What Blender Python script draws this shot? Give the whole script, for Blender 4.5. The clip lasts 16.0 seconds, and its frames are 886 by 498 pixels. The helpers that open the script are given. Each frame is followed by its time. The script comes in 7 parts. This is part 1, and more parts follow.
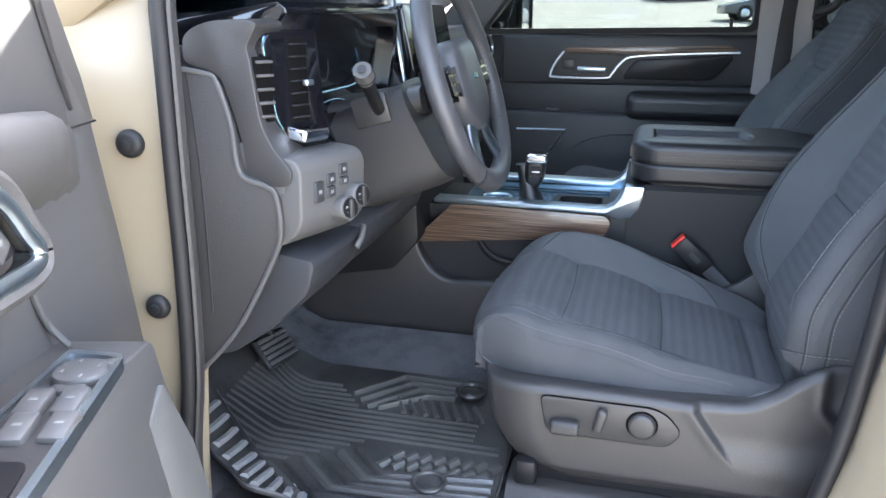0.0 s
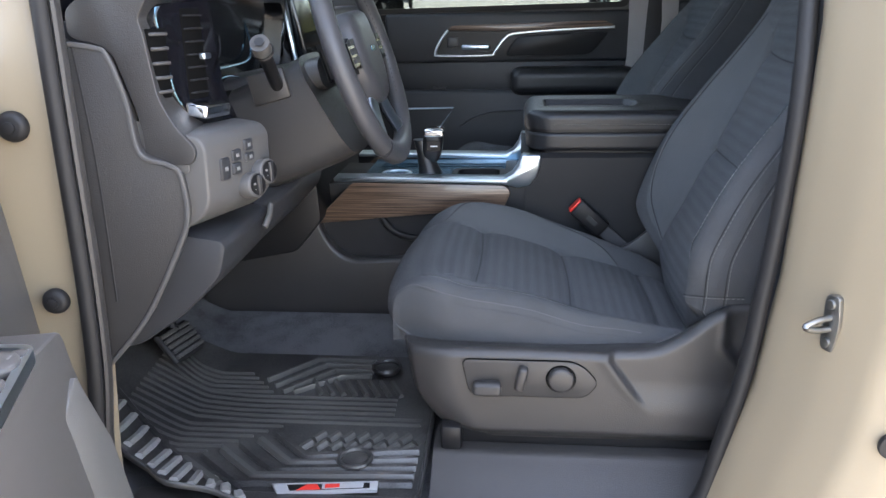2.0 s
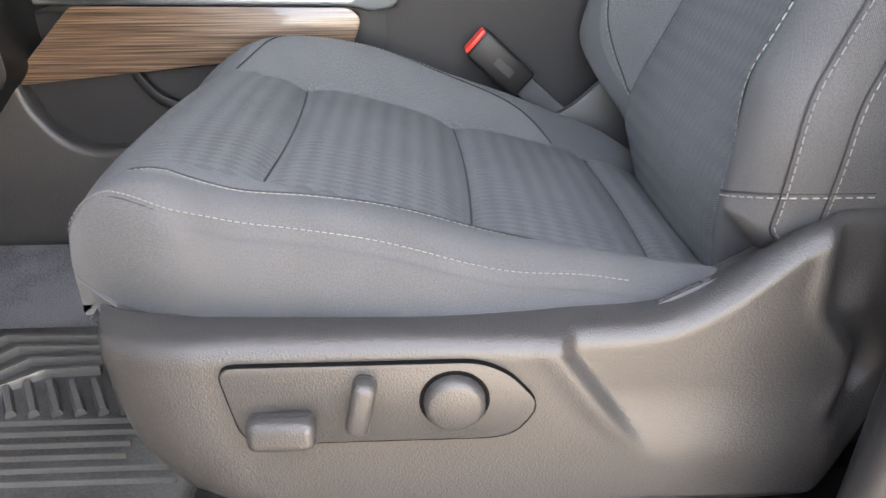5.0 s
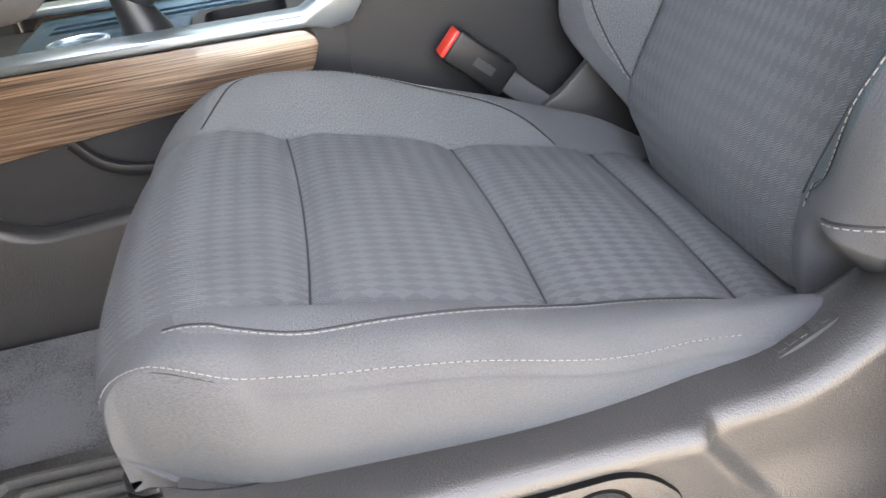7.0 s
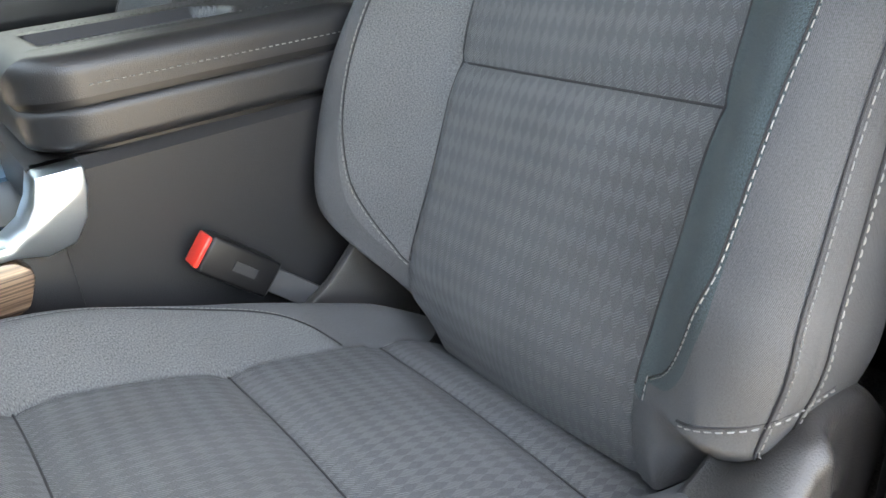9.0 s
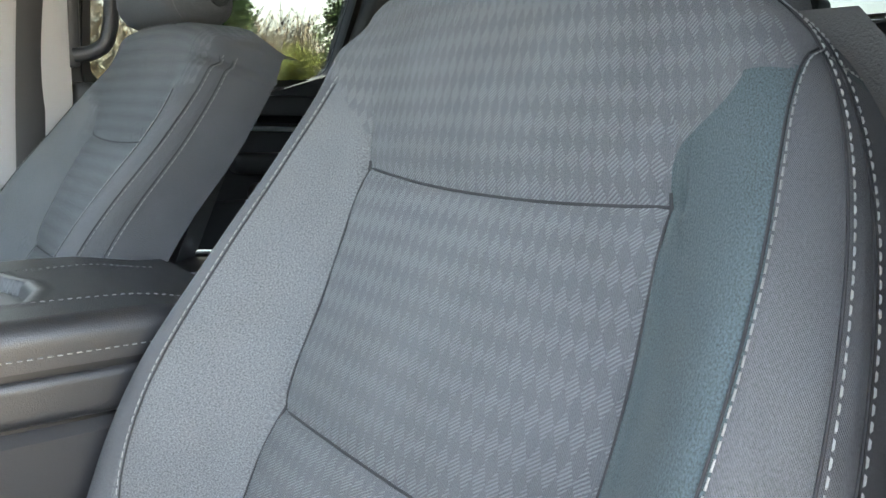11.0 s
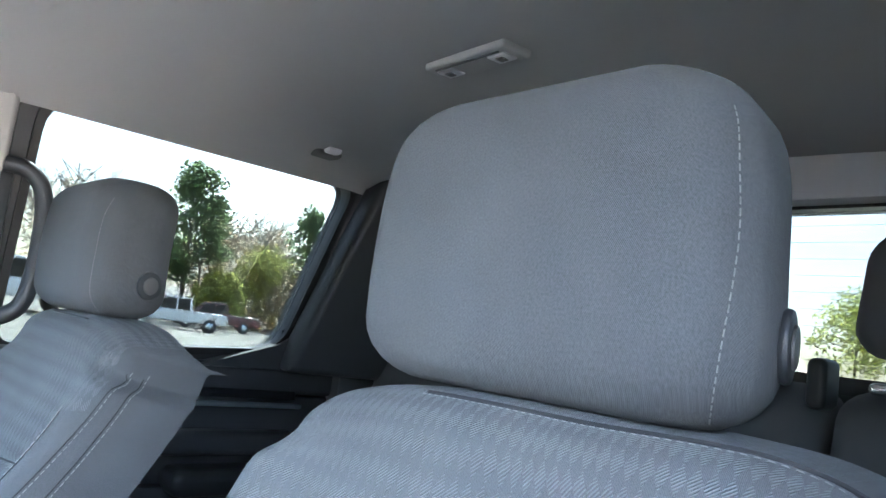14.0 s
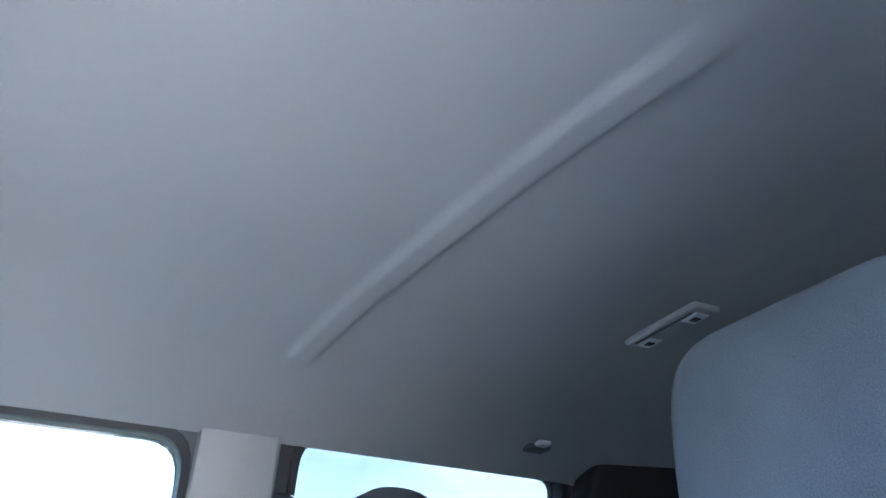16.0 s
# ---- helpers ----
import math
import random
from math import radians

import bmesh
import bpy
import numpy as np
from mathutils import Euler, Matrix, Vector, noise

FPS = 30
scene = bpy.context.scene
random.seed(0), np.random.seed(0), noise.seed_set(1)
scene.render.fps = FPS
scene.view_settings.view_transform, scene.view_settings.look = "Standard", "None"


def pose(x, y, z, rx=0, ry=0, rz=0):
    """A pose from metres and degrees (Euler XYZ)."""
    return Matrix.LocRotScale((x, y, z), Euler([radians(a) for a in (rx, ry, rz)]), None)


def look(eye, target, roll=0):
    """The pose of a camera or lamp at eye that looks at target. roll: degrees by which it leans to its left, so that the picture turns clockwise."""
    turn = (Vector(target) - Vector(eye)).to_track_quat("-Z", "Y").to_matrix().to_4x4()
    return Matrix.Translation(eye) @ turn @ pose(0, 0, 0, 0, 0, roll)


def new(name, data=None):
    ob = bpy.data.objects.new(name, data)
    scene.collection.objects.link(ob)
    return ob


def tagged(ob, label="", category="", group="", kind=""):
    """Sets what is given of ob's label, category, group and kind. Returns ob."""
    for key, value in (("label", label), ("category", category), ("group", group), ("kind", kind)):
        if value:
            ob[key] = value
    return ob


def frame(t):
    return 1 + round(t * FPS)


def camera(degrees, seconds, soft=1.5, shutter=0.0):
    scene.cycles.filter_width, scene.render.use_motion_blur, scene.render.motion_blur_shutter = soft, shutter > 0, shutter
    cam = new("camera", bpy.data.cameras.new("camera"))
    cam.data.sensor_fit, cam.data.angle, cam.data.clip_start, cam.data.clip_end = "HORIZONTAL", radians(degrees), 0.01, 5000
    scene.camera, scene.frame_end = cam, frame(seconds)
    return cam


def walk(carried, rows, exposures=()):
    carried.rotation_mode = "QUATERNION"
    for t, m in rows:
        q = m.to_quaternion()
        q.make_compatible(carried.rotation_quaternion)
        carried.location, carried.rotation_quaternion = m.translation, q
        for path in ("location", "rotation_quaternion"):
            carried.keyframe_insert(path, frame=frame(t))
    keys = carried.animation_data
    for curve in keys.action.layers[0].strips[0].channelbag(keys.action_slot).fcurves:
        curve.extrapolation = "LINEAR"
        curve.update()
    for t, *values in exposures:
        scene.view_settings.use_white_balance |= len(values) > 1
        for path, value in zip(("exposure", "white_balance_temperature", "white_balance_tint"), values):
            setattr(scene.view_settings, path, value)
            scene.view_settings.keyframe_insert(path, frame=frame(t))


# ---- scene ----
cam = camera(60.5, 16.0)
PATH = [
    (0, (0.421, -1.725, 1.476), (-0.074, 0.118, 0.876), -0.1),
    (0.5, (0.384, -1.777, 1.479), (0.027, 0.103, 0.9), -0.4),
    (1, (0.379, -1.784, 1.473), (0.113, 0.116, 0.909), -0.6),
    (1.5, (0.378, -1.776, 1.471), (0.157, 0.127, 0.899), -0.8),
    (2, (0.379, -1.743, 1.446), (0.184, 0.147, 0.821), -1.2),
    (2.5, (0.432, -1.584, 1.356), (0.257, 0.285, 0.668), -1.2),
    (3, (0.464, -1.363, 1.288), (0.368, 0.481, 0.52), -1.0),
    (3.5, (0.435, -1.21, 1.239), (0.414, 0.613, 0.417), -1.0),
    (4, (0.423, -1.121, 1.21), (0.449, 0.684, 0.349), -0.9),
    (4.5, (0.431, -1.103, 1.202), (0.47, 0.696, 0.329), -0.8),
    (4.7, (0.429, -1.104, 1.198), (0.49, 0.699, 0.336), -0.3),
    (6.8, (0.368, -1.01, 1.253), (0.568, 0.699, 0.234), -6.7),
    (7, (0.336, -0.98, 1.271), (0.597, 0.705, 0.226), -8.2),
    (7.5, (0.282, -0.908, 1.291), (0.718, 0.732, 0.233), -10.7),
    (8, (0.27, -0.874, 1.299), (0.941, 0.707, 0.274), -10.6),
    (8.5, (0.284, -0.863, 1.304), (1.142, 0.667, 0.344), -8.5),
    (9, (0.321, -0.852, 1.314), (1.328, 0.65, 0.459), -6.3),
    (9.5, (0.332, -0.839, 1.327), (1.487, 0.626, 0.605), -3.0),
    (10, (0.358, -0.824, 1.344), (1.615, 0.611, 0.745), -0.5),
    (10.2, (0.393, -0.82, 1.345), (1.645, 0.643, 0.804), -0.4),
    (12.3, (0.569, -0.651, 1.482), (1.894, 0.845, 1.407), 6.4),
    (12.5, (0.578, -0.643, 1.492), (1.909, 0.849, 1.457), 6.6),
    (13, (0.595, -0.634, 1.522), (1.93, 0.854, 1.574), 7.2),
    (13.5, (0.598, -0.628, 1.53), (1.93, 0.86, 1.644), 7.7),
    (14, (0.601, -0.627, 1.53), (1.912, 0.866, 1.757), 7.3),
    (14.5, (0.595, -0.634, 1.527), (1.842, 0.868, 1.961), 6.3),
    (15, (0.524, -0.653, 1.489), (1.64, 0.819, 2.255), 2.3),
    (15.5, (0.491, -0.653, 1.452), (1.467, 0.828, 2.377), 0.7),
    (16, (0.456, -0.663, 1.436), (1.284, 0.867, 2.423), 0.4),
]
walk(cam, [(t, look(eye, target, roll)) for t, eye, target, roll in PATH], exposures=[(0, 4.5, 6100, 12), (0.5, 4.12, 6150, 13), (1.5, 4.02, 6350, 14), (2.5, 4.2, 6600, 15), (3, 4.6, 7000, 15), (4.5, 5.15, 7700, 16), (8, 5.5, 7900, 14), (9, 5.4, 7800, 11), (10, 6.0, 7850, 10), (12.5, 5.65, 6600, 9), (13, 6.1, 6500, 10), (14, 6.5, 6000, 11), (15, 6.35, 5500, 9), (16, 5.7, 5000, 8)])

# ---- light ----
world = bpy.data.worlds.new("sky")
scene.world = world
world.use_nodes = True
wn = world.node_tree.nodes
sky = wn.new("ShaderNodeTexSky")
sky.sky_type = "NISHITA"
sky.sun_disc = False
sky.sun_elevation, sky.sun_rotation = radians(44), radians(34)
wn["Background"].inputs[1].default_value = 0.11
sky.dust_density, sky.air_density, sky.ozone_density = 2.5, 1.0, 0.6
# thin bright cloud over the blue
cl = wn.new("ShaderNodeTexNoise")
cl.inputs["Scale"].default_value, cl.inputs["Detail"].default_value, cl.inputs["Roughness"].default_value = 2.6, 8, 0.62
cm = wn.new("ShaderNodeMapping")
cm.inputs["Scale"].default_value = (1.0, 1.0, 2.6)
wc = wn.new("ShaderNodeTexCoord")
ramp = wn.new("ShaderNodeMapRange")
ramp.inputs["From Min"].default_value, ramp.inputs["From Max"].default_value = 0.42, 0.68
ramp.inputs["To Min"].default_value, ramp.inputs["To Max"].default_value = 0.08, 0.75
mixc = wn.new("ShaderNodeMix")
mixc.data_type = "RGBA"
mixc.inputs[7].default_value = (3.3, 3.25, 3.1, 1)
for a, b in ((wc.outputs["Generated"], cm.inputs[0]), (cm.outputs[0], cl.inputs["Vector"]), (cl.outputs[0], ramp.inputs["Value"]), (ramp.outputs[0], mixc.inputs[0]), (sky.outputs[0], mixc.inputs[6]), (mixc.outputs[2], wn["Background"].inputs[0])):
    world.node_tree.links.new(a, b)
sun = new("sun", bpy.data.lights.new("sun", "SUN"))
sun.data.energy, sun.data.angle, sun.data.color = 2.4, radians(0.6), (1.0, 0.95, 0.86)
sun.matrix_world = look((0, 0, 0), (-0.40, -0.60, -0.69))

# ---- materials ----


def surface(name, base, rough=0.6, var=0.12, scale=60.0, bump=0.15, bscale=500.0, metal=0.0, coat=0.0, stretch=(1, 1, 1), tint=None, spec=0.5, depth=0.001, patch=None):
    m = bpy.data.materials.new(name)
    m.use_nodes = True
    nt = m.node_tree
    b = nt.nodes["Principled BSDF"]
    b.inputs["Roughness"].default_value = rough
    b.inputs["Metallic"].default_value = metal
    b.inputs["Coat Weight"].default_value = coat
    b.inputs["Specular IOR Level"].default_value = spec
    co = nt.nodes.new("ShaderNodeTexCoord")
    mp = nt.nodes.new("ShaderNodeMapping")
    mp.inputs["Scale"].default_value = stretch
    nt.links.new(co.outputs["Object"], mp.inputs[0])
    big = nt.nodes.new("ShaderNodeTexNoise")
    big.inputs["Scale"].default_value, big.inputs["Detail"].default_value = scale / 8, 4
    fine = nt.nodes.new("ShaderNodeTexNoise")
    fine.inputs["Scale"].default_value, fine.inputs["Detail"].default_value = bscale, 3
    for n in (big, fine):
        nt.links.new(mp.outputs[0], n.inputs["Vector"])
    add = nt.nodes.new("ShaderNodeMath")
    add.operation = "MULTIPLY_ADD"
    add.inputs[1].default_value = 0.6
    nt.links.new(big.outputs[0], add.inputs[0])
    half = nt.nodes.new("ShaderNodeMath")
    half.operation = "MULTIPLY"
    half.inputs[1].default_value = 0.4
    nt.links.new(fine.outputs[0], half.inputs[0])
    nt.links.new(half.outputs[0], add.inputs[2])
    ramp = nt.nodes.new("ShaderNodeMix")
    ramp.data_type = "RGBA"
    lo = [c * (1 - var * 1.6) for c in base]
    hi = tint or [min(1, c * (1 + var * 1.6)) for c in base]
    ramp.inputs[6].default_value, ramp.inputs[7].default_value = (*lo, 1), (*hi, 1)
    nt.links.new(add.outputs[0], ramp.inputs[0])
    if patch:
        spots = nt.nodes.new("ShaderNodeMapRange")
        spots.inputs["From Min"].default_value, spots.inputs["From Max"].default_value = patch
        nt.links.new(add.outputs[0], spots.inputs["Value"])
        nt.links.new(spots.outputs[0], ramp.inputs[0])
    nt.links.new(ramp.outputs[2], b.inputs["Base Color"])
    if bump:
        bp = nt.nodes.new("ShaderNodeBump")
        bp.inputs["Strength"].default_value, bp.inputs["Distance"].default_value = bump, depth
        nt.links.new(fine.outputs[0], bp.inputs["Height"])
        nt.links.new(bp.outputs[0], b.inputs["Normal"])
    return m


def weave(nt, base, kind):
    """One woven cloth in a node tree, by the mesh's UV in metres: a hatch of small rhombs, a heather, or a fine twill."""
    L = nt.links.new
    b = nt.nodes.new("ShaderNodeBsdfPrincipled")
    b.inputs["Roughness"].default_value = 0.88
    b.inputs["Specular IOR Level"].default_value = 0.25
    b.inputs["Sheen Weight"].default_value = 0.06
    b.inputs["Sheen Roughness"].default_value = 0.6
    uv = nt.nodes.new("ShaderNodeTexCoord").outputs["UV"]

    def wave(angle, scale):
        mp = nt.nodes.new("ShaderNodeMapping")
        mp.inputs["Rotation"].default_value[2] = radians(angle)
        w = nt.nodes.new("ShaderNodeTexWave")
        w.inputs["Scale"].default_value = scale
        L(uv, mp.inputs[0])
        L(mp.outputs[0], w.inputs["Vector"])
        return w.outputs["Fac"]

    def noise_at(scale, detail=3, lo=0.0, hi=1.0):
        n = nt.nodes.new("ShaderNodeTexNoise")
        n.inputs["Scale"].default_value, n.inputs["Detail"].default_value = scale, detail
        L(uv, n.inputs["Vector"])
        r = nt.nodes.new("ShaderNodeMapRange")
        r.inputs["From Min"].default_value, r.inputs["From Max"].default_value = lo, hi
        L(n.outputs[0], r.inputs["Value"])
        return r.outputs[0]

    if kind == "hatch":
        mp = nt.nodes.new("ShaderNodeMapping")
        mp.inputs["Rotation"].default_value[2] = radians(45)
        sk = nt.nodes.new("ShaderNodeMapping")
        sk.inputs["Scale"].default_value = (1.0, 1.75, 1)
        L(uv, sk.inputs[0])
        L(sk.outputs[0], mp.inputs[0])
        ch = nt.nodes.new("ShaderNodeTexChecker")
        ch.inputs["Scale"].default_value = 76
        L(mp.outputs[0], ch.inputs["Vector"])
        mix = nt.nodes.new("ShaderNodeMix")
        faint = nt.nodes.new("ShaderNodeMath")
        faint.operation = "MULTIPLY_ADD"
        faint.inputs[1].default_value, faint.inputs[2].default_value = 0.26, 0.08
        L(wave(90, 300), faint.inputs[0])
        L(ch.outputs["Fac"], mix.inputs[0])
        lit = nt.nodes.new("ShaderNodeMath")
        lit.operation = "MULTIPLY_ADD"
        lit.inputs[1].default_value, lit.inputs[2].default_value = 0.84, 0.14
        L(wave(-35, 175), lit.inputs[0])
        L(lit.outputs[0], mix.inputs[2])
        L(faint.outputs[0], mix.inputs[3])
        height = mix.outputs[0]
        strength, dist = 0.9, 0.0010
        fleck = noise_at(1100, 3, 0.3, 0.7)
    elif kind == "heather":
        height = noise_at(1000, 4, 0.35, 0.65)
        strength, dist = 0.5, 0.0006
        fleck = noise_at(850, 6, 0.34, 0.66)
    else:
        height = wave(52, 380)
        strength, dist = 0.6, 0.0005
        fleck = noise_at(800, 3, 0.3, 0.7)
    soft = noise_at(14)
    mixf = nt.nodes.new("ShaderNodeMath")
    mixf.operation = "MULTIPLY_ADD"
    mixf.inputs[1].default_value = 0.50 if kind == "heather" else 0.25
    L(fleck, mixf.inputs[0])
    mul = nt.nodes.new("ShaderNodeMath")
    mul.operation = "MULTIPLY"
    mul.inputs[1].default_value = 0.25
    L(soft, mul.inputs[0])
    L(mul.outputs[0], mixf.inputs[2])
    tot = nt.nodes.new("ShaderNodeMath")
    tot.operation = "MULTIPLY_ADD"
    tot.inputs[1].default_value = {"heather": 0.18, "hatch": 0.50, "twill": 0.16}[kind]
    L(height, tot.inputs[0])
    L(mixf.outputs[0], tot.inputs[2])
    col = nt.nodes.new("ShaderNodeMix")
    col.data_type = "RGBA"
    col.inputs[6].default_value = (*[c * 0.30 for c in base], 1)
    col.inputs[7].default_value = (*[c * 1.75 for c in base], 1)
    L(tot.outputs[0], col.inputs[0])
    L(col.outputs[2], b.inputs["Base Color"])
    bp = nt.nodes.new("ShaderNodeBump")
    bp.inputs["Strength"].default_value, bp.inputs["Distance"].default_value = strength, dist
    L(height, bp.inputs["Height"])
    L(bp.outputs[0], b.inputs["Normal"])
    return b.outputs[0]


def cloth(name):
    """Seat cloth: hatched centre, heather side panels, twill elsewhere, split along the seams that the mesh carries as distances."""
    m = bpy.data.materials.new(name)
    m.use_nodes = True
    nt = m.node_tree
    nt.nodes.remove(nt.nodes["Principled BSDF"])
    out = weave(nt, (0.092, 0.095, 0.100), "twill")
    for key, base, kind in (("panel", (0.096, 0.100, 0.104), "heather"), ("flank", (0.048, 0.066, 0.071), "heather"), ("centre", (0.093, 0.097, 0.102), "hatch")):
        at = nt.nodes.new("ShaderNodeAttribute")
        at.attribute_name = key
        cut = nt.nodes.new("ShaderNodeMath")
        cut.operation = "GREATER_THAN"
        cut.inputs[1].default_value = 0.0
        nt.links.new(at.outputs["Fac"], cut.inputs[0])
        mx = nt.nodes.new("ShaderNodeMixShader")
        nt.links.new(cut.outputs[0], mx.inputs[0])
        nt.links.new(out, mx.inputs[1])
        nt.links.new(weave(nt, base, kind), mx.inputs[2])
        out = mx.outputs[0]
    nt.links.new(out, nt.nodes["Material Output"].inputs[0])
    return m


def wood_trim(name):
    m = bpy.data.materials.new(name)
    m.use_nodes = True
    nt = m.node_tree
    L = nt.links.new
    b = nt.nodes["Principled BSDF"]
    b.inputs["Roughness"].default_value = 0.32
    b.inputs["Coat Weight"].default_value = 0.6
    co = nt.nodes.new("ShaderNodeTexCoord")
    mp = nt.nodes.new("ShaderNodeMapping")
    mp.inputs["Scale"].default_value = (2.2, 200, 200)
    L(co.outputs["Object"], mp.inputs[0])
    n1 = nt.nodes.new("ShaderNodeTexNoise")
    n1.inputs["Scale"].default_value, n1.inputs["Detail"].default_value, n1.inputs["Distortion"].default_value = 3.0, 6, 0.35
    L(mp.outputs[0], n1.inputs["Vector"])
    cr = nt.nodes.new("ShaderNodeValToRGB")
    e = cr.color_ramp.elements
    e[0].position, e[0].color = 0.36, (0.022, 0.013, 0.009, 1)
    e[1].position, e[1].color = 0.66, (0.24, 0.162, 0.11, 1)
    mid = e.new(0.5)
    mid.color = (0.115, 0.070, 0.045, 1)
    L(n1.outputs[0], cr.inputs[0])
    L(cr.outputs[0], b.inputs["Base Color"])
    bp = nt.nodes.new("ShaderNodeBump")
    bp.inputs["Strength"].default_value, bp.inputs["Distance"].default_value = 0.2, 0.0005
    L(n1.outputs[0], bp.inputs["Height"])
    L(bp.outputs[0], b.inputs["Normal"])
    return m


def clear_glass(name, tint=(0.93, 0.96, 0.95), gloss=0.05):
    m = bpy.data.materials.new(name)
    m.use_nodes = True
    nt = m.node_tree
    nt.nodes.remove(nt.nodes["Principled BSDF"])
    out = nt.nodes["Material Output"]
    t = nt.nodes.new("ShaderNodeBsdfTransparent")
    t.inputs[0].default_value = (*tint, 1)
    g = nt.nodes.new("ShaderNodeBsdfGlossy")
    g.inputs["Roughness"].default_value = 0.02
    fr = nt.nodes.new("ShaderNodeFresnel")
    fr.inputs[0].default_value = 1.45
    mx = nt.nodes.new("ShaderNodeMixShader")
    nt.links.new(fr.outputs[0], mx.inputs[0])
    nt.links.new(t.outputs[0], mx.inputs[1])
    nt.links.new(g.outputs[0], mx.inputs[2])
    nt.links.new(mx.outputs[0], out.inputs[0])
    return m


M_CLOTH = cloth("seat_cloth")
M_THREAD = surface("pale_thread", (0.19, 0.19, 0.185), 0.8, 0.1, 200, 0)
M_CORD = surface("dark_seam", (0.018, 0.018, 0.020), 0.85, 0.1, 200, 0)
M_PLASTIC = surface("dark_grained_plastic", (0.042, 0.040, 0.039), 0.34, 0.20, 40, 0.8, 700, depth=0.0006)
M_PLASTIC_LT = surface("grey_soft_plastic", (0.085, 0.082, 0.079), 0.45, 0.08, 40, 0.4, 1400, depth=0.0004)
M_BLACK = surface("black_plastic", (0.010, 0.010, 0.011), 0.42, 0.15, 60, 0.15, 900, depth=0.0004, spec=0.35)
M_PIANO = surface("piano_black", (0.006, 0.006, 0.008), 0.08, 0.1, 30, 0.0, coat=0.6)
M_LEATHER = surface("black_leather", (0.017, 0.0175, 0.019), 0.38, 0.15, 50, 0.5, 800, depth=0.0006)
M_LEATHER_GREY = surface("wheel_leather", (0.060, 0.060, 0.064), 0.40, 0.12, 50, 0.3, 1100, depth=0.0004)
M_CHROME = surface("satin_chrome", (0.58, 0.66, 0.72), 0.30, 0.04, 40, 0.0, metal=1.0)
M_BRIGHT = surface("bright_chrome", (0.86, 0.87, 0.88), 0.08, 0.03, 40, 0.0, metal=1.0)
M_SATIN = surface("blue_grey_satin", (0.13, 0.25, 0.34), 0.24, 0.06, 40, 0.0, metal=0.85)
M_WOOD = wood_trim("open_grain_wood")
M_PAINT = surface("desert_tan_paint", (0.285, 0.234, 0.160), 0.42, 0.04, 10, 0.0, coat=0.15, spec=0.35)
M_RUBBER = surface("black_rubber", (0.016, 0.0155, 0.016), 0.55, 0.2, 30, 0.25, 700, depth=0.0004, spec=0.4)
M_MAT = surface("rubber_mat", (0.024, 0.024, 0.026), 0.30, 0.20, 60, 0.25, 420, tint=(0.088, 0.085, 0.079), depth=0.0006, spec=0.55, coat=0.1, patch=(0.38, 0.66))
# lighter than the mat sheet: worn rib tops with their sheen painted in
M_MAT_WORN_SHEEN = surface("scuffed_sheen_rubber", (0.050, 0.050, 0.050), 0.28, 0.30, 60, 0.25, 420, tint=(0.135, 0.13, 0.12), depth=0.0006, spec=0.55, coat=0.1)
# pale copy of the mat rubber, the sky's glare painted into its colour
M_MAT_GLARE = surface("glare_rubber", (0.20, 0.197, 0.19), 0.30, 0.30, 60, 0.25, 420, tint=(0.46, 0.45, 0.43), depth=0.0006, spec=0.8, coat=0.25)
M_CARPET = surface("grey_carpet", (0.06, 0.06, 0.064), 0.95, 0.0, 90, 1.0, 420, tint=(0.175, 0.178, 0.185), depth=0.006, patch=(0.36, 0.54))
M_HEADLINER = surface("grey_headliner", (0.40, 0.385, 0.375), 0.95, 0.06, 30, 0.35, 1500, depth=0.0006)
M_TRIM_DK = surface("charcoal_trim", (0.031, 0.032, 0.035), 0.46, 0.14, 40, 0.5, 900, depth=0.0004, spec=0.4)
# near-black that paints the shade inside gaps and vents
M_CAVITY_SHADE = surface("cavity_shade", (0.003, 0.003, 0.003), 0.9, 0.1, 60, 0.0, spec=0.1)
M_CONSOLE = surface("black_grained_trim", (0.020, 0.020, 0.0215), 0.50, 0.14, 40, 0.6, 700, depth=0.0006, spec=0.32)
M_TRIM_GREY = surface("grey_pillar_trim", (0.11, 0.11, 0.108), 0.7, 0.10, 40, 0.6, 900, depth=0.0006)
M_RED = surface("red_plastic", (0.75, 0.045, 0.03), 0.4, 0.05, 60, 0.0)
M_WHITE = surface("white_print", (0.75, 0.75, 0.73), 0.6, 0.03, 60, 0.0)
M_GLASS = clear_glass("window_glass", (0.335, 0.37, 0.37))
M_PRIVACY = clear_glass("privacy_glass", (0.143, 0.160, 0.164))
M_LENS = surface("lamp_lens", (0.75, 0.75, 0.75), 0.3, 0.03, 60, 0.0)
M_CLOTH_DK = surface("rear_seat_cloth", (0.060, 0.061, 0.064), 0.9, 0.2, 60, 0.6, 900, depth=0.0005)
M_STEEL = surface("zinc_steel", (0.30, 0.295, 0.28), 0.36, 0.10, 80, 0.0, metal=1.0)
M_SCREEN = surface("dark_screen", (0.008, 0.009, 0.011), 0.12, 0.1, 20, 0.0, coat=0.4)

# ---- building helpers ----


def thing(name, label, category, at=(0, 0, 0), group="", kind=""):
    ob = new(name)
    ob.location = at
    ob.empty_display_size = 0.05
    return tagged(ob, label, category, group, kind)


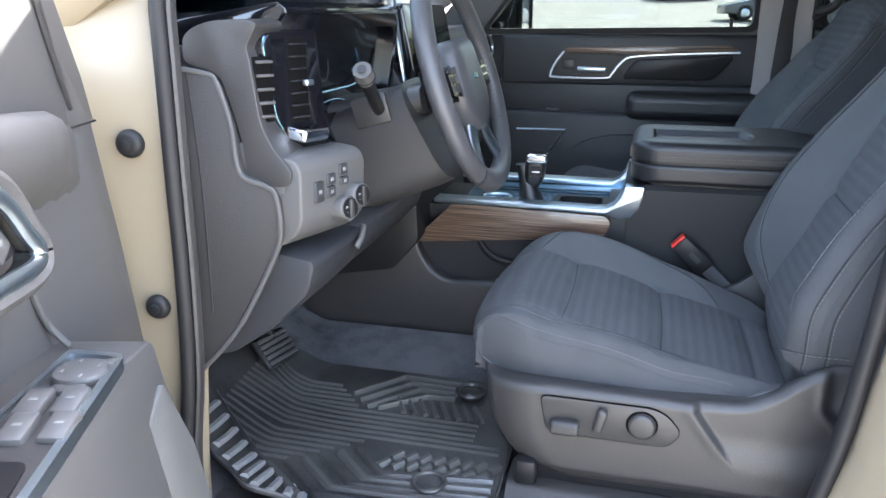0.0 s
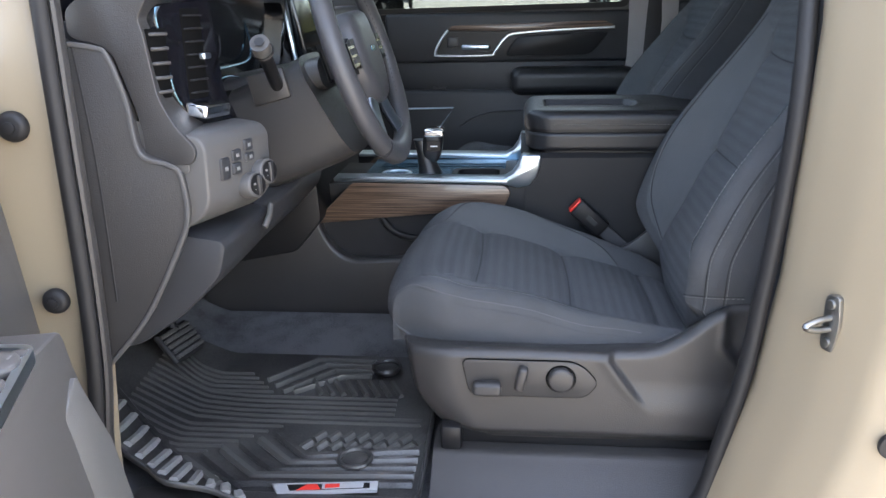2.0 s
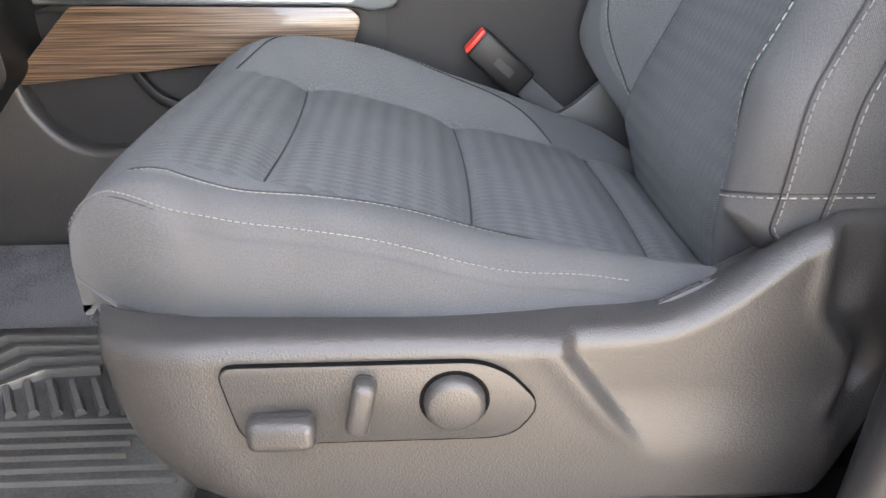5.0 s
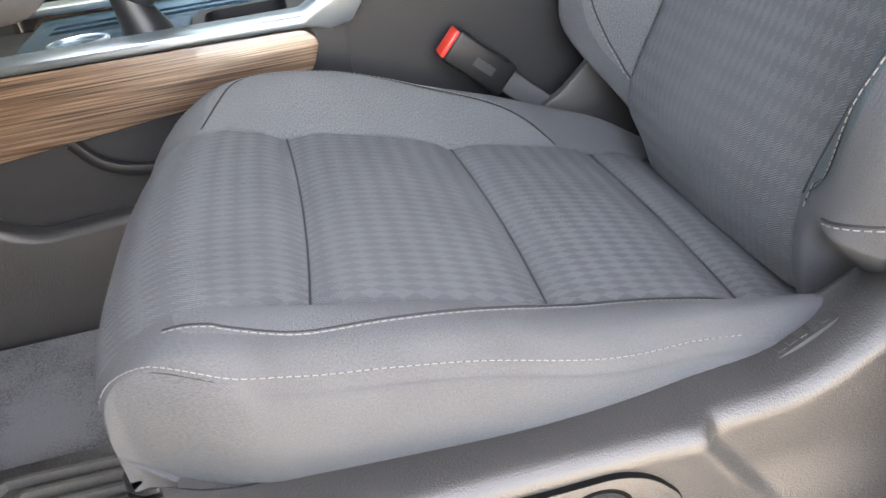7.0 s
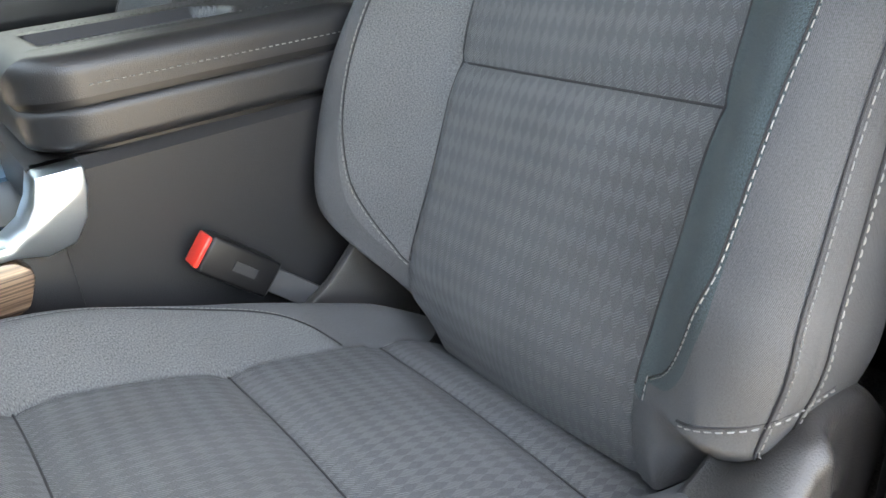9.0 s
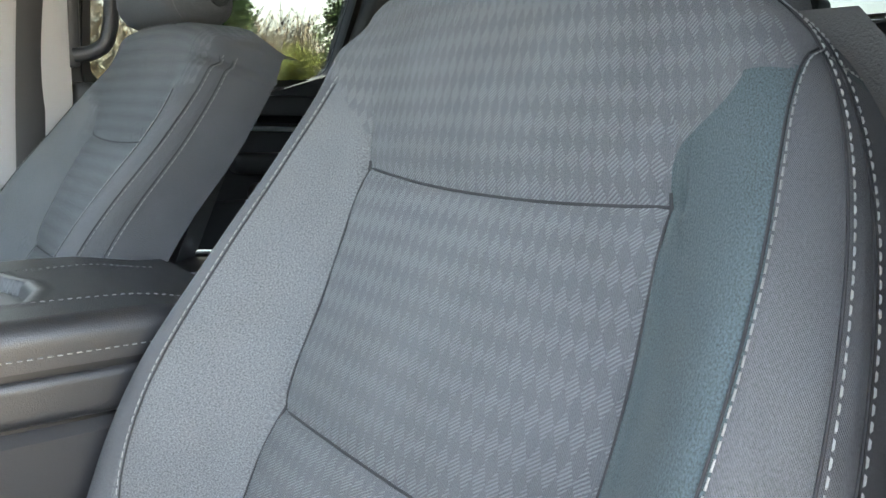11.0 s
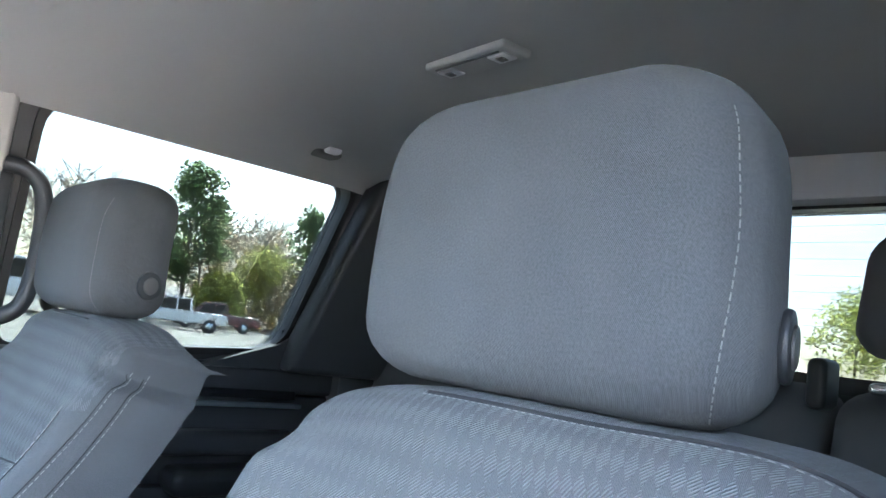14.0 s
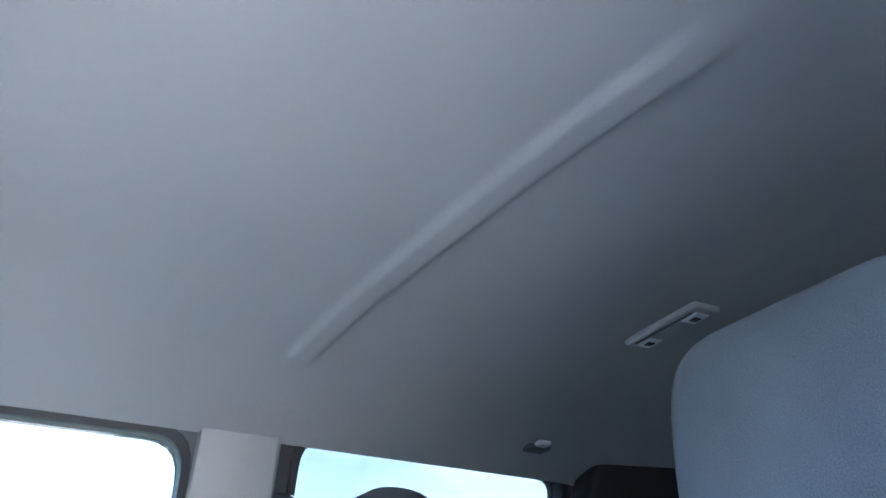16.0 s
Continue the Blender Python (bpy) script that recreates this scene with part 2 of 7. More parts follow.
def part(name, bm, material, parent=None, label="", smooth=40):
    me = bpy.data.meshes.new(name)
    bmesh.ops.recalc_face_normals(bm, faces=bm.faces)
    bm.to_mesh(me)
    bm.free()
    for mm in material if isinstance(material, (list, tuple)) else (material,):
        me.materials.append(mm)
    if smooth:
        for p in me.polygons:
            p.use_smooth = True
        me.set_sharp_from_angle(angle=radians(smooth))
    ob = new(name, me)
    if parent is not None:
        ob.parent = parent
        ob.matrix_parent_inverse = Matrix.Translation(-parent.location) if parent.type == "EMPTY" and parent.parent is None else Matrix()
    if label:
        ob["label"] = label
    return ob


def single(name, bm, material, label, category, kind="", group="", smooth=40):
    return tagged(part(name, bm, material, None, "", smooth), label, category, group, kind)


def bevelled(bm, width, seg=2, angle=30):
    if width > 0:
        edges = [e for e in bm.edges if len(e.link_faces) == 2 and e.calc_face_angle(0) > radians(angle)]
        bmesh.ops.bevel(bm, geom=edges, offset=width, segments=seg, profile=0.5, affect="EDGES", clamp_overlap=True)
    return bm


def merge(*bms):
    out = bms[0]
    for b in bms[1:]:
        me = bpy.data.meshes.new("joined")
        b.to_mesh(me)
        out.from_mesh(me)
        b.free()
        bpy.data.meshes.remove(me)
    return out


def box(x0, x1, y0, y1, z0, z1, bevel=0.0, seg=2, turn=None):
    bm = bmesh.new()
    bmesh.ops.create_cube(bm, size=1)
    c = Vector(((x0 + x1) / 2, (y0 + y1) / 2, (z0 + z1) / 2))
    s = Vector((abs(x1 - x0), abs(y1 - y0), abs(z1 - z0)))
    for v in bm.verts:
        v.co = Vector((v.co.x * s.x, v.co.y * s.y, v.co.z * s.z))
    bevelled(bm, bevel, seg)
    for v in bm.verts:
        v.co = (turn @ v.co if turn else v.co) + c
    return bm


def rounded(pts, r, n=5):
    """A closed polygon with its corners rounded."""
    out = []
    k = len(pts)
    for i in range(k):
        p, a, b = Vector(pts[i]), Vector(pts[i - 1]), Vector(pts[(i + 1) % k])
        rr = r[i] if isinstance(r, (list, tuple)) else r
        da, db = (a - p), (b - p)
        cut = min(rr, da.length * 0.48, db.length * 0.48)
        s, e = p + da.normalized() * cut, p + db.normalized() * cut
        for j in range(n + 1):
            t = j / n
            out.append(tuple(s * (1 - t) ** 2 + p * 2 * t * (1 - t) + e * t * t))
    return out


def prism(poly, lo, hi, axis="y", bevel=0.0, seg=2, skew=None):
    """A polygon extruded along an axis: (x, z) for y, (y, z) for x, (x, y) for z. skew(a, b) adds to the axis."""
    bm = bmesh.new()

    def put(a, b, h):
        h = h + (skew(a, b) if skew else 0)
        return bm.verts.new({"y": (a, h, b), "x": (h, a, b), "z": (a, b, h)}[axis])

    bot = [put(a, b, lo) for a, b in poly]
    top = [put(a, b, hi) for a, b in poly]
    bm.faces.new(bot)
    bm.faces.new(top[::-1])
    n = len(poly)
    for i in range(n):
        j = (i + 1) % n
        bm.faces.new((bot[i], top[i], top[j], bot[j]))
    bmesh.ops.recalc_face_normals(bm, faces=bm.faces)
    return bevelled(bm, bevel, seg)


def ring_prism(outer, inner, lo, hi, axis="y", skew=None, bevel=0.0):
    """A frame between two polygons with as many corners."""
    bm = bmesh.new()

    def put(a, b, h):
        h = h + (skew(a, b) if skew else 0)
        return bm.verts.new({"y": (a, h, b), "x": (h, a, b), "z": (a, b, h)}[axis])

    rings = [[put(a, b, h) for a, b in poly] for poly, h in ((outer, lo), (outer, hi), (inner, hi), (inner, lo))]
    n = len(outer)
    for k in range(4):
        for i in range(n):
            j = (i + 1) % n
            bm.faces.new((rings[k][i], rings[k][j], rings[(k + 1) % 4][j], rings[(k + 1) % 4][i]))
    bmesh.ops.recalc_face_normals(bm, faces=bm.faces)
    return bevelled(bm, bevel)


def loft(rings, caps=True, closed=True):
    bm = bmesh.new()
    rows = [[bm.verts.new(p) for p in r] for r in rings]
    n = len(rings[0])
    for a, b in zip(rows, rows[1:]):
        for i in range(n if closed else n - 1):
            j = (i + 1) % n
            bm.faces.new((a[i], a[j], b[j], b[i]))
    if caps:
        bm.faces.new(rows[0][::-1])
        bm.faces.new(rows[-1])
    bmesh.ops.recalc_face_normals(bm, faces=bm.faces)
    return bm


def smooth_line(pts, n=8, closed=False):
    """Catmull-Rom through points."""
    P = [Vector(p) for p in pts]
    k = len(P)
    out = []
    for i in range(k if closed else k - 1):
        if closed:
            p0, p1, p2, p3 = P[i - 1], P[i], P[(i + 1) % k], P[(i + 2) % k]
        else:
            p0, p1, p2, p3 = P[max(i - 1, 0)], P[i], P[i + 1], P[min(i + 2, k - 1)]
        for j in range(n):
            t = j / n
            out.append(0.5 * ((2 * p1) + (p2 - p0) * t + (2 * p0 - 5 * p1 + 4 * p2 - p3) * t * t + (3 * p1 - p0 - 3 * p2 + p3) * t**3))
    if not closed:
        out.append(P[-1].copy())
    return out


def sweep(path, rx, ry=None, n=10, closed=False, up=(0, 0, 1), power=2.0):
    """A rounded section swept along a path of points."""
    ry = ry or rx
    path = [Vector(p) for p in path]
    k = len(path)
    rings = []
    for i, p in enumerate(path):
        a = path[(i - 1) % k] if closed or i else p
        b = path[(i + 1) % k] if closed or i < k - 1 else p
        t = (b - a).normalized()
        s = t.cross(Vector(up))
        s = s.normalized() if s.length > 1e-4 else t.orthogonal().normalized()
        u = s.cross(t).normalized()
        ring = []
        for j in range(n):
            c, d = math.cos(2 * math.pi * j / n), math.sin(2 * math.pi * j / n)
            c, d = math.copysign(abs(c) ** (2 / power), c), math.copysign(abs(d) ** (2 / power), d)
            ring.append(p + s * (rx * c) + u * (ry * d))
        rings.append(ring)
    if closed:
        rings.append(rings[0])
        bm = loft(rings, caps=False)
        bmesh.ops.remove_doubles(bm, verts=bm.verts, dist=1e-6)
        return bm
    return loft(rings)


def disc(centre, axis, r, h, n=28, bevel=0.0, r2=None):
    bm = bmesh.new()
    bmesh.ops.create_cone(bm, cap_ends=True, segments=n, radius1=r, radius2=r if r2 is None else r2, depth=h)
    bevelled(bm, bevel)
    q = Vector((0, 0, 1)).rotation_difference(Vector(axis)).to_matrix().to_4x4()
    bmesh.ops.transform(bm, matrix=Matrix.Translation(centre) @ q, verts=bm.verts)
    return bm


def torus(centre, axis, R, r, n=32, k=8):
    q = Vector((0, 0, 1)).rotation_difference(Vector(axis))
    path = [Vector(centre) + q @ Vector((R * math.cos(2 * math.pi * i / n), R * math.sin(2 * math.pi * i / n), 0)) for i in range(n)]
    return sweep(path, r, n=k, closed=True, up=axis)


def grid_mesh(fn, nu, nv, uvfn=None, marks=None):
    """A surface from fn(u, v) with u, v in 0..1; the UV is in metres; marks gives point values by name."""
    bm = bmesh.new()
    uvl = bm.loops.layers.uv.new("UVMap")
    layers = [bm.verts.layers.float.new(key) for key in ("centre", "panel", "flank")] if marks else []
    rows = [[bm.verts.new(fn(i / nu, j / nv)) for j in range(nv + 1)] for i in range(nu + 1)]
    for i in range(nu + 1) if marks else ():
        for j in range(nv + 1):
            for lay, value in zip(layers, marks(i / nu, j / nv)):
                rows[i][j][lay] = value
    for i in range(nu):
        for j in range(nv):
            f = bm.faces.new((rows[i][j], rows[i + 1][j], rows[i + 1][j + 1], rows[i][j + 1]))
            if uvfn:
                for lp, (a, b) in zip(f.loops, ((i, j), (i + 1, j), (i + 1, j + 1), (i, j + 1))):
                    lp[uvl].uv = uvfn(a / nu, b / nv)
    return bm


def stitches(points, normals, length=0.0045, gap=0.0022, width=0.0008):
    """Short raised dashes along a line that lies on a surface."""
    bm = bmesh.new()
    d = 0.0
    for i in range(len(points) - 1):
        p, q = points[i], points[i + 1]
        seg = (q - p).length
        if seg < 1e-7:
            continue
        t = (q - p) / seg
        nrm = normals[i]
        s = t.cross(nrm).normalized()
        while d < seg:
            a, b = p + t * d + nrm * 0.0006, p + t * (d + length) + nrm * 0.0006
            up = nrm * width * 0.9
            vs = [bm.verts.new(a + s * width * 0.7 - up * 0.4), bm.verts.new(a - s * width * 0.7 - up * 0.4), bm.verts.new(b - s * width * 0.7 - up * 0.4), bm.verts.new(b + s * width * 0.7 - up * 0.4)]
            e0, e1 = bm.verts.new(a + t * length * 0.2 + up), bm.verts.new(b - t * length * 0.2 + up)
            for f in ((vs[0], vs[1], e0), (vs[2], vs[3], e1), (vs[1], vs[2], e1, e0), (vs[3], vs[0], e0, e1)):
                bm.faces.new(f)
            d += length + gap
        d -= seg
    return bm


def ease(t):
    t = max(0.0, min(1.0, t))
    return t * t * (3 - 2 * t)


def curve_at(table, s):
    """Smooth value of a table of (s, value) rows."""
    if s <= table[0][0]:
        return table[0][1]
    for k in range(len(table) - 1):
        (a, va), (b, vb) = table[k], table[k + 1]
        if s <= b:
            t = (s - a) / (b - a)
            m0 = (vb - table[k - 1][1]) / (b - table[k - 1][0]) if k else (vb - va) / (b - a)
            m1 = (table[k + 2][1] - va) / (table[k + 2][0] - a) if k + 2 < len(table) else (vb - va) / (b - a)
            h = b - a
            return (2 * t**3 - 3 * t * t + 1) * va + (t**3 - 2 * t * t + t) * h * m0 + (-2 * t**3 + 3 * t * t) * vb + (t**3 - t * t) * h * m1
    return table[-1][1]

# ---- cab structure ----
# x runs rearwards, y from the driver's side to the passenger's, z up from the ground


def lean_r(x, z):
    """How far the upper side leans in towards the roof."""
    return -0.27 * max(0.0, z - 1.41)


def lean_l(x, z):
    return 0.27 * max(0.0, z - 1.41)


def structure(name, bm, material, label, category, smooth=40):
    return single(name, bm, material, label, category, "structure", smooth=smooth)


# floor pan, tunnel and firewall
structure("floor", box(-0.75, 1.95, -0.83, 0.86, 0.60, 0.716), M_CARPET, "dark grey carpeted cab floor under the mats", "floor")
structure("firewall", merge(box(-0.80, -0.62, -0.86, 0.86, 0.60, 1.30), prism([(-0.62, 0.716), (-0.28, 0.716), (-0.62, 1.02)], -0.83, 0.83)), M_CARPET, "carpeted toe board and firewall under the dashboard", "wall")
structure("wall_rear", prism([(1.74, 0.60), (1.90, 0.60), (1.90, 1.53), (1.80, 1.53)], -0.83, 0.83), M_TRIM_DK, "charcoal trimmed rear wall of the cab", "wall")
structure("rear_header", box(1.74, 1.86, -0.70, 0.70, 1.80, 1.90, 0.01), M_HEADLINER, "grey trim above the rear window", "wall")

# rear window with its defroster lines
w = thing("window_rear", "sliding rear window with fine heater lines", "window", (1.80, 0, 1.53), kind="structure")
part("frame", ring_prism([(-0.74, 1.52), (0.74, 1.52), (0.70, 1.82), (-0.70, 1.82)], [(-0.70, 1.545), (0.70, 1.545), (0.655, 1.795), (-0.655, 1.795)], 1.775, 1.815, "x"), M_BLACK, w)
pane = part("pane", prism([(-0.71, 1.54), (0.71, 1.54), (0.665, 1.80), (-0.665, 1.80)], 1.800, 1.805, "x"), M_PRIVACY, w)
for k in range(9):
    part("heater_line", box(1.7985, 1.7995, -0.66, 0.66, 1.565 + k * 0.026, 1.5653 + k * 0.026), M_RUBBER, w)


# headliner: a shallow dome with a soft cross ridge between the front and the rear roof
def roof_at(u, v):
    x = 0.14 + u * 1.64
    y = (v * 2 - 1) * 0.66
    z = 1.885 - 0.085 * (abs(y) / 0.66) ** 3 - 0.03 * max(0, 0.45 - x) ** 1.3 - 0.05 * max(0, x - 1.45)
    off = abs(x - (0.816 - 0.072 * y))
    z -= 0.0075 * (1 - ease((off - 0.014) / 0.012)) * ease((0.415 - abs(y - 0.01)) / 0.05)
    return Vector((x, y, z))


ceiling = structure("ceiling", grid_mesh(roof_at, 330, 60), M_HEADLINER, "grey woven headliner with a soft moulded cross ridge", "ceiling", 60)
structure("roof_panel", loft([[Vector((0.10 + i * 0.29, y, 1.945 - 0.09 * (abs(y) / 0.74) ** 3 - 0.03 * max(0, 0.4 - 0.29 * i))) + Vector((0, 0, dz)) for y, dz in [(-0.74 + 0.148 * j, 0) for j in range(11)] + [(0.74 - 0.148 * j, -0.012) for j in range(11)]] for i in range(7)]), M_PAINT, "desert tan painted steel roof", "roof")

# side rails over the doors
for side, name in ((1, "rail_passenger"), (-1, "rail_driver")):
    path = [(-0.42, 0.80, 1.42), (-0.10, 0.755, 1.62), (0.12, 0.715, 1.765), (0.40, 0.69, 1.842), (0.9, 0.675, 1.852), (1.5, 0.67, 1.850), (1.82, 0.66, 1.80)]
    line = smooth_line([(x, y * side, z) for x, y, z in path], 6)
    structure(name, sweep(line, 0.035, 0.042, 12), M_HEADLINER, "grey cloth covered roof rail above the doors", "trim")
    line2 = [Vector((p.x, p.y + 0.05 * side, p.z + 0.03)) for p in line]
    structure(name.replace("rail", "body_rail"), sweep(line2, 0.04, 0.05, 10), M_PAINT, "tan painted body rail of the roof edge", "trim")

# windscreen
ws = thing("windscreen", "raked laminated windscreen in front of the dashboard", "windscreen", (-0.45, 0, 1.40), kind="structure")
part("pane", prism([(-0.56, 1.36), (0.13, 1.86), (0.125, 1.866), (-0.565, 1.366)], -0.72, 0.72), clear_glass("windscreen_glass", (0.76, 0.80, 0.79)), ws)
part("header", box(0.08, 0.24, -0.66, 0.66, 1.845, 1.885, 0.012), M_HEADLINER, ws)


# ---- passenger side: front door, pillar, rear door, all closed ----
def side_door(name, label, x0, x1, win, sill):
    d = thing(name, label, "door", ((x0 + x1) / 2, 0.80, 0.75), kind="structure")
    part("body", box(x0, x1, 0.80, 0.86, 0.62, sill, 0.008), M_TRIM_DK, d)
    return d


FW = rounded([(-0.20, 1.43), (0.675, 1.435), (0.64, 1.812), (0.20, 1.812)], [0.02, 0.03, 0.06, 0.10])
FW_IN = rounded([(-0.10, 1.418), (0.700, 1.428), (0.684, 1.790), (0.205, 1.788)], [0.02, 0.025, 0.06, 0.09])
FO = rounded([(-0.30, 1.40), (0.75, 1.40), (0.73, 1.86), (0.14, 1.86)], [0.02, 0.02, 0.06, 0.12])
RW = rounded([(0.895, 1.430), (1.405, 1.462), (1.472, 1.814), (0.885, 1.816)], [0.03, 0.05, 0.045, 0.05])
RO = rounded([(0.83, 1.395), (1.53, 1.395), (1.53, 1.86), (0.83, 1.86)], [0.02, 0.02, 0.03, 0.03])

fd = side_door("door_front_passenger", "closed front passenger door with dark trim and wood strip", -0.32, 0.735, FW, 1.405)
part("window_frame", ring_prism(FO, FW_IN, 0.775, 0.82, "y", lean_r), M_TRIM_GREY, fd)
part("window_seal", ring_prism(rounded([(-0.125, 1.402), (0.714, 1.412), (0.697, 1.804), (0.195, 1.802)], [0.02, 0.025, 0.06, 0.09]), FW_IN, 0.765, 0.778, "y", lean_r), M_RUBBER, fd)
gp = part("pane", prism(FO, 0.800, 0.804, "y", skew=lean_r), M_GLASS, fd)
rd = side_door("door_rear_passenger", "closed rear passenger door with dark trim", 0.80, 1.56, RW, 1.40)
part("window_frame", ring_prism(RO, RW, 0.775, 0.82, "y", lean_r), M_TRIM_DK, rd)
part("window_seal", ring_prism(rounded([(0.882, 1.417), (1.415, 1.449), (1.486, 1.826), (0.872, 1.828)], [0.03, 0.05, 0.05, 0.05]), RW, 0.765, 0.778, "y", lean_r), M_RUBBER, rd)
gp = part("pane", prism(RO, 0.800, 0.804, "y", skew=lean_r), M_PRIVACY, rd)

structure("pillar_centre_passenger", prism([(0.70, 0.62), (0.87, 0.62), (0.86, 1.40), (0.845, 1.84), (0.70, 1.84), (0.715, 1.40)], 0.752, 0.80, "y", 0.012, 2, lean_r), M_HEADLINER, "grey cloth trimmed centre pillar between the passenger doors", "pillar")
structure("pillar_rear_passenger", prism([(1.40, 1.42), (1.85, 1.42), (1.83, 1.88), (1.500, 1.88)], 0.70, 0.77, "y", 0.015, 2, lambda x, z: -0.30 * max(0, z - 1.42) - 0.25 * max(0, x - 1.5)), M_TRIM_DK, "dark trimmed rear roof pillar beside the window", "pillar")
structure("wall_quarter_passenger", box(1.54, 1.92, 0.72, 0.86, 0.62, 1.46, 0.01), M_TRIM_DK, "dark trimmed quarter wall behind the rear door", "wall")

# driver's side behind the open front door
structure("pillar_rear_driver", prism([(1.45, 1.42), (1.85, 1.42), (1.83, 1.86), (1.50, 1.86)], -0.77, -0.70, "y", 0.015, 2, lambda x, z: 0.30 * max(0, z - 1.42)), M_TRIM_DK, "dark trimmed rear roof pillar", "pillar")
structure("wall_quarter_driver", box(1.54, 1.92, -0.86, -0.72, 0.62, 1.46, 0.01), M_TRIM_DK, "dark trimmed quarter wall beside the rear seat", "wall")
ld = thing("door_rear_driver", "closed tan rear driver side door", "door", (1.1, -0.85, 0.7), kind="structure")
part("body", box(0.82, 1.56, -0.93, -0.80, 0.55, 1.42, 0.02), M_PAINT, ld)
part("window_frame", ring_prism(RO, RW, -0.84, -0.79, "y", lean_l), M_BLACK, ld)
gp = part("pane", prism(RO, -0.815, -0.811, "y", skew=lean_l), M_PRIVACY, ld)


# ---- front seats ----
CUSHION_TOP = [(0.15, 0.998), (0.19, 1.012), (0.225, 1.018), (0.26, 1.016), (0.314, 1.003), (0.39, 0.984), (0.47, 0.958), (0.54, 0.940), (0.617, 0.919), (0.640, 0.911), (0.665, 0.898), (0.72, 0.865)]
BACK_LINE_X = [(0.88, 0.680), (0.905, 0.669), (0.935, 0.662), (0.96, 0.660), (0.993, 0.665), (1.08, 0.706), (1.168, 0.744), (1.26, 0.790), (1.345, 0.831), (1.42, 0.857), (1.475, 0.872), (1.52, 0.878)]
BACK_WIDTH = [(0.88, 0.215), (0.98, 0.240), (1.05, 0.256), (1.20, 0.248), (1.33, 0.234), (1.40, 0.212), (1.45, 0.175), (1.485, 0.132), (1.52, 0.100)]
BACK_INNER = [(0.88, 0.130), (0.93, 0.140), (0.955, 0.175), (0.975, 0.218), (1.00, 0.254), (1.03, 0.276), (1.08, 0.288), (1.15, 0.288), (1.25, 0.270), (1.33, 0.254), (1.40, 0.238), (1.433, 0.234), (1.46, 0.223), (1.485, 0.202), (1.52, 0.16)]
OUTER_STITCH = [(1.000, 0.150), (1.010, 0.172), (1.030, 0.188), (1.055, 0.198), (1.09, 0.208), (1.19, 0.212), (1.30, 0.212), (1.38, 0.205), (1.44, 0.192), (1.49, 0.160)]
BOLSTER = [(0.90, 0.045), (1.00, 0.060), (1.10, 0.070), (1.22, 0.062), (1.34, 0.036), (1.42, 0.016), (1.49, 0.004)]
PATCH = [(0.985, 0.150), (1.01, 0.184), (1.05, 0.212), (1.12, 0.230), (1.22, 0.230), (1.33, 0.218), (1.40, 0.200), (1.42, 0.192)]


CUSHION_IN = [(0.232, 0.156), (0.240, 0.180), (0.262, 0.203), (0.30, 0.213), (0.36, 0.212), (0.42, 0.206), (0.48, 0.197), (0.53, 0.186), (0.560, 0.172), (0.580, 0.153)]
EDGE_IN = [(0.16, 0.190), (0.20, 0.208), (0.24, 0.228), (0.30, 0.242), (0.36, 0.240), (0.44, 0.232), (0.53, 0.215), (0.60, 0.203), (0.72, 0.190)]
EDGE_OUT = [(0.16, 0.176), (0.19, 0.198), (0.215, 0.212), (0.24, 0.219), (0.30, 0.221), (0.41, 0.228), (0.485, 0.227), (0.541, 0.222), (0.60, 0.220), (0.72, 0.222)]
CREST_IN = [(0.18, 0.006), (0.235, 0.016), (0.30, 0.034), (0.36, 0.040), (0.42, 0.038), (0.50, 0.034), (0.60, 0.028), (0.70, 0.025)]
CREST_OUT = [(0.18, 0.000), (0.295, 0.001), (0.35, 0.008), (0.41, 0.014), (0.485, 0.016), (0.541, 0.022), (0.60, 0.026), (0.65, 0.036), (0.68, 0.055), (0.72, 0.070)]
CUSHION_OUT = [(0.225, 0.172), (0.245, 0.184), (0.27, 0.191), (0.30, 0.195), (0.34, 0.194), (0.41, 0.190), (0.467, 0.178), (0.554, 0.160), (0.60, 0.153)]
ROLL = 0.022
LEAN = 0.036


def strip(a, half, r, drop):
    """Along a strip with rounded sides: a in -1..1 gives the offset across and the fall at the side."""
    flat, arc = half - r, r * math.pi / 2
    total = flat + arc + drop
    s = abs(a) * total
    if s <= flat:
        t, d = s, 0.0
    elif s <= flat + arc:
        q = (s - flat) / r
        t, d = flat + r * math.sin(q), r * (1 - math.cos(q))
    else:
        t, d = half, r + (s - flat - arc)
    return math.copysign(t, a), d


def groove(d, width=0.0045, depth=0.006):
    return -depth * math.exp(-((d / width) ** 2))


def cushion_height(x, t, seams=True):
    z = curve_at(CUSHION_TOP, x)
    a = abs(t)
    z += curve_at(CREST_OUT if t < 0 else CREST_IN, x) * ease((a - 0.146) / 0.060) + 0.006 * math.sin(math.pi * max(0.0, min(1.0, (a - 0.15) / 0.07)))
    if a < 0.150:
        z += 0.006 * (1 - (a / 0.15) ** 2) * abs(math.sin(math.pi * (x - 0.314) / 0.153)) ** 0.7 * ease((x - 0.26) / 0.05)
        if seams:
            for x0 in (0.314, 0.472, 0.622):
                z += groove(x - cushion_seam(x0, t), 0.0045, 0.0030) + groove(x - cushion_seam(x0, t), 0.018, 0.0055)
    if x > 0.262 and seams:
        z += groove(a - 0.149, 0.0045, 0.004)
    return z


def cushion_seam(x0, t):
    return x0 - 0.005 * (t / 0.148) ** 2


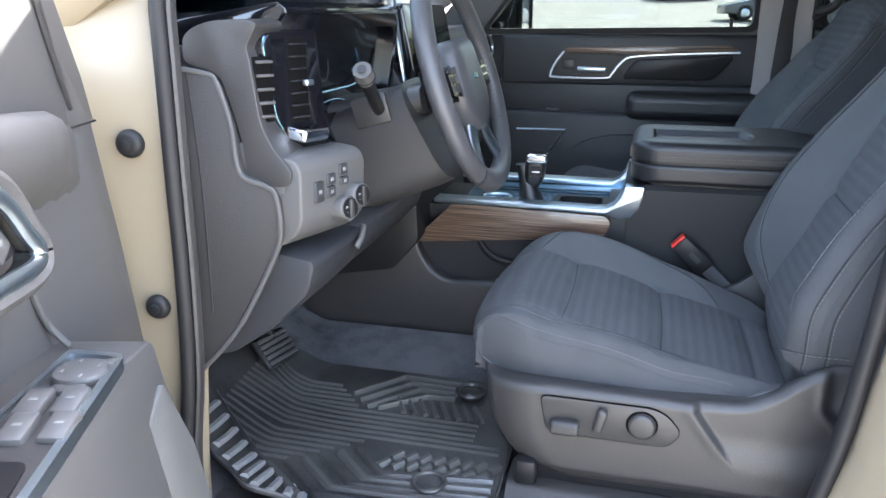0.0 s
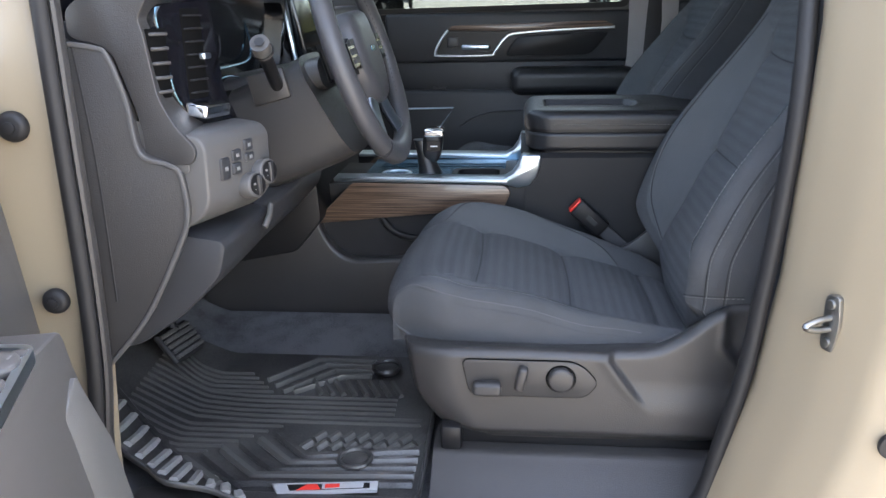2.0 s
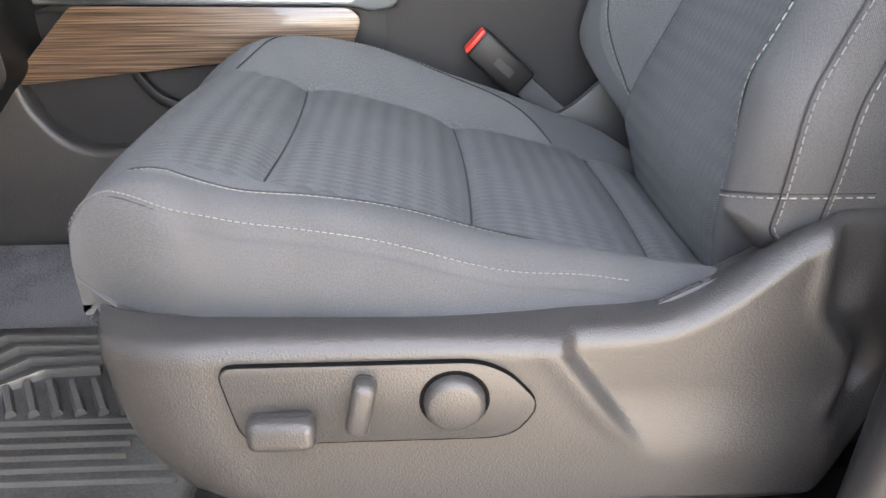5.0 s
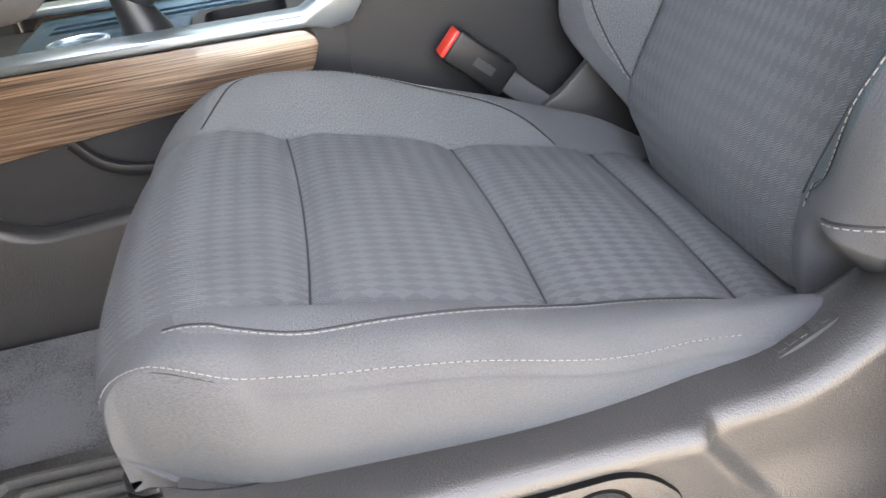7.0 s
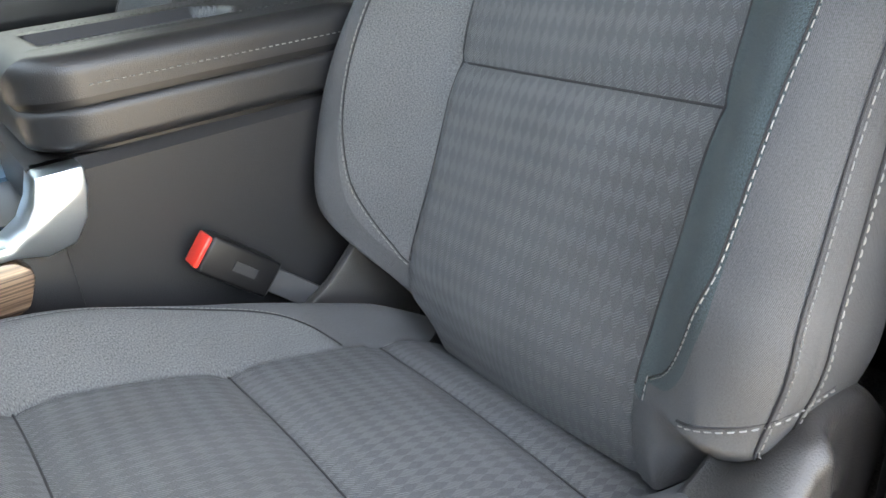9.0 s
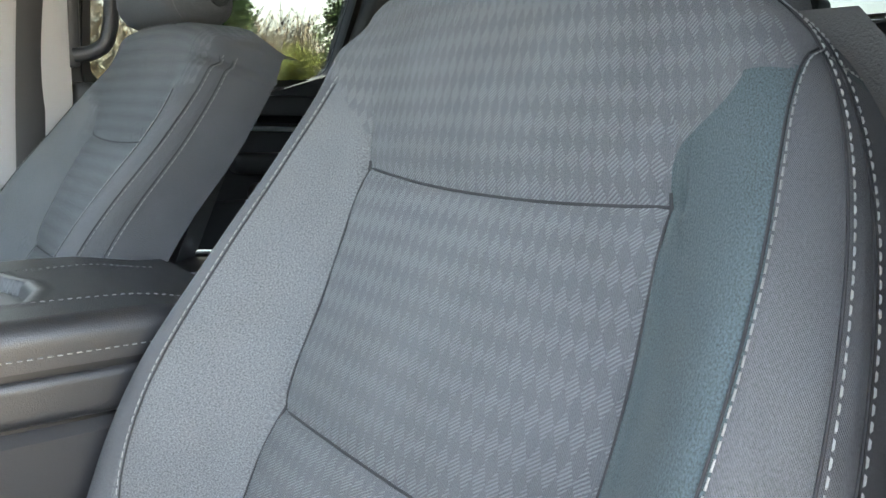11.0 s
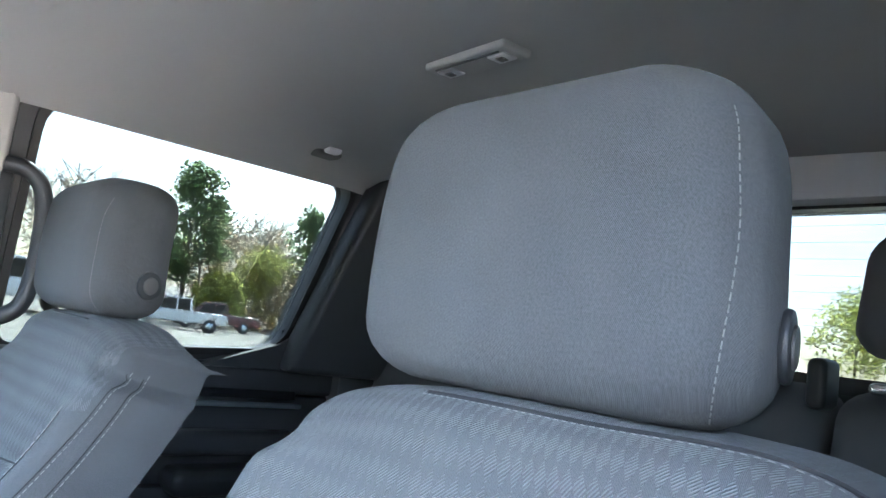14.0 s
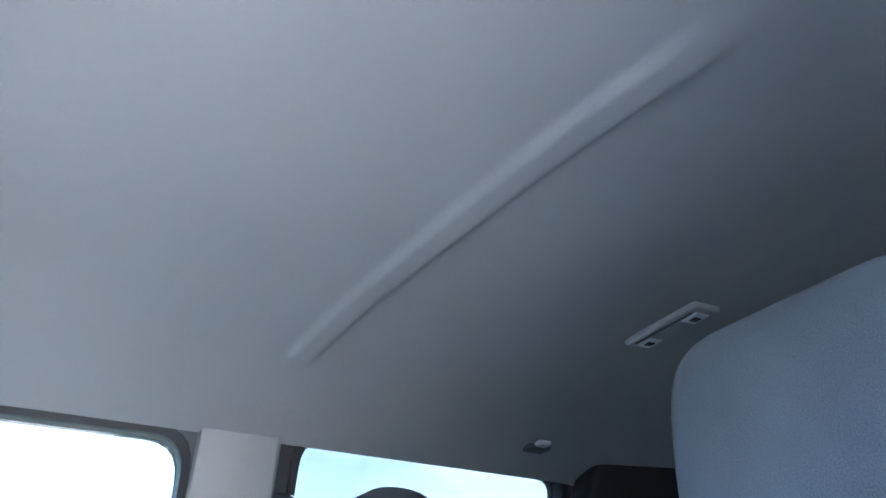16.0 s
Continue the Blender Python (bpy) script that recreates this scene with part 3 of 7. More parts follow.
def cushion_row(u):
    """Distance along the cushion and the fall of its rounded front lip for a row u."""
    s = u * 0.64
    if s < 0.10:
        k = 1 - s / 0.10
        return 0.152 - 0.006 * math.sin(k * 2.6) + 0.034 * k * k, 0.042 + 0.056 * k
    if s < 0.16:
        q = (s - 0.10) / 0.06 * math.pi / 2
        return 0.152 + 0.088 * (1 - math.cos(q)), 0.042 * (1 - math.sin(q))
    return 0.08 + s, 0.0


def cushion_at(u, v, sg=1):
    """u from the front's foot over the lip to the back, v across."""
    x, fall = cushion_row(u)
    half = curve_at(EDGE_OUT if v < 0.5 else EDGE_IN, x)
    t, d = strip(2 * v - 1, half, ROLL, 0.075)
    side = max(0.0, d - 0.018)
    if v < 0.5:
        t -= 0.006 * math.sin(math.pi * min(1.0, side / 0.07))
    x += 0.030 * (abs(t) / 0.19) ** 3 * ease((0.32 - x) / 0.15)
    z = cushion_height(x, t) - max(fall, d) - 0.12 * min(fall, d)
    if x > 0.2:
        z += groove(d - 0.014, 0.003, 0.003)
    return Vector((x, sg * t, z))


def cushion_side(u, side, s):
    """The v at which row u has gone a distance s past the start of its rounded side."""
    half = curve_at(EDGE_OUT if side < 0 else EDGE_IN, cushion_row(u)[0])
    return 0.5 + side * 0.5 * (half - ROLL + s) / (half - ROLL + ROLL * math.pi / 2 + 0.075)


def cushion_marks(u, v):
    p = cushion_at(u, v)
    t, x = abs(p.y), p.x
    edge = curve_at(CUSHION_IN if p.y > 0 else CUSHION_OUT, x)
    far = 0.580 if p.y > 0 else 0.60
    return min(0.149 - t, (u * 0.64 - 0.06)), min(edge - t, u * 0.64 - 0.150, far - x)


def seam_half(t):
    """Distance of the backrest's long seams from its middle."""
    return 0.135 if t < 0 else 0.148


def back_point(z, t, out=0.0):
    """The backrest's front face at height z and offset t from its middle."""
    a = abs(t)
    x = curve_at(BACK_LINE_X, z)
    half = seam_half(t)
    f = curve_at(BOLSTER, z) * ease((a - half + 0.008) / (0.080 if t < 0 else 0.105))
    if t < 0:
        f *= 0.55 + 0.45 * ease((z - 0.98) / 0.10)
    if a < 0.150:
        for z0 in (1.168, 1.345):
            bend = 0.010 * (1 - (t / 0.148) ** 2) if z0 > 1.2 else 0
            f += groove(z - z0 + bend, 0.0045, 0.0030) + groove(z - z0 + bend, 0.020, 0.0050)
        f += 0.007 * (1 - (a / 0.15) ** 2)
    if z < 1.385:
        f += groove(a - half, 0.0045, 0.004)
    return x - 0.90 * (f + out), z + 0.30 * (f + out)


def back_rows(u, side):
    """Height, half width and fall towards the back for a row of the backrest."""
    h = u * 0.70
    if h < 0.570:
        z, fall = 0.905 + h, 0.0
    else:
        q = min((h - 0.570) / 0.055, 1.0) * math.pi / 2
        z, fall = 1.475 + 0.026 * math.sin(q), 0.035 * (1 - math.cos(q)) + max(0.0, h - 0.625) * 0.7
    half = curve_at(BACK_WIDTH if side < 0 else BACK_INNER, min(z, 1.475)) - 0.012 * ease((h - 0.57) / 0.05)
    return h, z, half, fall


def back_at(u, v, sg=1):
    h, z, half, fall = back_rows(u, v - 0.5)
    t, d = strip(2 * v - 1, half, 0.038, 0.075)
    # the bolsters end higher than the middle at the foot
    if t < 0:
        lift = 0.030 * ease((-t - 0.150) / 0.06) * (1 - ease((z - 0.905) / 0.20))
    else:
        lift = 0.03 * ease((t - 0.14) / 0.10) * (1 - ease((z - 0.905) / 0.16))
    bx, bz = back_point(z + lift, t)
    if t < 0:
        bx += 0.9 * max(0.0, 0.998 - bz) * ease((-t - 0.155) / 0.04)
    drop = max(fall, d) + 0.4 * min(fall, d)
    if h < 0.57:
        drop -= groove(d - 0.030, 0.004, 0.003)
    shoulder = 0.018 * ease((z - 1.43) / 0.06) * (abs(t) / 0.19) ** 4
    return Vector((bx + 0.94 * drop, sg * (t + LEAN * ease((z - 1.20) / 0.25)), bz - 0.22 * d - shoulder))


def back_marks(u, v):
    h, z, half, fall = back_rows(u, v - 0.5)
    t, d = strip(2 * v - 1, half, 0.038, 0.075)
    wide = seam_half(t)
    t = abs(t)
    z = back_at(u, v).z
    wide += 0.042 * ease((z - 1.36) / 0.05) + 0.2 * ease((z - 1.410) / 0.012)
    centre = min(wide - t, 0.016 - d)
    panel = min(curve_at(PATCH, z) - t, z - 0.99, 1.43 - z) if v > 0.5 else min(curve_at(OUTER_STITCH, z) - t, z - 0.985, 1.43 - z)
    over = z - 1.345 + 0.010 * max(0.0, 1 - (t / 0.148) ** 2)
    if over > -0.01:
        panel = min(panel, max(t - wide, -over))
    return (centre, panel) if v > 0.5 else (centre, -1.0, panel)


def even_marks(u, v):
    """The passenger's backrest, with the same heather on both sides; the outer one's paleness paints in the light
    there.
    """
    m = back_marks(u, v)
    return m[0], max(m[1:])


def on_surface(fn, line):
    """Points and outward normals of a surface fn(u, v) along a list of (u, v)."""
    pts, nrm = [], []
    for u, v in line:
        p = fn(u, v)
        a, b = fn(min(u + 0.004, 1), v) - fn(max(u - 0.004, 0), v), fn(u, min(v + 0.004, 1)) - fn(u, max(v - 0.004, 0))
        n = a.cross(b).normalized()
        pts.append(p)
        nrm.append(n)
    return pts, nrm


def find_v(fn, u, t):
    """The v at which a surface row u reaches the offset t."""
    lo, hi = 0.0, 1.0
    for _ in range(26):
        m = (lo + hi) / 2
        if fn(u, m).y < t:
            lo = m
        else:
            hi = m
    return (lo + hi) / 2


def outward(pts, nrm, centre):
    return [n if (p - centre).dot(n) > 0 else -n for p, n in zip(pts, nrm)]


def shift(bm, v):
    bmesh.ops.translate(bm, vec=v, verts=bm.verts)
    return bm


def placed(bm, m):
    bmesh.ops.transform(bm, matrix=m, verts=bm.verts)
    return bm


def flip_y(bm, sg):
    if sg < 0:
        bmesh.ops.scale(bm, vec=(1, -1, 1), verts=bm.verts)
        bmesh.ops.reverse_faces(bm, faces=bm.faces)
    return bm


def rounded_block(x0, x1, y0, y1, z0, z1, r, n=5, taper=None, m=8, corner=None):
    """A soft cushion-like block: rounded rectangles stacked in z, closing over rounded edges."""
    cx, cy = (x0 + x1) / 2, (y0 + y1) / 2
    hx, hy = (x1 - x0) / 2, (y1 - y0) / 2
    levels = [(z0 + r * (1 - math.cos(a)), r * (1 - math.sin(a))) for a in [math.pi / 2 * i / n for i in range(n + 1)]]
    levels += [(z0 + r + (z1 - z0 - 2 * r) * i / m, 0) for i in range(1, m)]
    levels += [(z1 - r * (1 - math.sin(a)), r * (1 - math.cos(a))) for a in [math.pi / 2 * i / n for i in range(n + 1)]]
    rings = []
    for z, inset in levels:
        ring = []
        ax, ay = hx - inset, hy - inset
        rr = max(min(corner or r, ax, ay) - inset * 0.3, 0.004)
        for k, (sx, sy) in enumerate(((1, 1), (-1, 1), (-1, -1), (1, -1))):
            for i in range(8):
                a = math.pi / 2 * (k + i / 7)
                p = Vector((cx + sx * (ax - rr) + rr * math.cos(a), cy + sy * (ay - rr) + rr * math.sin(a), z))
                ring.append(taper(p) if taper else p)
        rings.append(ring)
    return loft(rings)


SWITCH_PANEL = [(0.297, 0.927), (0.462, 0.9265), (0.482, 0.917), (0.503, 0.892), (0.486, 0.870), (0.470, 0.867), (0.318, 0.867), (0.307, 0.876)]


def trim_at(u, v):
    """The outboard side cover of the seat: u along x, v from the inner top edge over the shoulder and down."""
    front = curve_at([(0.0, 0.198), (0.3, 0.205), (0.45, 0.208), (0.65, 0.216), (0.75, 0.226), (0.85, 0.240), (1.0, 0.268)], v)
    x = front + (0.770 - front) * u
    rim = curve_at([(0.20, 0.930), (0.29, 0.931), (0.45, 0.932), (0.53, 0.933), (0.592, 0.930), (0.614, 0.932), (0.648, 0.951), (0.679, 0.971), (0.71, 0.990), (0.745, 0.998), (0.77, 0.980)], x)
    crest = curve_at([(0.20, 0.930), (0.25, 0.935), (0.30, 0.939), (0.41, 0.940), (0.49, 0.938), (0.55, 0.938), (0.589, 0.943), (0.623, 0.961), (0.654, 0.987), (0.675, 1.003), (0.71, 1.012), (0.745, 1.006), (0.77, 0.980)], x)
    inner = curve_at([(0.20, -0.200), (0.23, -0.212), (0.27, -0.218), (0.53, -0.214), (0.592, -0.198), (0.614, -0.192), (0.68, -0.196), (0.77, -0.20)], x)
    foot = curve_at([(0.20, 0.787), (0.45, 0.786), (0.60, 0.789), (0.68, 0.794), (0.715, 0.824), (0.75, 0.89), (0.77, 0.94)], x)
    low = crest - 0.013

    def face(z):
        # the boss round the switch panel ends in a sloping edge with a hollow behind it
        d = (x - 0.513) * 0.811 + (z - 0.926) * 0.585
        hold = ease((z - 0.835) / 0.060)
        y = -0.276 + 0.009 * ease(d / 0.011) * hold
        y -= 0.0016 * math.exp(-(((d + 0.003) / 0.008) ** 2)) * hold
        # recliner hollow between two ridges, narrowing downwards
        xr = curve_at([(0.84, 0.698), (0.868, 0.705), (0.907, 0.718), (0.947, 0.690), (0.972, 0.688), (1.02, 0.686)], z)
        wide = 0.006 + 0.10 * max(0.0, z - 0.905)
        y += 0.012 * math.exp(-(((x - xr - wide) / (wide + 0.004)) ** 2)) * ease((z - 0.85) / 0.05)
        y -= 0.005 * math.exp(-(((x - xr + 0.006) / 0.008) ** 2)) * ease((z - 0.85) / 0.04)
        y += 0.034 * max(0.0, 1 - (x - front) / 0.080) ** 2 + 0.018 * max(0.0, 1 - (x - front) / 0.014) ** 2
        return y + 0.014 * ease((0.808 - z) / 0.022) + 0.010 * ease((x - 0.70) / 0.03)

    outer = face(low)
    if v < 0.2:
        k = v / 0.2
        return Vector((x, inner + (outer + 0.013 - inner) * k, rim + (crest - rim) * ease(k)))
    if v < 0.3:
        a = (v - 0.2) / 0.1 * math.pi / 2
        return Vector((x, outer + 0.013 * (1 - math.sin(a)), low + 0.013 * math.cos(a)))
    z = low + (foot - low) * (v - 0.3) / 0.7
    return Vector((x, face(z), z))


def front_seat(name, yc, sg, label, head_y):
    """sg: 1 where the inboard side is +y, the driver's seat; -1 for the mirrored seat."""
    seat = thing(name, label, "seat", (0.45, yc, 0.735), "front seats")
    off = Vector((0, yc, 0))

    def lay(bm):
        return shift(flip_y(bm, sg), off)

    cushion = part("cushion", lay(grid_mesh(cushion_at, 170, 190, lambda u, v: (u * 0.64, v * 0.74), cushion_marks)), M_CLOTH, seat, "grey cloth seat cushion with stitched sections", 75)
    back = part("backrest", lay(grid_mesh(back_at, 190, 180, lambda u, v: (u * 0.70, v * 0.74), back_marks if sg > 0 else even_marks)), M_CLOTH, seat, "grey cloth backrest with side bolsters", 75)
    # pale stitches and dark seams
    centre = Vector((0.45, 0, 0.80))
    for side, table in ((1, CUSHION_IN), (-1, CUSHION_OUT)):
        line = []
        for i in range(100):
            x = table[0][0] + (table[-1][0] - table[0][0]) * i / 99
            u = (x - 0.08) / 0.64
            line.append((u, find_v(cushion_at, u, side * curve_at(table, x))))
        p, n = on_surface(cushion_at, line)
        n = outward(p, n, centre)
        part("stitching", lay(stitches(p, n, 0.0036, 0.0014, 0.0005)), M_THREAD, cushion, "pale stitching")
        part("seam", lay(sweep([q + m * 0.0002 + Vector((0, -0.003 * side, 0)) for q, m in zip(p, n)], 0.0008, n=6)), M_CORD, cushion)
    for a0 in (-1, 1):
        line = []
        for i in range(100):
            u = (0.165 if a0 < 0 else 0.20) + (0.60 if a0 < 0 else 0.66) * i / 99
            line.append((u, cushion_side(u, a0, 0.020)))
        p, n = on_surface(cushion_at, line)
        n = outward(p, n, centre)
        part("stitching", lay(stitches(p, n, 0.0034, 0.0014, 0.0005)), M_THREAD, cushion, "pale stitching")
        part("seam", lay(sweep([q + m * 0.0005 + Vector((0, 0, -0.004)) for q, m in zip(p, n)], 0.0008, n=6)), M_CORD, cushion)
    for x0 in (0.314, 0.472, 0.622):
        pts = []
        for i in range(25):
            t = -0.145 + 0.29 * i / 24
            x = cushion_seam(x0, t)
            pts.append(Vector((x, t, cushion_height(x, t, False) - 0.0076)))
        part("seam", lay(sweep(pts, 0.0008, n=6)), M_CORD, cushion)
    bc = Vector((0.86, 0, 1.2))
    for s0 in (-1, 1):
        line, outer, side = [], [], []
        for i in range(110):
            z = 0.985 + (0.425 if s0 > 0 else 0.485) * i / 109
            u = (z - 0.905) / 0.70
            line.append((u, find_v(back_at, u, (curve_at(PATCH, z) if s0 > 0 else -curve_at(OUTER_STITCH, z)) + LEAN * ease((z - 1.20) / 0.25))))
        for i in range(120):
            u = (0.075 if s0 < 0 else 0.03) + (0.755 if s0 < 0 else 0.80) * i / 119
            outer.append((u, 0.5 + s0 * 0.5 * 0.735))
            side.append((u, 0.5 + s0 * 0.5 * (0.825 - 0.03 * i / 119)))
        for k, ln in enumerate((line, outer, side)):
            p, n = on_surface(back_at, ln)
            n = outward(p, n, bc) if k else [m if m.x < 0 else -m for m in n]
            part("stitching", lay(stitches([q + m * 0.0009 for q, m in zip(p, n)], n, 0.0050, 0.0018, 0.0007)), M_THREAD, back, "pale stitching")
            cross = [(b - a).cross(m).normalized() for a, b, m in zip(p, p[1:] + p[-2:-1], n)]
            part("seam", lay(sweep([q + c * (0.0032 if k else 0.0022) * s0 + m * 0.0007 for q, c, m in zip(p[:-1], cross, n)], 0.0007, n=6)), M_CORD, back)
    # piped seam over the top, from shoulder to shoulder
    top = []
    for i in range(80):
        u = 0.866 + 0.022 * ease((45 - i) / 45)
        top.append((u, find_v(back_at, u, -0.115 + 0.235 * i / 79)))
    p, n = on_surface(back_at, top)
    n = outward(p, n, bc)
    part("seam", lay(sweep([q + m * 0.0004 for q, m in zip(p, n)], 0.0013, n=6)), M_CORD, back)
    part("stitching", lay(stitches([q + Vector((-0.004, 0, -0.001)) for q in p], n, 0.003, 0.002, 0.0004)), M_THREAD, back, "pale stitching")
    # stitched band across the outboard bolster's foot
    band = []
    for i in range(60):
        v = 0.05 + 0.165 * i / 59
        lo, hi = 0.0, 0.25
        for _ in range(24):
            u = (lo + hi) / 2
            q = back_at(u, v)
            lo, hi = (u, hi) if q.z < 1.0025 + 0.33 * (-q.y - 0.195) else (lo, u)
        band.append((u, v))
    p, n = on_surface(back_at, band)
    n = outward(p, n, bc)
    part("stitching", lay(stitches(p, n)), M_THREAD, back, "pale stitching across the bolster foot")
    part("seam", lay(sweep([q + m * 0.0002 + Vector((0, 0, 0.003)) for q, m in zip(p, n)], 0.0009, n=6)), M_CORD, back)
    for s0 in (-1, 1):
        p = [Vector((back_point(z, s0 * seam_half(s0))[0] - 0.0005, s0 * seam_half(s0) + LEAN * ease((z - 1.20) / 0.25), back_point(z, s0 * seam_half(s0))[1])) for z in [0.99 + 0.36 * i / 40 for i in range(41)]]
        part("seam", lay(sweep(p, 0.0010, n=6)), M_CORD, back)
    for z0 in (1.168, 1.345):
        p = []
        for i in range(25):
            t = -0.136 + 0.282 * i / 24
            z = z0 - (0.010 * (1 - (t / 0.148) ** 2) if z0 > 1.2 else 0)
            x, zz = back_point(z, t)
            p.append(Vector((x - 0.0004, t + LEAN * ease((z - 1.20) / 0.25), zz)))
        part("seam", lay(sweep(p, 0.0011, n=6)), M_CORD, back)
    part("seat_frame", lay(box(0.56, 0.80, -0.185, 0.175, 0.80, 0.888, 0.006)), M_BLACK, seat, "black frame under the cushion")
    # hard back shell
    part("back_shell", lay(loft([[Vector((curve_at(BACK_LINE_X, z) + 0.075, -w0, z)), Vector((curve_at(BACK_LINE_X, z) + 0.075, w0, z)), Vector((curve_at(BACK_LINE_X, z) + 0.115, w0 * 0.85, z)), Vector((curve_at(BACK_LINE_X, z) + 0.115, -w0 * 0.85, z))] for z, w0 in [(0.93, 0.20), (1.05, 0.25), (1.2, 0.25), (1.35, 0.22), (1.42, 0.18), (1.45, 0.15)]])), M_PLASTIC, seat, "black hard back shell")

    # head restraint on two posts
    hy = head_y

    def lean(p):
        k = (p.z - 1.505) / 0.16
        y = hy + (p.y - hy) * (1 - 0.06 * max(0, k - 0.35) - 0.13 * max(0.0, (k - 0.60) / 0.40) ** 2.4)
        bow = 0.012 * ((y - hy) / 0.13) ** 2
        y = hy + (y - hy) * (1 - 2.3 * max(0.0, p.x - 0.920))
        return Vector((p.x + (bow if p.x < 0.93 else 0) + 0.020 * (k - 0.3) ** 2 - 0.004 * k, y, p.z))

    hr = part("head_restraint", rounded_block(0.868, 0.985, hy - 0.123, hy + 0.131, 1.503, 1.674, 0.034, 6, lean, 12), M_CLOTH, seat, "grey cloth head restraint with pale side stitching", 75)
    for me in (hr.data,):
        uvl = me.uv_layers.new(name="UVMap")
        for lp in me.loops:
            co = me.vertices[lp.vertex_index].co
            uvl.data[lp.index].uv = (co.z + co.x, co.y - 0.4 * co.x)
    # side seams of the head restraint and its release button, both on the driver's side of the truck
    sy = hy - 0.1215
    p = smooth_line([(0.905, sy + 0.010, 1.508), (0.889, sy + 0.000, 1.530), (0.886, sy - 0.006, 1.580), (0.889, sy - 0.002, 1.615), (0.895, sy + 0.003, 1.632), (0.899, sy + 0.007, 1.640)], 14)
    part("stitching", stitches([q + Vector((-0.0065, 0.0030, 0)) for q in p], [Vector((-0.8, -0.6, 0.0))] * len(p), 0.0034, 0.0014, 0.0005), M_THREAD, hr, "pale stitching")
    part("button_ring", disc((0.950, hy - 0.1155, 1.545), (0.30, -0.95, 0), 0.0175, 0.005, 28, 0.002), M_TRIM_DK, hr)
    part("release_button", disc((0.9510, hy - 0.1182, 1.545), (0.30, -0.95, 0), 0.0105, 0.003, 24, 0.002), M_PLASTIC_LT, hr, "round release button")
    for dy in (-0.06, 0.06):
        part("post", disc((0.935, hy + dy, 1.49), (0, 0, 1), 0.006, 0.05, 16), M_BRIGHT, seat, "chrome post")

    # side cover with its switches
    base = part("side_cover", lay(grid_mesh(trim_at, 220, 90)), M_PLASTIC, seat, "dark grained plastic seat side cover", 80)
    sol = base.modifiers.new("thick", "SOLIDIFY")
    sol.thickness, sol.offset = 0.004, -1
    if sg > 0:
        poly = rounded(SWITCH_PANEL, 0.012, 4)
        grow = rounded([(0.40 + (x - 0.40) * 1.007, 0.897 + (z - 0.897) * 1.020) for x, z in SWITCH_PANEL], 0.0122, 4)
        # shade of the joint round the panel, painted as a near-black ring
        part("panel_gap", lay(ring_prism(grow, poly, -0.2800, -0.2740)), M_CAVITY_SHADE, base)
        part("switch_panel", lay(prism(poly, -0.2805, -0.272, "y", 0.001)), M_PLASTIC, base, "smooth plastic switch panel")
        part("slide_switch", lay(rounded_block(0.3135, 0.3575, -0.2985, -0.279, 0.8735, 0.8945, 0.006, 4, lambda p: Vector((p.x, p.y + 0.10 * (p.z - 0.884) - (0.10 * (p.x - 0.335)), p.z - 0.06 * (0.335 - p.x))))), M_PLASTIC, base, "long slide switch")
        part("recline_switch", lay(box(0.3795, 0.3945, -0.2965, -0.279, 0.882, 0.921, 0.005, 3, Matrix.Rotation(radians(12), 4, "Y"))), M_PLASTIC, base, "upright recline switch")
        # shade round the button, painted as a near-black disc
        part("lumbar_well", lay(disc((0.4465, -0.2795, 0.8985), (0, 1, 0), 0.0228, 0.003, 36)), M_CAVITY_SHADE, base)
        part("lumbar_button", lay(disc((0.4465, -0.284, 0.8985), (0, -1, 0), 0.0208, 0.013, 36, 0.004, 0.0190)), M_PLASTIC, base, "round lumbar button")
        p, n = on_surface(trim_at, [(0.715, 0.11), (0.73, 0.11)])
        ax, nn = (p[1] - p[0]).normalized(), n[0] if n[0].z > 0 else -n[0]
        ay = nn.cross(ax).normalized()
        tag = Matrix(((ax.x, -nn.x, ay.x, p[0].x), (ax.y, -nn.y, ay.y, p[0].y), (ax.z, -nn.z, ay.z, p[0].z), (0, 0, 0, 1)))
        part("airbag_tag", lay(placed(prism(rounded([(-0.026, -0.009), (0.026, -0.009), (0.026, 0.009), (-0.026, 0.009)], 0.007, 4), -0.0022, 0.0012, "y"), tag)), M_PLASTIC, base, "small embossed tag")
        for k in range(5):
            part("tag_bar", lay(placed(box(-0.018 + 0.008 * k, -0.013 + 0.008 * k, -0.0030, -0.0020, -0.004, 0.004), tag)), M_PLASTIC, base)
    # inboard cover, front skirt and the floor riser
    part("inner_cover", lay(prism(rounded([(0.25, 0.82), (0.72, 0.82), (0.74, 1.0), (0.68, 1.005), (0.62, 0.950), (0.56, 0.920), (0.25, 0.910)], 0.015), 0.236, 0.250, "y", 0.004)), M_PLASTIC, seat)
    part("front_skirt", lay(prism([(0.214, 0.915), (0.232, 0.86), (0.25, 0.82), (0.30, 0.82), (0.30, 0.925), (0.205, 0.925)], -0.212, 0.205, "y", 0.006)), M_PLASTIC, seat)
    part("seat_pan", lay(box(0.26, 0.70, -0.225, 0.200, 0.82, 0.885, 0.01)), M_BLACK, seat)
    part("front_foot", lay(box(0.262, 0.295, -0.285, -0.255, 0.770, 0.812, 0.006)), M_BLACK, seat)
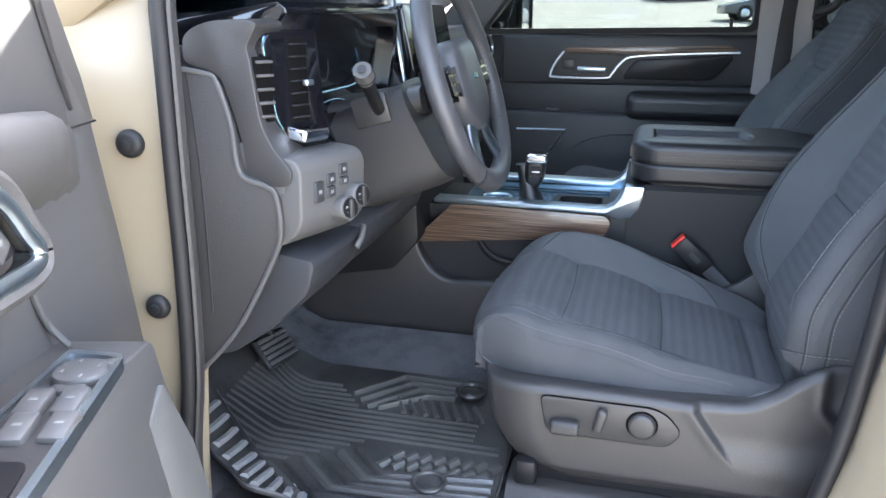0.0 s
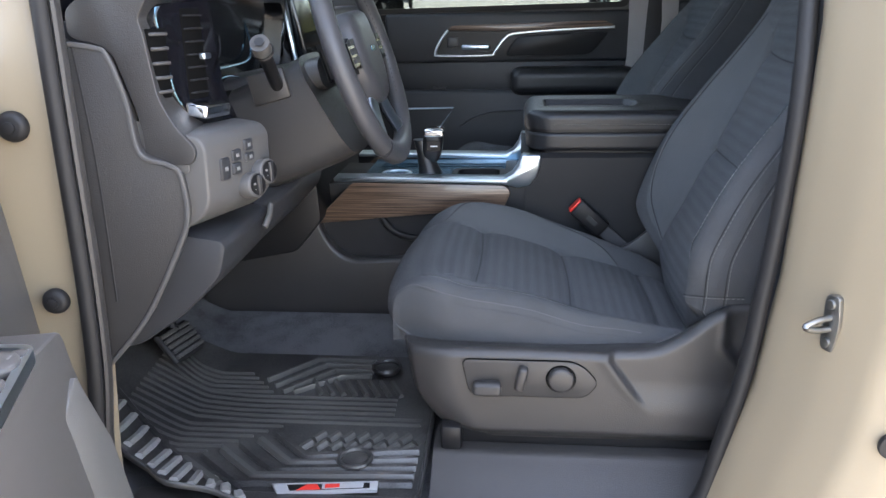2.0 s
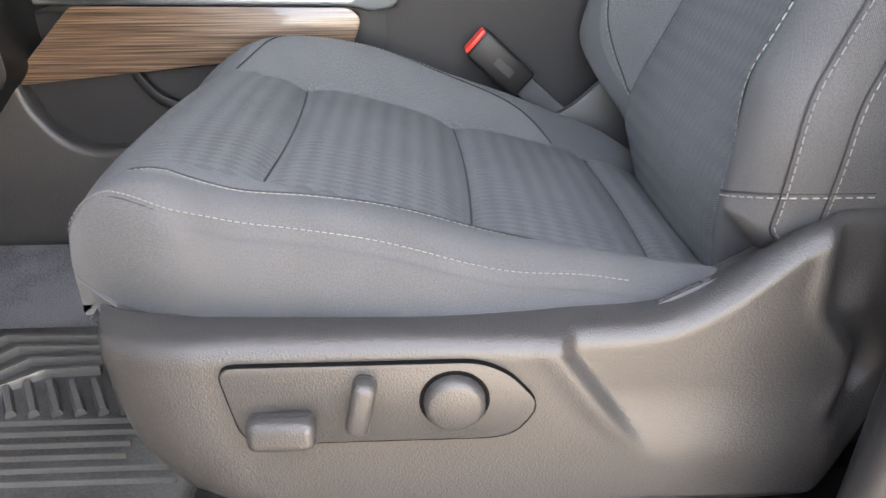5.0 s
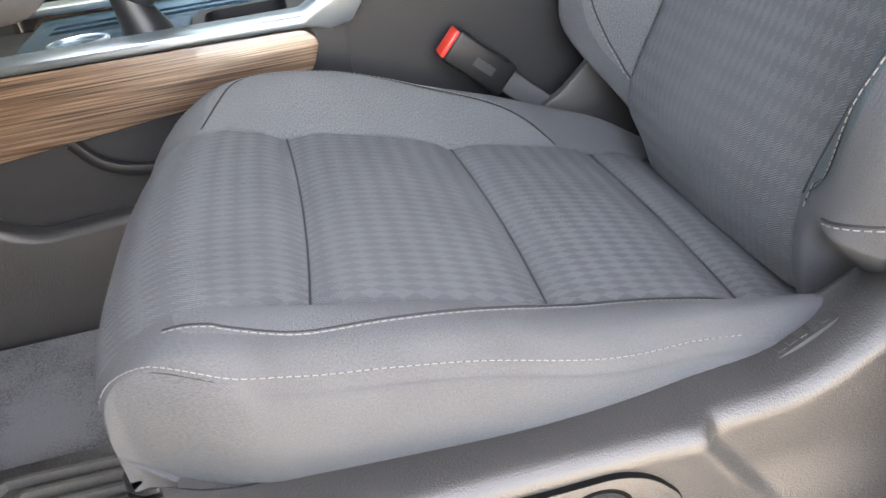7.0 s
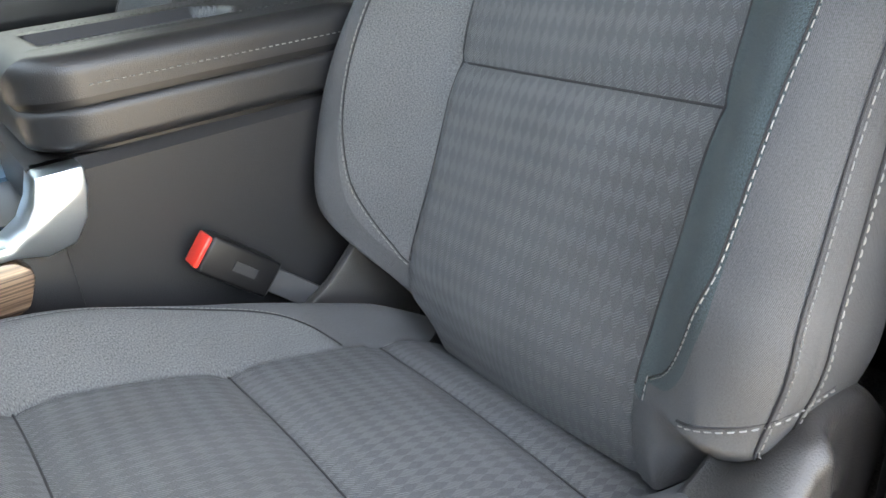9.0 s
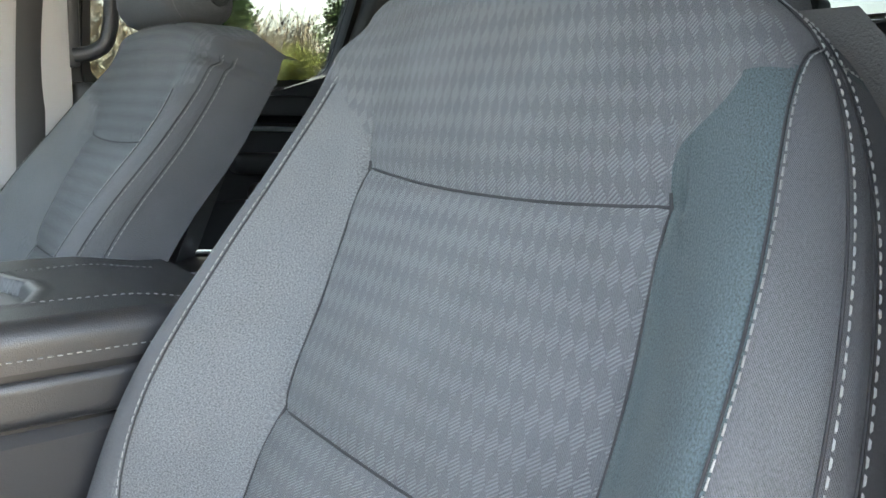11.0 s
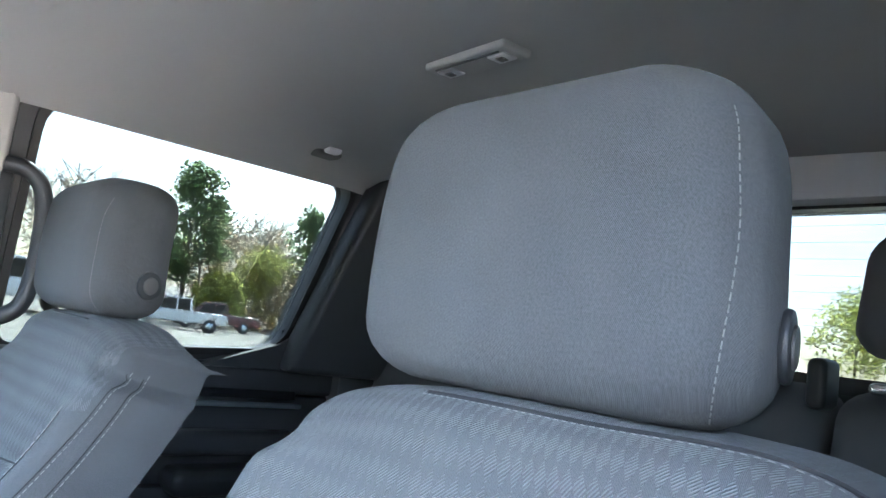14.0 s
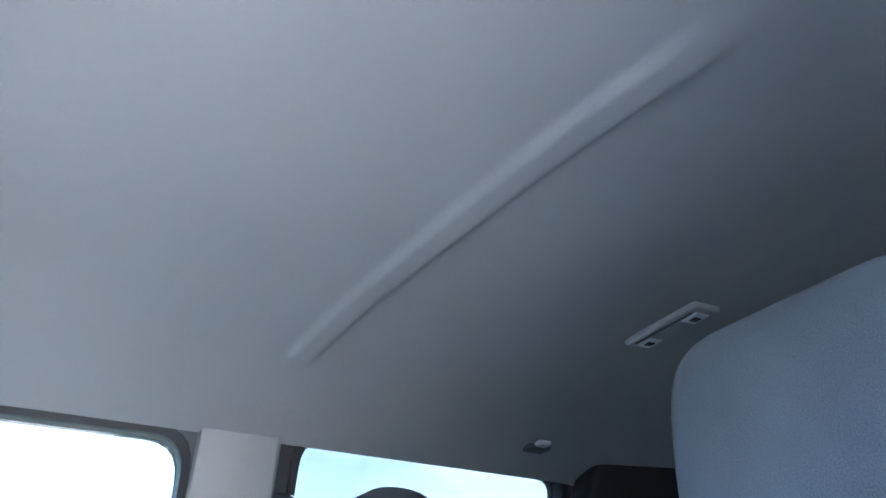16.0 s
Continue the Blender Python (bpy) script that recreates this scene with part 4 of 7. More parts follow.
    for y0 in (-0.262, 0.235):
        part("seat_rail", lay(box(0.27, 0.78, y0, y0 + 0.03, 0.772, 0.815, 0.004)), M_BLACK, seat, "black slide rail")
        wide = -0.035 if y0 < 0 else -0.02
        part("rail_riser", lay(prism(rounded([(y0 + wide - (0.085 if y0 < 0 else 0.012), 0.690), (y0 + wide - (0.060 if y0 < 0 else 0.010), 0.728), (y0 + wide, 0.764), (y0 + wide + 0.012, 0.772), (y0 + 0.055, 0.772), (y0 + 0.065, 0.690)], 0.008, 3), 0.250, 0.80, "x", 0.006, 2)), M_PLASTIC, seat, "dark plastic riser cover on the floor")
    return seat


driver_seat = front_seat("driver_seat", -0.425, 1, "dark grey cloth driver seat with hatched centre panels", -0.358)
passenger_seat = front_seat("passenger_seat", 0.418, -1, "dark grey cloth passenger seat beside the console", 0.412)


# ---- centre console ----
con = thing("centre_console", "centre console with wood side panels and chrome tray trim", "console", (0.3, 0, 0.72))
body = bmesh.new()
for x0, x1, z_top in ((-0.16, 0.385, 1.03), (0.385, 0.80, 1.131)):
    rings = []
    for i in range(13):
        x = x0 + (x1 - x0) * i / 12
        hw = 0.1385 - 0.004 * ease((x - 0.42) / 0.20)
        top = z_top if x0 > 0 else 0.985 + 0.03 * (x + 0.16) / 0.5
        rings.append([Vector((x, y, z)) for y, z in ((-hw, 0.70), (-hw, top - 0.01), (-hw + 0.01, top), (hw - 0.01, top), (hw, top - 0.01), (hw, 0.70))])
    body = merge(body, loft(rings))
part("body", body, M_CONSOLE, con, "charcoal console body")
for sg in (-1, 1):
    a, b = sorted((sg * 0.140, sg * 0.160))
    part("wood_panel", prism(rounded([(-0.074, 0.978), (0.022, 1.072), (0.350, 1.066), (0.364, 1.052), (0.350, 1.020), (0.30, 1.013)], 0.008, 3), a, b, "y", 0.004), M_WOOD, con, "open-grain dark wood side panel")
    a, b = sorted((sg * 0.112, sg * 0.1615))
    part("chrome_trim", prism([(-0.02, 1.074), (0.352, 1.0675), (0.378, 1.061), (0.402, 1.066), (0.417, 1.086), (0.424, 1.110), (0.426, 1.131), (0.386, 1.131), (0.378, 1.108), (0.366, 1.090), (0.350, 1.080), (-0.02, 1.083)], a, b, "y", 0.003), M_CHROME, con, "satin chrome edge trim")
    a, b = sorted((sg * 0.134, sg * 0.168))
    part("lower_skin", prism(rounded([(-0.34, 0.74), (0.42, 0.735), (0.42, 0.905), (0.13, 0.903), (0.016, 0.896), (-0.018, 0.912), (-0.047, 0.950), (-0.058, 0.994), (-0.34, 0.994)], [0.02, 0.02, 0.02, 0.03, 0.03, 0.02, 0.03, 0.01, 0.02]), a, b, "y", 0.016, 5), M_PLASTIC, con, "charcoal lower skin with a map pocket lip")
    a, b = sorted((sg * 0.1365, sg * 0.1390))
    part("pocket_back", prism([(-0.07, 0.99), (0.36, 0.99), (0.36, 0.88), (-0.05, 0.88)], a, b), M_CONSOLE, con)
    part("pocket_strap", sweep(smooth_line([(0.08, sg * 0.144, 0.988), (0.11, sg * 0.146, 0.955), (0.17, sg * 0.146, 0.942), (0.32, sg * 0.146, 0.942)], 6), 0.006, 0.008, 8), M_BLACK, con)
for sg in (-1, 1):
    a, b = sorted((sg * 0.1125, sg * 0.140))
    part("trim_backing", box(0.335, 0.395, a, b, 0.995, 1.066, 0.003), M_CONSOLE, con)
# open tray between the trims: rails, wells, shifter gate
def slim(bm):
    """Fits the tray between the side trims."""
    bmesh.ops.scale(bm, vec=(1, 0.71, 1), verts=bm.verts)
    return bm


part("tray_floor", slim(box(0.0, 0.40, -0.158, 0.158, 1.030, 1.036)), M_BLACK, con)
plate = bmesh.new()
for y0, y1, gaps in ((-0.158, -0.132, ()), (-0.132, -0.022, ((0.236, 0.346),)), (-0.022, 0.020, ()), (0.020, 0.044, ((0.055, 0.355),)), (0.044, 0.060, ()), (0.060, 0.082, ((0.055, 0.355),)), (0.082, 0.158, ())):
    x = 0.03
    for g0, g1 in gaps + ((0.385, 0.385),):
        plate = merge(plate, box(x, g0, y0, y1, 1.046, 1.0685))
        x = g1
part("tray_plate", slim(plate), M_SATIN, con, "blue-grey satin tray plate with cut-out wells", 0)
part("cup_liner", slim(ring_prism(rounded([(0.230, -0.138), (0.352, -0.138), (0.352, -0.016), (0.230, -0.016)], 0.030, 5), rounded([(0.244, -0.124), (0.338, -0.124), (0.338, -0.030), (0.244, -0.030)], 0.026, 5), 1.040, 1.0725, "z")), M_BLACK, con)
part("cup_insert", slim(rounded_block(0.262, 0.322, -0.110, -0.045, 1.036, 1.058, 0.008, 3)), M_PLASTIC_LT, con)
part("slot_liner", slim(box(0.056, 0.354, 0.021, 0.043, 1.036, 1.044)), M_RUBBER, con)
part("gate_plate", slim(rounded_block(0.070, 0.228, -0.140, -0.040, 1.066, 1.073, 0.003, 2)), M_SATIN, con, "satin shifter gate plate")
part("gate_ring", slim(torus((0.105, -0.095, 1.073), (0, 0, 1), 0.032, 0.003)), M_CHROME, con)
part("rear_well", slim(prism(rounded([(0.350, -0.10), (0.392, -0.10), (0.392, 0.12), (0.350, 0.12)], 0.012, 3), 1.066, 1.0705, "z")), M_BLACK, con)
part("front_bin", slim(box(-0.12, 0.03, -0.158, 0.158, 1.0, 1.06, 0.01)), M_BLACK, con)
# gear selector
sh = thing("gear_selector", "black and chrome gear selector on the console", "gear lever", (0.185, -0.072, 1.07))
part("boot", loft([[Vector((0.185 + r * math.cos(a) - 0.008 * k, -0.072 + r * math.sin(a), 1.066 + 0.028 * k)) for a in [2 * math.pi * i / 20 for i in range(20)]] for k, r in enumerate((0.030, 0.022, 0.017, 0.016))]), M_LEATHER, sh)
part("knob", rounded_block(0.163, 0.207, -0.096, -0.048, 1.098, 1.172, 0.014, 4, lambda p: Vector((0.185 + (p.x - 0.185) * (0.75 + 0.25 * ease((p.z - 1.10) / 0.03)) + 0.1 * (p.z - 1.10), -0.072 + (p.y + 0.072) * (0.7 + 0.3 * ease((p.z - 1.10) / 0.03)), p.z))), M_LEATHER, sh, "black leather knob")
part("knob_cap", rounded_block(0.171, 0.216, -0.097, -0.047, 1.157, 1.176, 0.006, 3), M_BRIGHT, sh, "bright chrome cap ring")
part("shift_pattern", box(0.178, 0.209, -0.0985, -0.0965, 1.128, 1.152, 0.0005, 1), M_PIANO, sh)
part("shift_print", box(0.186, 0.202, -0.0995, -0.0982, 1.138, 1.1405), M_WHITE, sh)
part("cap_inlay", box(0.180, 0.207, -0.087, -0.057, 1.1755, 1.1775), M_PIANO, sh)

# armrest bin
arm = thing("armrest", "black leather covered armrest lid over the console bin", "armrest", (0.55, 0, 1.138))
part("bin_rim", rounded_block(0.394, 0.795, -0.142, 0.142, 1.136, 1.1765, 0.009, 4, corner=0.060), M_LEATHER, arm, "padded lower band")
part("rim_gap", rounded_block(0.412, 0.780, -0.126, 0.126, 1.112, 1.140, 0.003, 2, corner=0.05), M_BLACK, arm)


def lid_at(u, v):
    """The lid's padded top with its tray, open below."""
    t, d1 = strip(u - 1, 0.410, 0.028, 0.010)
    x = 0.800 + t
    k = max(0.0, 0.062 - max(0.0, x - 0.390))
    half = 0.144 - 0.062 + math.sqrt(0.062 ** 2 - k * k)
    y, d2 = strip(2 * v - 1, max(half, 0.03), 0.018, 0.020)
    inside = min(x - 0.436, 0.634 - 0.4 * max(0.0, abs(y + 0.010) - 0.02) - x, y + 0.070, 0.050 - y)
    z = 1.2205 - 0.0125 * ease(inside / 0.005) - 0.012 * ease((x - 0.69) / 0.10) + 0.0015 * math.exp(-((inside + 0.008) / 0.006) ** 2)
    return Vector((x, y, z - max(d1, d2)))


part("lid", grid_mesh(lid_at, 130, 110), M_LEATHER, arm, "padded lid with a recessed tray")
part("lid_gap", rounded_block(0.396, 0.790, -0.138, 0.138, 1.172, 1.194, 0.003, 2, corner=0.056), M_BLACK, arm)
part("tray_liner", prism(rounded([(0.444, -0.062), (0.612, -0.062), (0.622, -0.03), (0.622, 0.02), (0.616, 0.042), (0.444, 0.042)], 0.008), 1.2075, 1.2092, "z"), M_PLASTIC_LT, arm, "smooth grey tray liner")
for sg in (-1, 1):
    line = [Vector((0.452 + 0.330 * i / 80, sg * 0.1443, 1.1925)) for i in range(81)]
    part("stitching", stitches(line, [Vector((0, sg, 0.3)).normalized()] * 81, 0.004, 0.003, 0.0008), M_THREAD, arm)
    line = [Vector((0.44 + 0.33 * i / 80, (-0.010 + sg * (0.070 + 0.012 * ease((i - 40) / 40))), 1.2212 - 0.012 * ease((0.44 + 0.33 * i / 80 - 0.69) / 0.10))) for i in range(81)]
    part("stitching", stitches(line, [Vector((0, 0, 1))] * 81, 0.004, 0.003, 0.0006), M_LEATHER_GREY, arm)
# rear of the console, with the chrome-edged pocket
part("rear_pocket", prism(rounded([(0.742, 0.085), (0.800, 0.200), (0.875, 0.205), (0.905, 0.17), (0.89, 0.08)], 0.02), 1.06, 1.193, "z", 0.004), M_BLACK, con)
part("pocket_rim", sweep(smooth_line([(0.745, 0.085, 1.197), (0.800, 0.198, 1.197), (0.850, 0.212, 1.198), (0.900, 0.185, 1.198), (0.895, 0.09, 1.197)], 8, True), 0.004, 0.003, 8, True), M_CHROME, con, "chrome pocket rim")

# belt buckle beside the driver's cushion
bk = thing("belt_buckle", "black seat belt buckle with red release button", "buckle", (0.56, -0.175, 0.93))
tb = Matrix.Translation((0.527, -0.172, 1.003)) @ Euler((0, radians(42), 0)).to_matrix().to_4x4()


part("housing", placed(box(-0.036, 0.044, -0.014, 0.014, -0.0195, 0.0195, 0.004, 3), tb), M_BLACK, bk)
part("release_button", placed(box(-0.0405, -0.035, -0.0125, 0.0125, -0.0165, 0.0165, 0.002), tb), M_RED, bk, "red release button")
part("stalk", placed(box(0.042, 0.12, -0.005, 0.005, -0.013, 0.013, 0.002), tb), M_CLOTH_DK, bk, "grey webbing stalk")
part("embossed_word", placed(box(-0.004, 0.022, -0.0147, -0.0138, -0.005, 0.005), tb), M_TRIM_DK, bk)

# ---- dashboard ----
dash = thing("dashboard", "dark dashboard with grey end cap, vents and black screens", "dashboard", (-0.2, 0, 0.95))
part("top_pad", prism(rounded([(-0.70, 1.30), (-0.62, 1.36), (-0.30, 1.425), (-0.17, 1.432), (-0.15, 1.40), (-0.17, 1.25), (-0.35, 1.20), (-0.70, 1.20)], 0.02, 4), -0.70, 0.78, "y", 0.008), M_TRIM_DK, dash, "dark dashboard top pad")
part("centre_band", prism(rounded([(-0.35, 1.36), (-0.105, 1.375), (-0.080, 1.33), (-0.075, 1.24), (-0.055, 1.20), (-0.085, 1.10), (-0.35, 1.05)], 0.02, 4), -0.188, 0.78, "y", 0.006), M_TRIM_DK, dash)
part("passenger_top", prism(rounded([(-0.30, 1.30), (-0.30, 1.424), (-0.12, 1.434), (-0.10, 1.40), (-0.12, 1.30)], 0.015, 3), -0.15, 0.775, "y", 0.008), M_TRIM_DK, dash)
part("cluster_apron", prism(rounded([(-0.30, 1.300), (-0.112, 1.300), (-0.100, 1.27), (-0.075, 1.16), (-0.30, 1.12)], 0.01, 3), -0.705, -0.190, "y", 0.004), M_BLACK, dash, "black apron under the instrument display")
END_UP = [(-0.182, 1.410), (-0.181, 1.442), (-0.165, 1.455), (-0.136, 1.464), (-0.085, 1.466), (-0.069, 1.460), (-0.082, 1.441), (-0.088, 1.430), (-0.084, 1.418), (-0.075, 1.334), (-0.058, 1.298), (-0.032, 1.268), (-0.040, 1.248), (-0.102, 1.248), (-0.102, 1.296), (-0.110, 1.332), (-0.127, 1.389), (-0.142, 1.399)]
part("end_shell", prism(rounded(END_UP, 0.012, 3), -0.812, -0.735, "y", 0.010, 3), M_PLASTIC, dash, "grey rounded end shell")
END_CAP = [(-0.196, 1.412), (-0.182, 1.403), (-0.142, 1.397), (-0.129, 1.387), (-0.113, 1.332), (-0.105, 1.266), (-0.069, 1.251), (-0.054, 1.237), (-0.051, 1.185), (-0.068, 1.140), (-0.127, 1.038), (-0.197, 0.959), (-0.212, 0.957)]
part("end_cap", prism(rounded(END_CAP, 0.010, 3), -0.822, -0.80, "y", 0.004, 2), M_PLASTIC, dash, "dark grey end panel")
edge_line = [Vector((x, -0.8225, z)) for x, z in END_CAP[1:-1]]
part("end_trim", sweep(smooth_line([tuple(p) for p in edge_line], 6), 0.0035, 0.003, 8, up=(0, 1, 0)), M_PLASTIC_LT, dash, "pale grey edge bead")
part("end_groove", sweep(smooth_line([(-0.172, -0.8215, 1.40), (-0.165, -0.8215, 1.25), (-0.168, -0.8215, 1.06)], 6), 0.002, 0.002, 6, up=(0, 1, 0)), M_RUBBER, dash)
# side air vent with its slats
def slanted(bm, k, y0):
    """Turns a face that looks rearwards a little outboard."""
    for v in bm.verts:
        v.co.x += k * (v.co.y - y0)
    return bm


# no hole behind the slats: a near-black block paints the duct's shade
part("vent_well", slanted(box(-0.094, -0.070, -0.806, -0.784, 1.332, 1.418, 0.002), 0.6, -0.79), M_CAVITY_SHADE, dash)
for k in range(5):
    part("vent_slat", slanted(box(-0.086, -0.066, -0.805, -0.785, 1.338 + 0.0178 * k, 1.3425 + 0.0178 * k, 0.001, 1), 0.6, -0.79), M_PLASTIC, dash)
BEZEL = [(-0.790, 1.434), (-0.780, 1.447), (-0.700, 1.452), (-0.690, 1.330), (-0.660, 1.266), (-0.712, 1.246), (-0.748, 1.290), (-0.765, 1.317), (-0.776, 1.337)]
part("vent_bezel", slanted(prism(rounded(BEZEL, 0.010, 4), -0.072, -0.055, "x", 0.002, 2), 0.42, -0.74), M_PIANO, dash, "glossy black vent bezel")
part("bezel_edge", slanted(sweep(smooth_line([(-0.0545, -0.782, 1.444), (-0.0545, -0.7885, 1.432), (-0.0545, -0.776, 1.345), (-0.0545, -0.766, 1.320)], 8), 0.0010, 0.0010, 8), 0.42, -0.74), M_SATIN, dash, "thin chrome bezel edge")
# near-black plate, painted shade of the inner vent
part("inner_vent_well", slanted(box(-0.057, -0.0535, -0.752, -0.720, 1.325, 1.442, 0.002), 0.42, -0.74), M_CAVITY_SHADE, dash)
for k in range(7):
    part("vent_slat", slanted(box(-0.056, -0.049, -0.750, -0.722, 1.332 + 0.0165 * k, 1.3345 + 0.0165 * k, 0.001, 1), 0.42, -0.74), M_BLACK, dash)
part("vent_tab", slanted(box(-0.050, -0.042, -0.735, -0.722, 1.376, 1.384, 0.002), 0.42, -0.74), M_CHROME, dash, "chrome vent tab")
part("chrome_block", slanted(box(-0.058, -0.030, -0.757, -0.712, 1.301, 1.319, 0.004, 3, Matrix.Rotation(radians(12), 4, "Y")), 0.42, -0.74), M_BRIGHT, dash, "bright chrome wedge under the vent")
part("lower_inlay", slanted(prism(rounded([(-0.728, 1.296), (-0.690, 1.294), (-0.690, 1.276), (-0.722, 1.268)], 0.004, 3), -0.056, -0.0535, "x"), 0.42, -0.74), M_SCREEN, dash)
# instrument cluster in its hood, and the tall centre screen
part("cluster_hood", prism(rounded([(-0.42, 1.44), (-0.10, 1.49), (-0.082, 1.475), (-0.100, 1.458), (-0.14, 1.27), (-0.42, 1.27)], 0.015, 4), -0.690, -0.185, "y", 0.006), M_PIANO, dash, "glossy black cluster hood")
part("cluster_rim", ring_prism(rounded([(-0.690, 1.470), (-0.200, 1.470), (-0.215, 1.275), (-0.670, 1.275)], 0.04, 6), rounded([(-0.655, 1.446), (-0.215, 1.446), (-0.23, 1.310), (-0.64, 1.310)], 0.035, 6), -0.118, -0.092, "x", lambda y, z: 0.12 * (z - 1.37)), M_PIANO, dash)
part("cluster_screen", prism(rounded([(-0.655, 1.446), (-0.215, 1.446), (-0.23, 1.310), (-0.64, 1.310)], 0.035, 6), -0.118, -0.110, "x", skew=lambda y, z: 0.12 * (z - 1.37)), M_SCREEN, dash, "dark instrument display")
part("display_frame", sweep(smooth_line([(-0.101, -0.610, 1.348), (-0.103, -0.470, 1.346), (-0.103, -0.385, 1.352), (-0.104, -0.372, 1.388), (-0.108, -0.420, 1.436), (-0.110, -0.590, 1.438)], 6), 0.0022, 0.0022, 8), M_SATIN, dash, "thin satin frame of the display")
part("display_lip", sweep(smooth_line([(-0.090, -0.600, 1.330), (-0.090, -0.520, 1.334), (-0.090, -0.450, 1.318), (-0.088, -0.43, 1.300)], 6), 0.002, 0.0015, 8), M_SATIN, dash)
part("gauge_ring", torus((-0.107, -0.535, 1.392), (1, 0, 0.1), 0.030, 0.0012), M_TRIM_DK, dash)
part("centre_screen", prism(rounded([(-0.17, 1.49), (0.17, 1.49), (0.17, 1.29), (-0.17, 1.29)], 0.012, 4), -0.085, -0.060, "x", 0.003, 2, lambda y, z: -0.2 * (z - 1.37)), M_SCREEN, dash, "tall dark centre screen")
part("screen_post", sweep(smooth_line([(-0.070, -0.186, 1.28), (-0.082, -0.186, 1.38), (-0.10, -0.180, 1.50)], 6), 0.006, 0.006, 8), M_CHROME, dash)
for k, y in enumerate((-0.11, 0.0, 0.11)):
    part("centre_vent", box(-0.075, -0.055, y - 0.05, y + 0.05, 1.235, 1.275, 0.004), M_BLACK, dash)
    for j in range(4):
        part("vent_slat", box(-0.066, -0.050, y - 0.047, y + 0.047, 1.240 + 0.009 * j, 1.243 + 0.009 * j), M_PLASTIC, dash)
part("climate_bar", box(-0.08, -0.045, -0.16, 0.16, 1.165, 1.215, 0.006), M_PIANO, dash)
for k in range(7):
    part("climate_key", box(-0.047, -0.041, -0.14 + 0.042 * k, -0.108 + 0.042 * k, 1.180, 1.198, 0.002), M_BLACK, dash)
part("passenger_trim", sweep(smooth_line([(-0.078, 0.20, 1.33), (-0.075, 0.45, 1.335), (-0.08, 0.74, 1.34), (-0.085, 0.775, 1.37), (-0.10, 0.78, 1.42)], 8), 0.004, 0.006, 8), M_CHROME, dash, "satin trim line across the passenger side")
part("glove_box", box(-0.10, -0.058, 0.22, 0.74, 1.09, 1.23, 0.015, 3), M_TRIM_DK, dash, "closed glove box door")
def turned(bm):
    """Turns the switch pod's face a little outboard."""
    for v in bm.verts:
        v.co.x += 0.33 * (v.co.y + 0.715)
    return bm


def pod_part(name, bm, *rest):
    return part(name, turned(bm), *rest)


part("lower_centre", prism(rounded([(-0.36, 0.88), (-0.10, 0.93), (-0.040, 1.00), (-0.050, 1.185), (-0.36, 1.185)], 0.012, 3), -0.215, 0.215, "y", 0.006, 2), M_BLACK, dash, "black lower centre stack")
# lower left switch panel
part("shell_foot", prism(rounded([(-0.130, 1.305), (-0.075, 1.305), (-0.052, 1.284), (-0.046, 1.236), (-0.130, 1.236)], 0.008, 3), -0.8085, -0.70, "y", 0.004), M_PLASTIC_LT, dash)
pod_part("switch_pod", prism(rounded([(-0.12, 1.290), (-0.040, 1.290), (-0.004, 1.284), (0.006, 1.270), (0.004, 1.196), (-0.006, 1.178), (-0.030, 1.160), (-0.12, 1.150)], [0.01, 0.02, 0.012, 0.01, 0.016, 0.014, 0.02, 0.01], 4), -0.806, -0.676, "y", 0.008, 3), M_PLASTIC_LT, dash, "grey switch pod")
for y, z in ((-0.7286, 1.2022), (-0.7011, 1.2158)):
    kn = pod_part("rotary_knob", disc((0.010, y, z), (1, 0, 0.1), 0.0182, 0.018, 32, 0.002), M_PLASTIC_LT, dash, "grey rotary knob")
    pod_part("knob_face", disc((0.0190, y, z + 0.001), (1, 0, 0.1), 0.0150, 0.002, 28), M_BLACK, kn)
    pod_part("knob_bar", box(0.0195, 0.0235, y - 0.0030, y + 0.0030, z - 0.013, z + 0.014, 0.001), M_PLASTIC, kn)
    pod_part("knob_mark", box(0.0196, 0.0206, y - 0.010, y - 0.006, z + 0.002, z + 0.005), M_THREAD, kn)
    pod_part("knob_mark", box(0.0196, 0.0206, y - 0.009, y - 0.005, z - 0.007, z - 0.004), M_THREAD, kn)
for y, z, h in ((-0.7733, 1.235, 0.030), (-0.7492, 1.249, 0.016), (-0.7500, 1.231, 0.016), (-0.7240, 1.259, 0.016), (-0.7226, 1.242, 0.012)):
    bt = pod_part("push_switch", box(-0.006, 0.0085, y - 0.0085, y + 0.0085, z - h / 2, z + h / 2, 0.002), M_TRIM_DK, dash)
    pod_part("switch_print", box(0.0082, 0.0092, y - 0.0026, y + 0.0026, z - 0.0024, z + 0.0024), M_THREAD, bt)
# knee panel under the column and the kick panel
KNEE = [(-0.075, 1.150), (-0.012, 1.140), (-0.026, 1.090), (-0.085, 1.032), (-0.155, 0.984), (-0.200, 0.975), (-0.200, 1.150)]
part("knee_skin", prism(rounded(KNEE, 0.015, 4), -0.800, -0.610, "y", 0.006, 2), M_TRIM_DK, dash, "charcoal lower end skin")
part("knee_panel", prism(rounded([(x - 0.006, z) for x, z in KNEE], 0.015, 4), -0.608, -0.230, "y", 0.006, 2), M_TRIM_DK, dash, "dark knee panel")
part("hood_lever", sweep([(-0.008, -0.620, 1.145), (-0.006, -0.634, 1.131), (-0.011, -0.648, 1.116)], 0.0045, 0.006, 10), M_PLASTIC_LT, dash, "grey release lever")
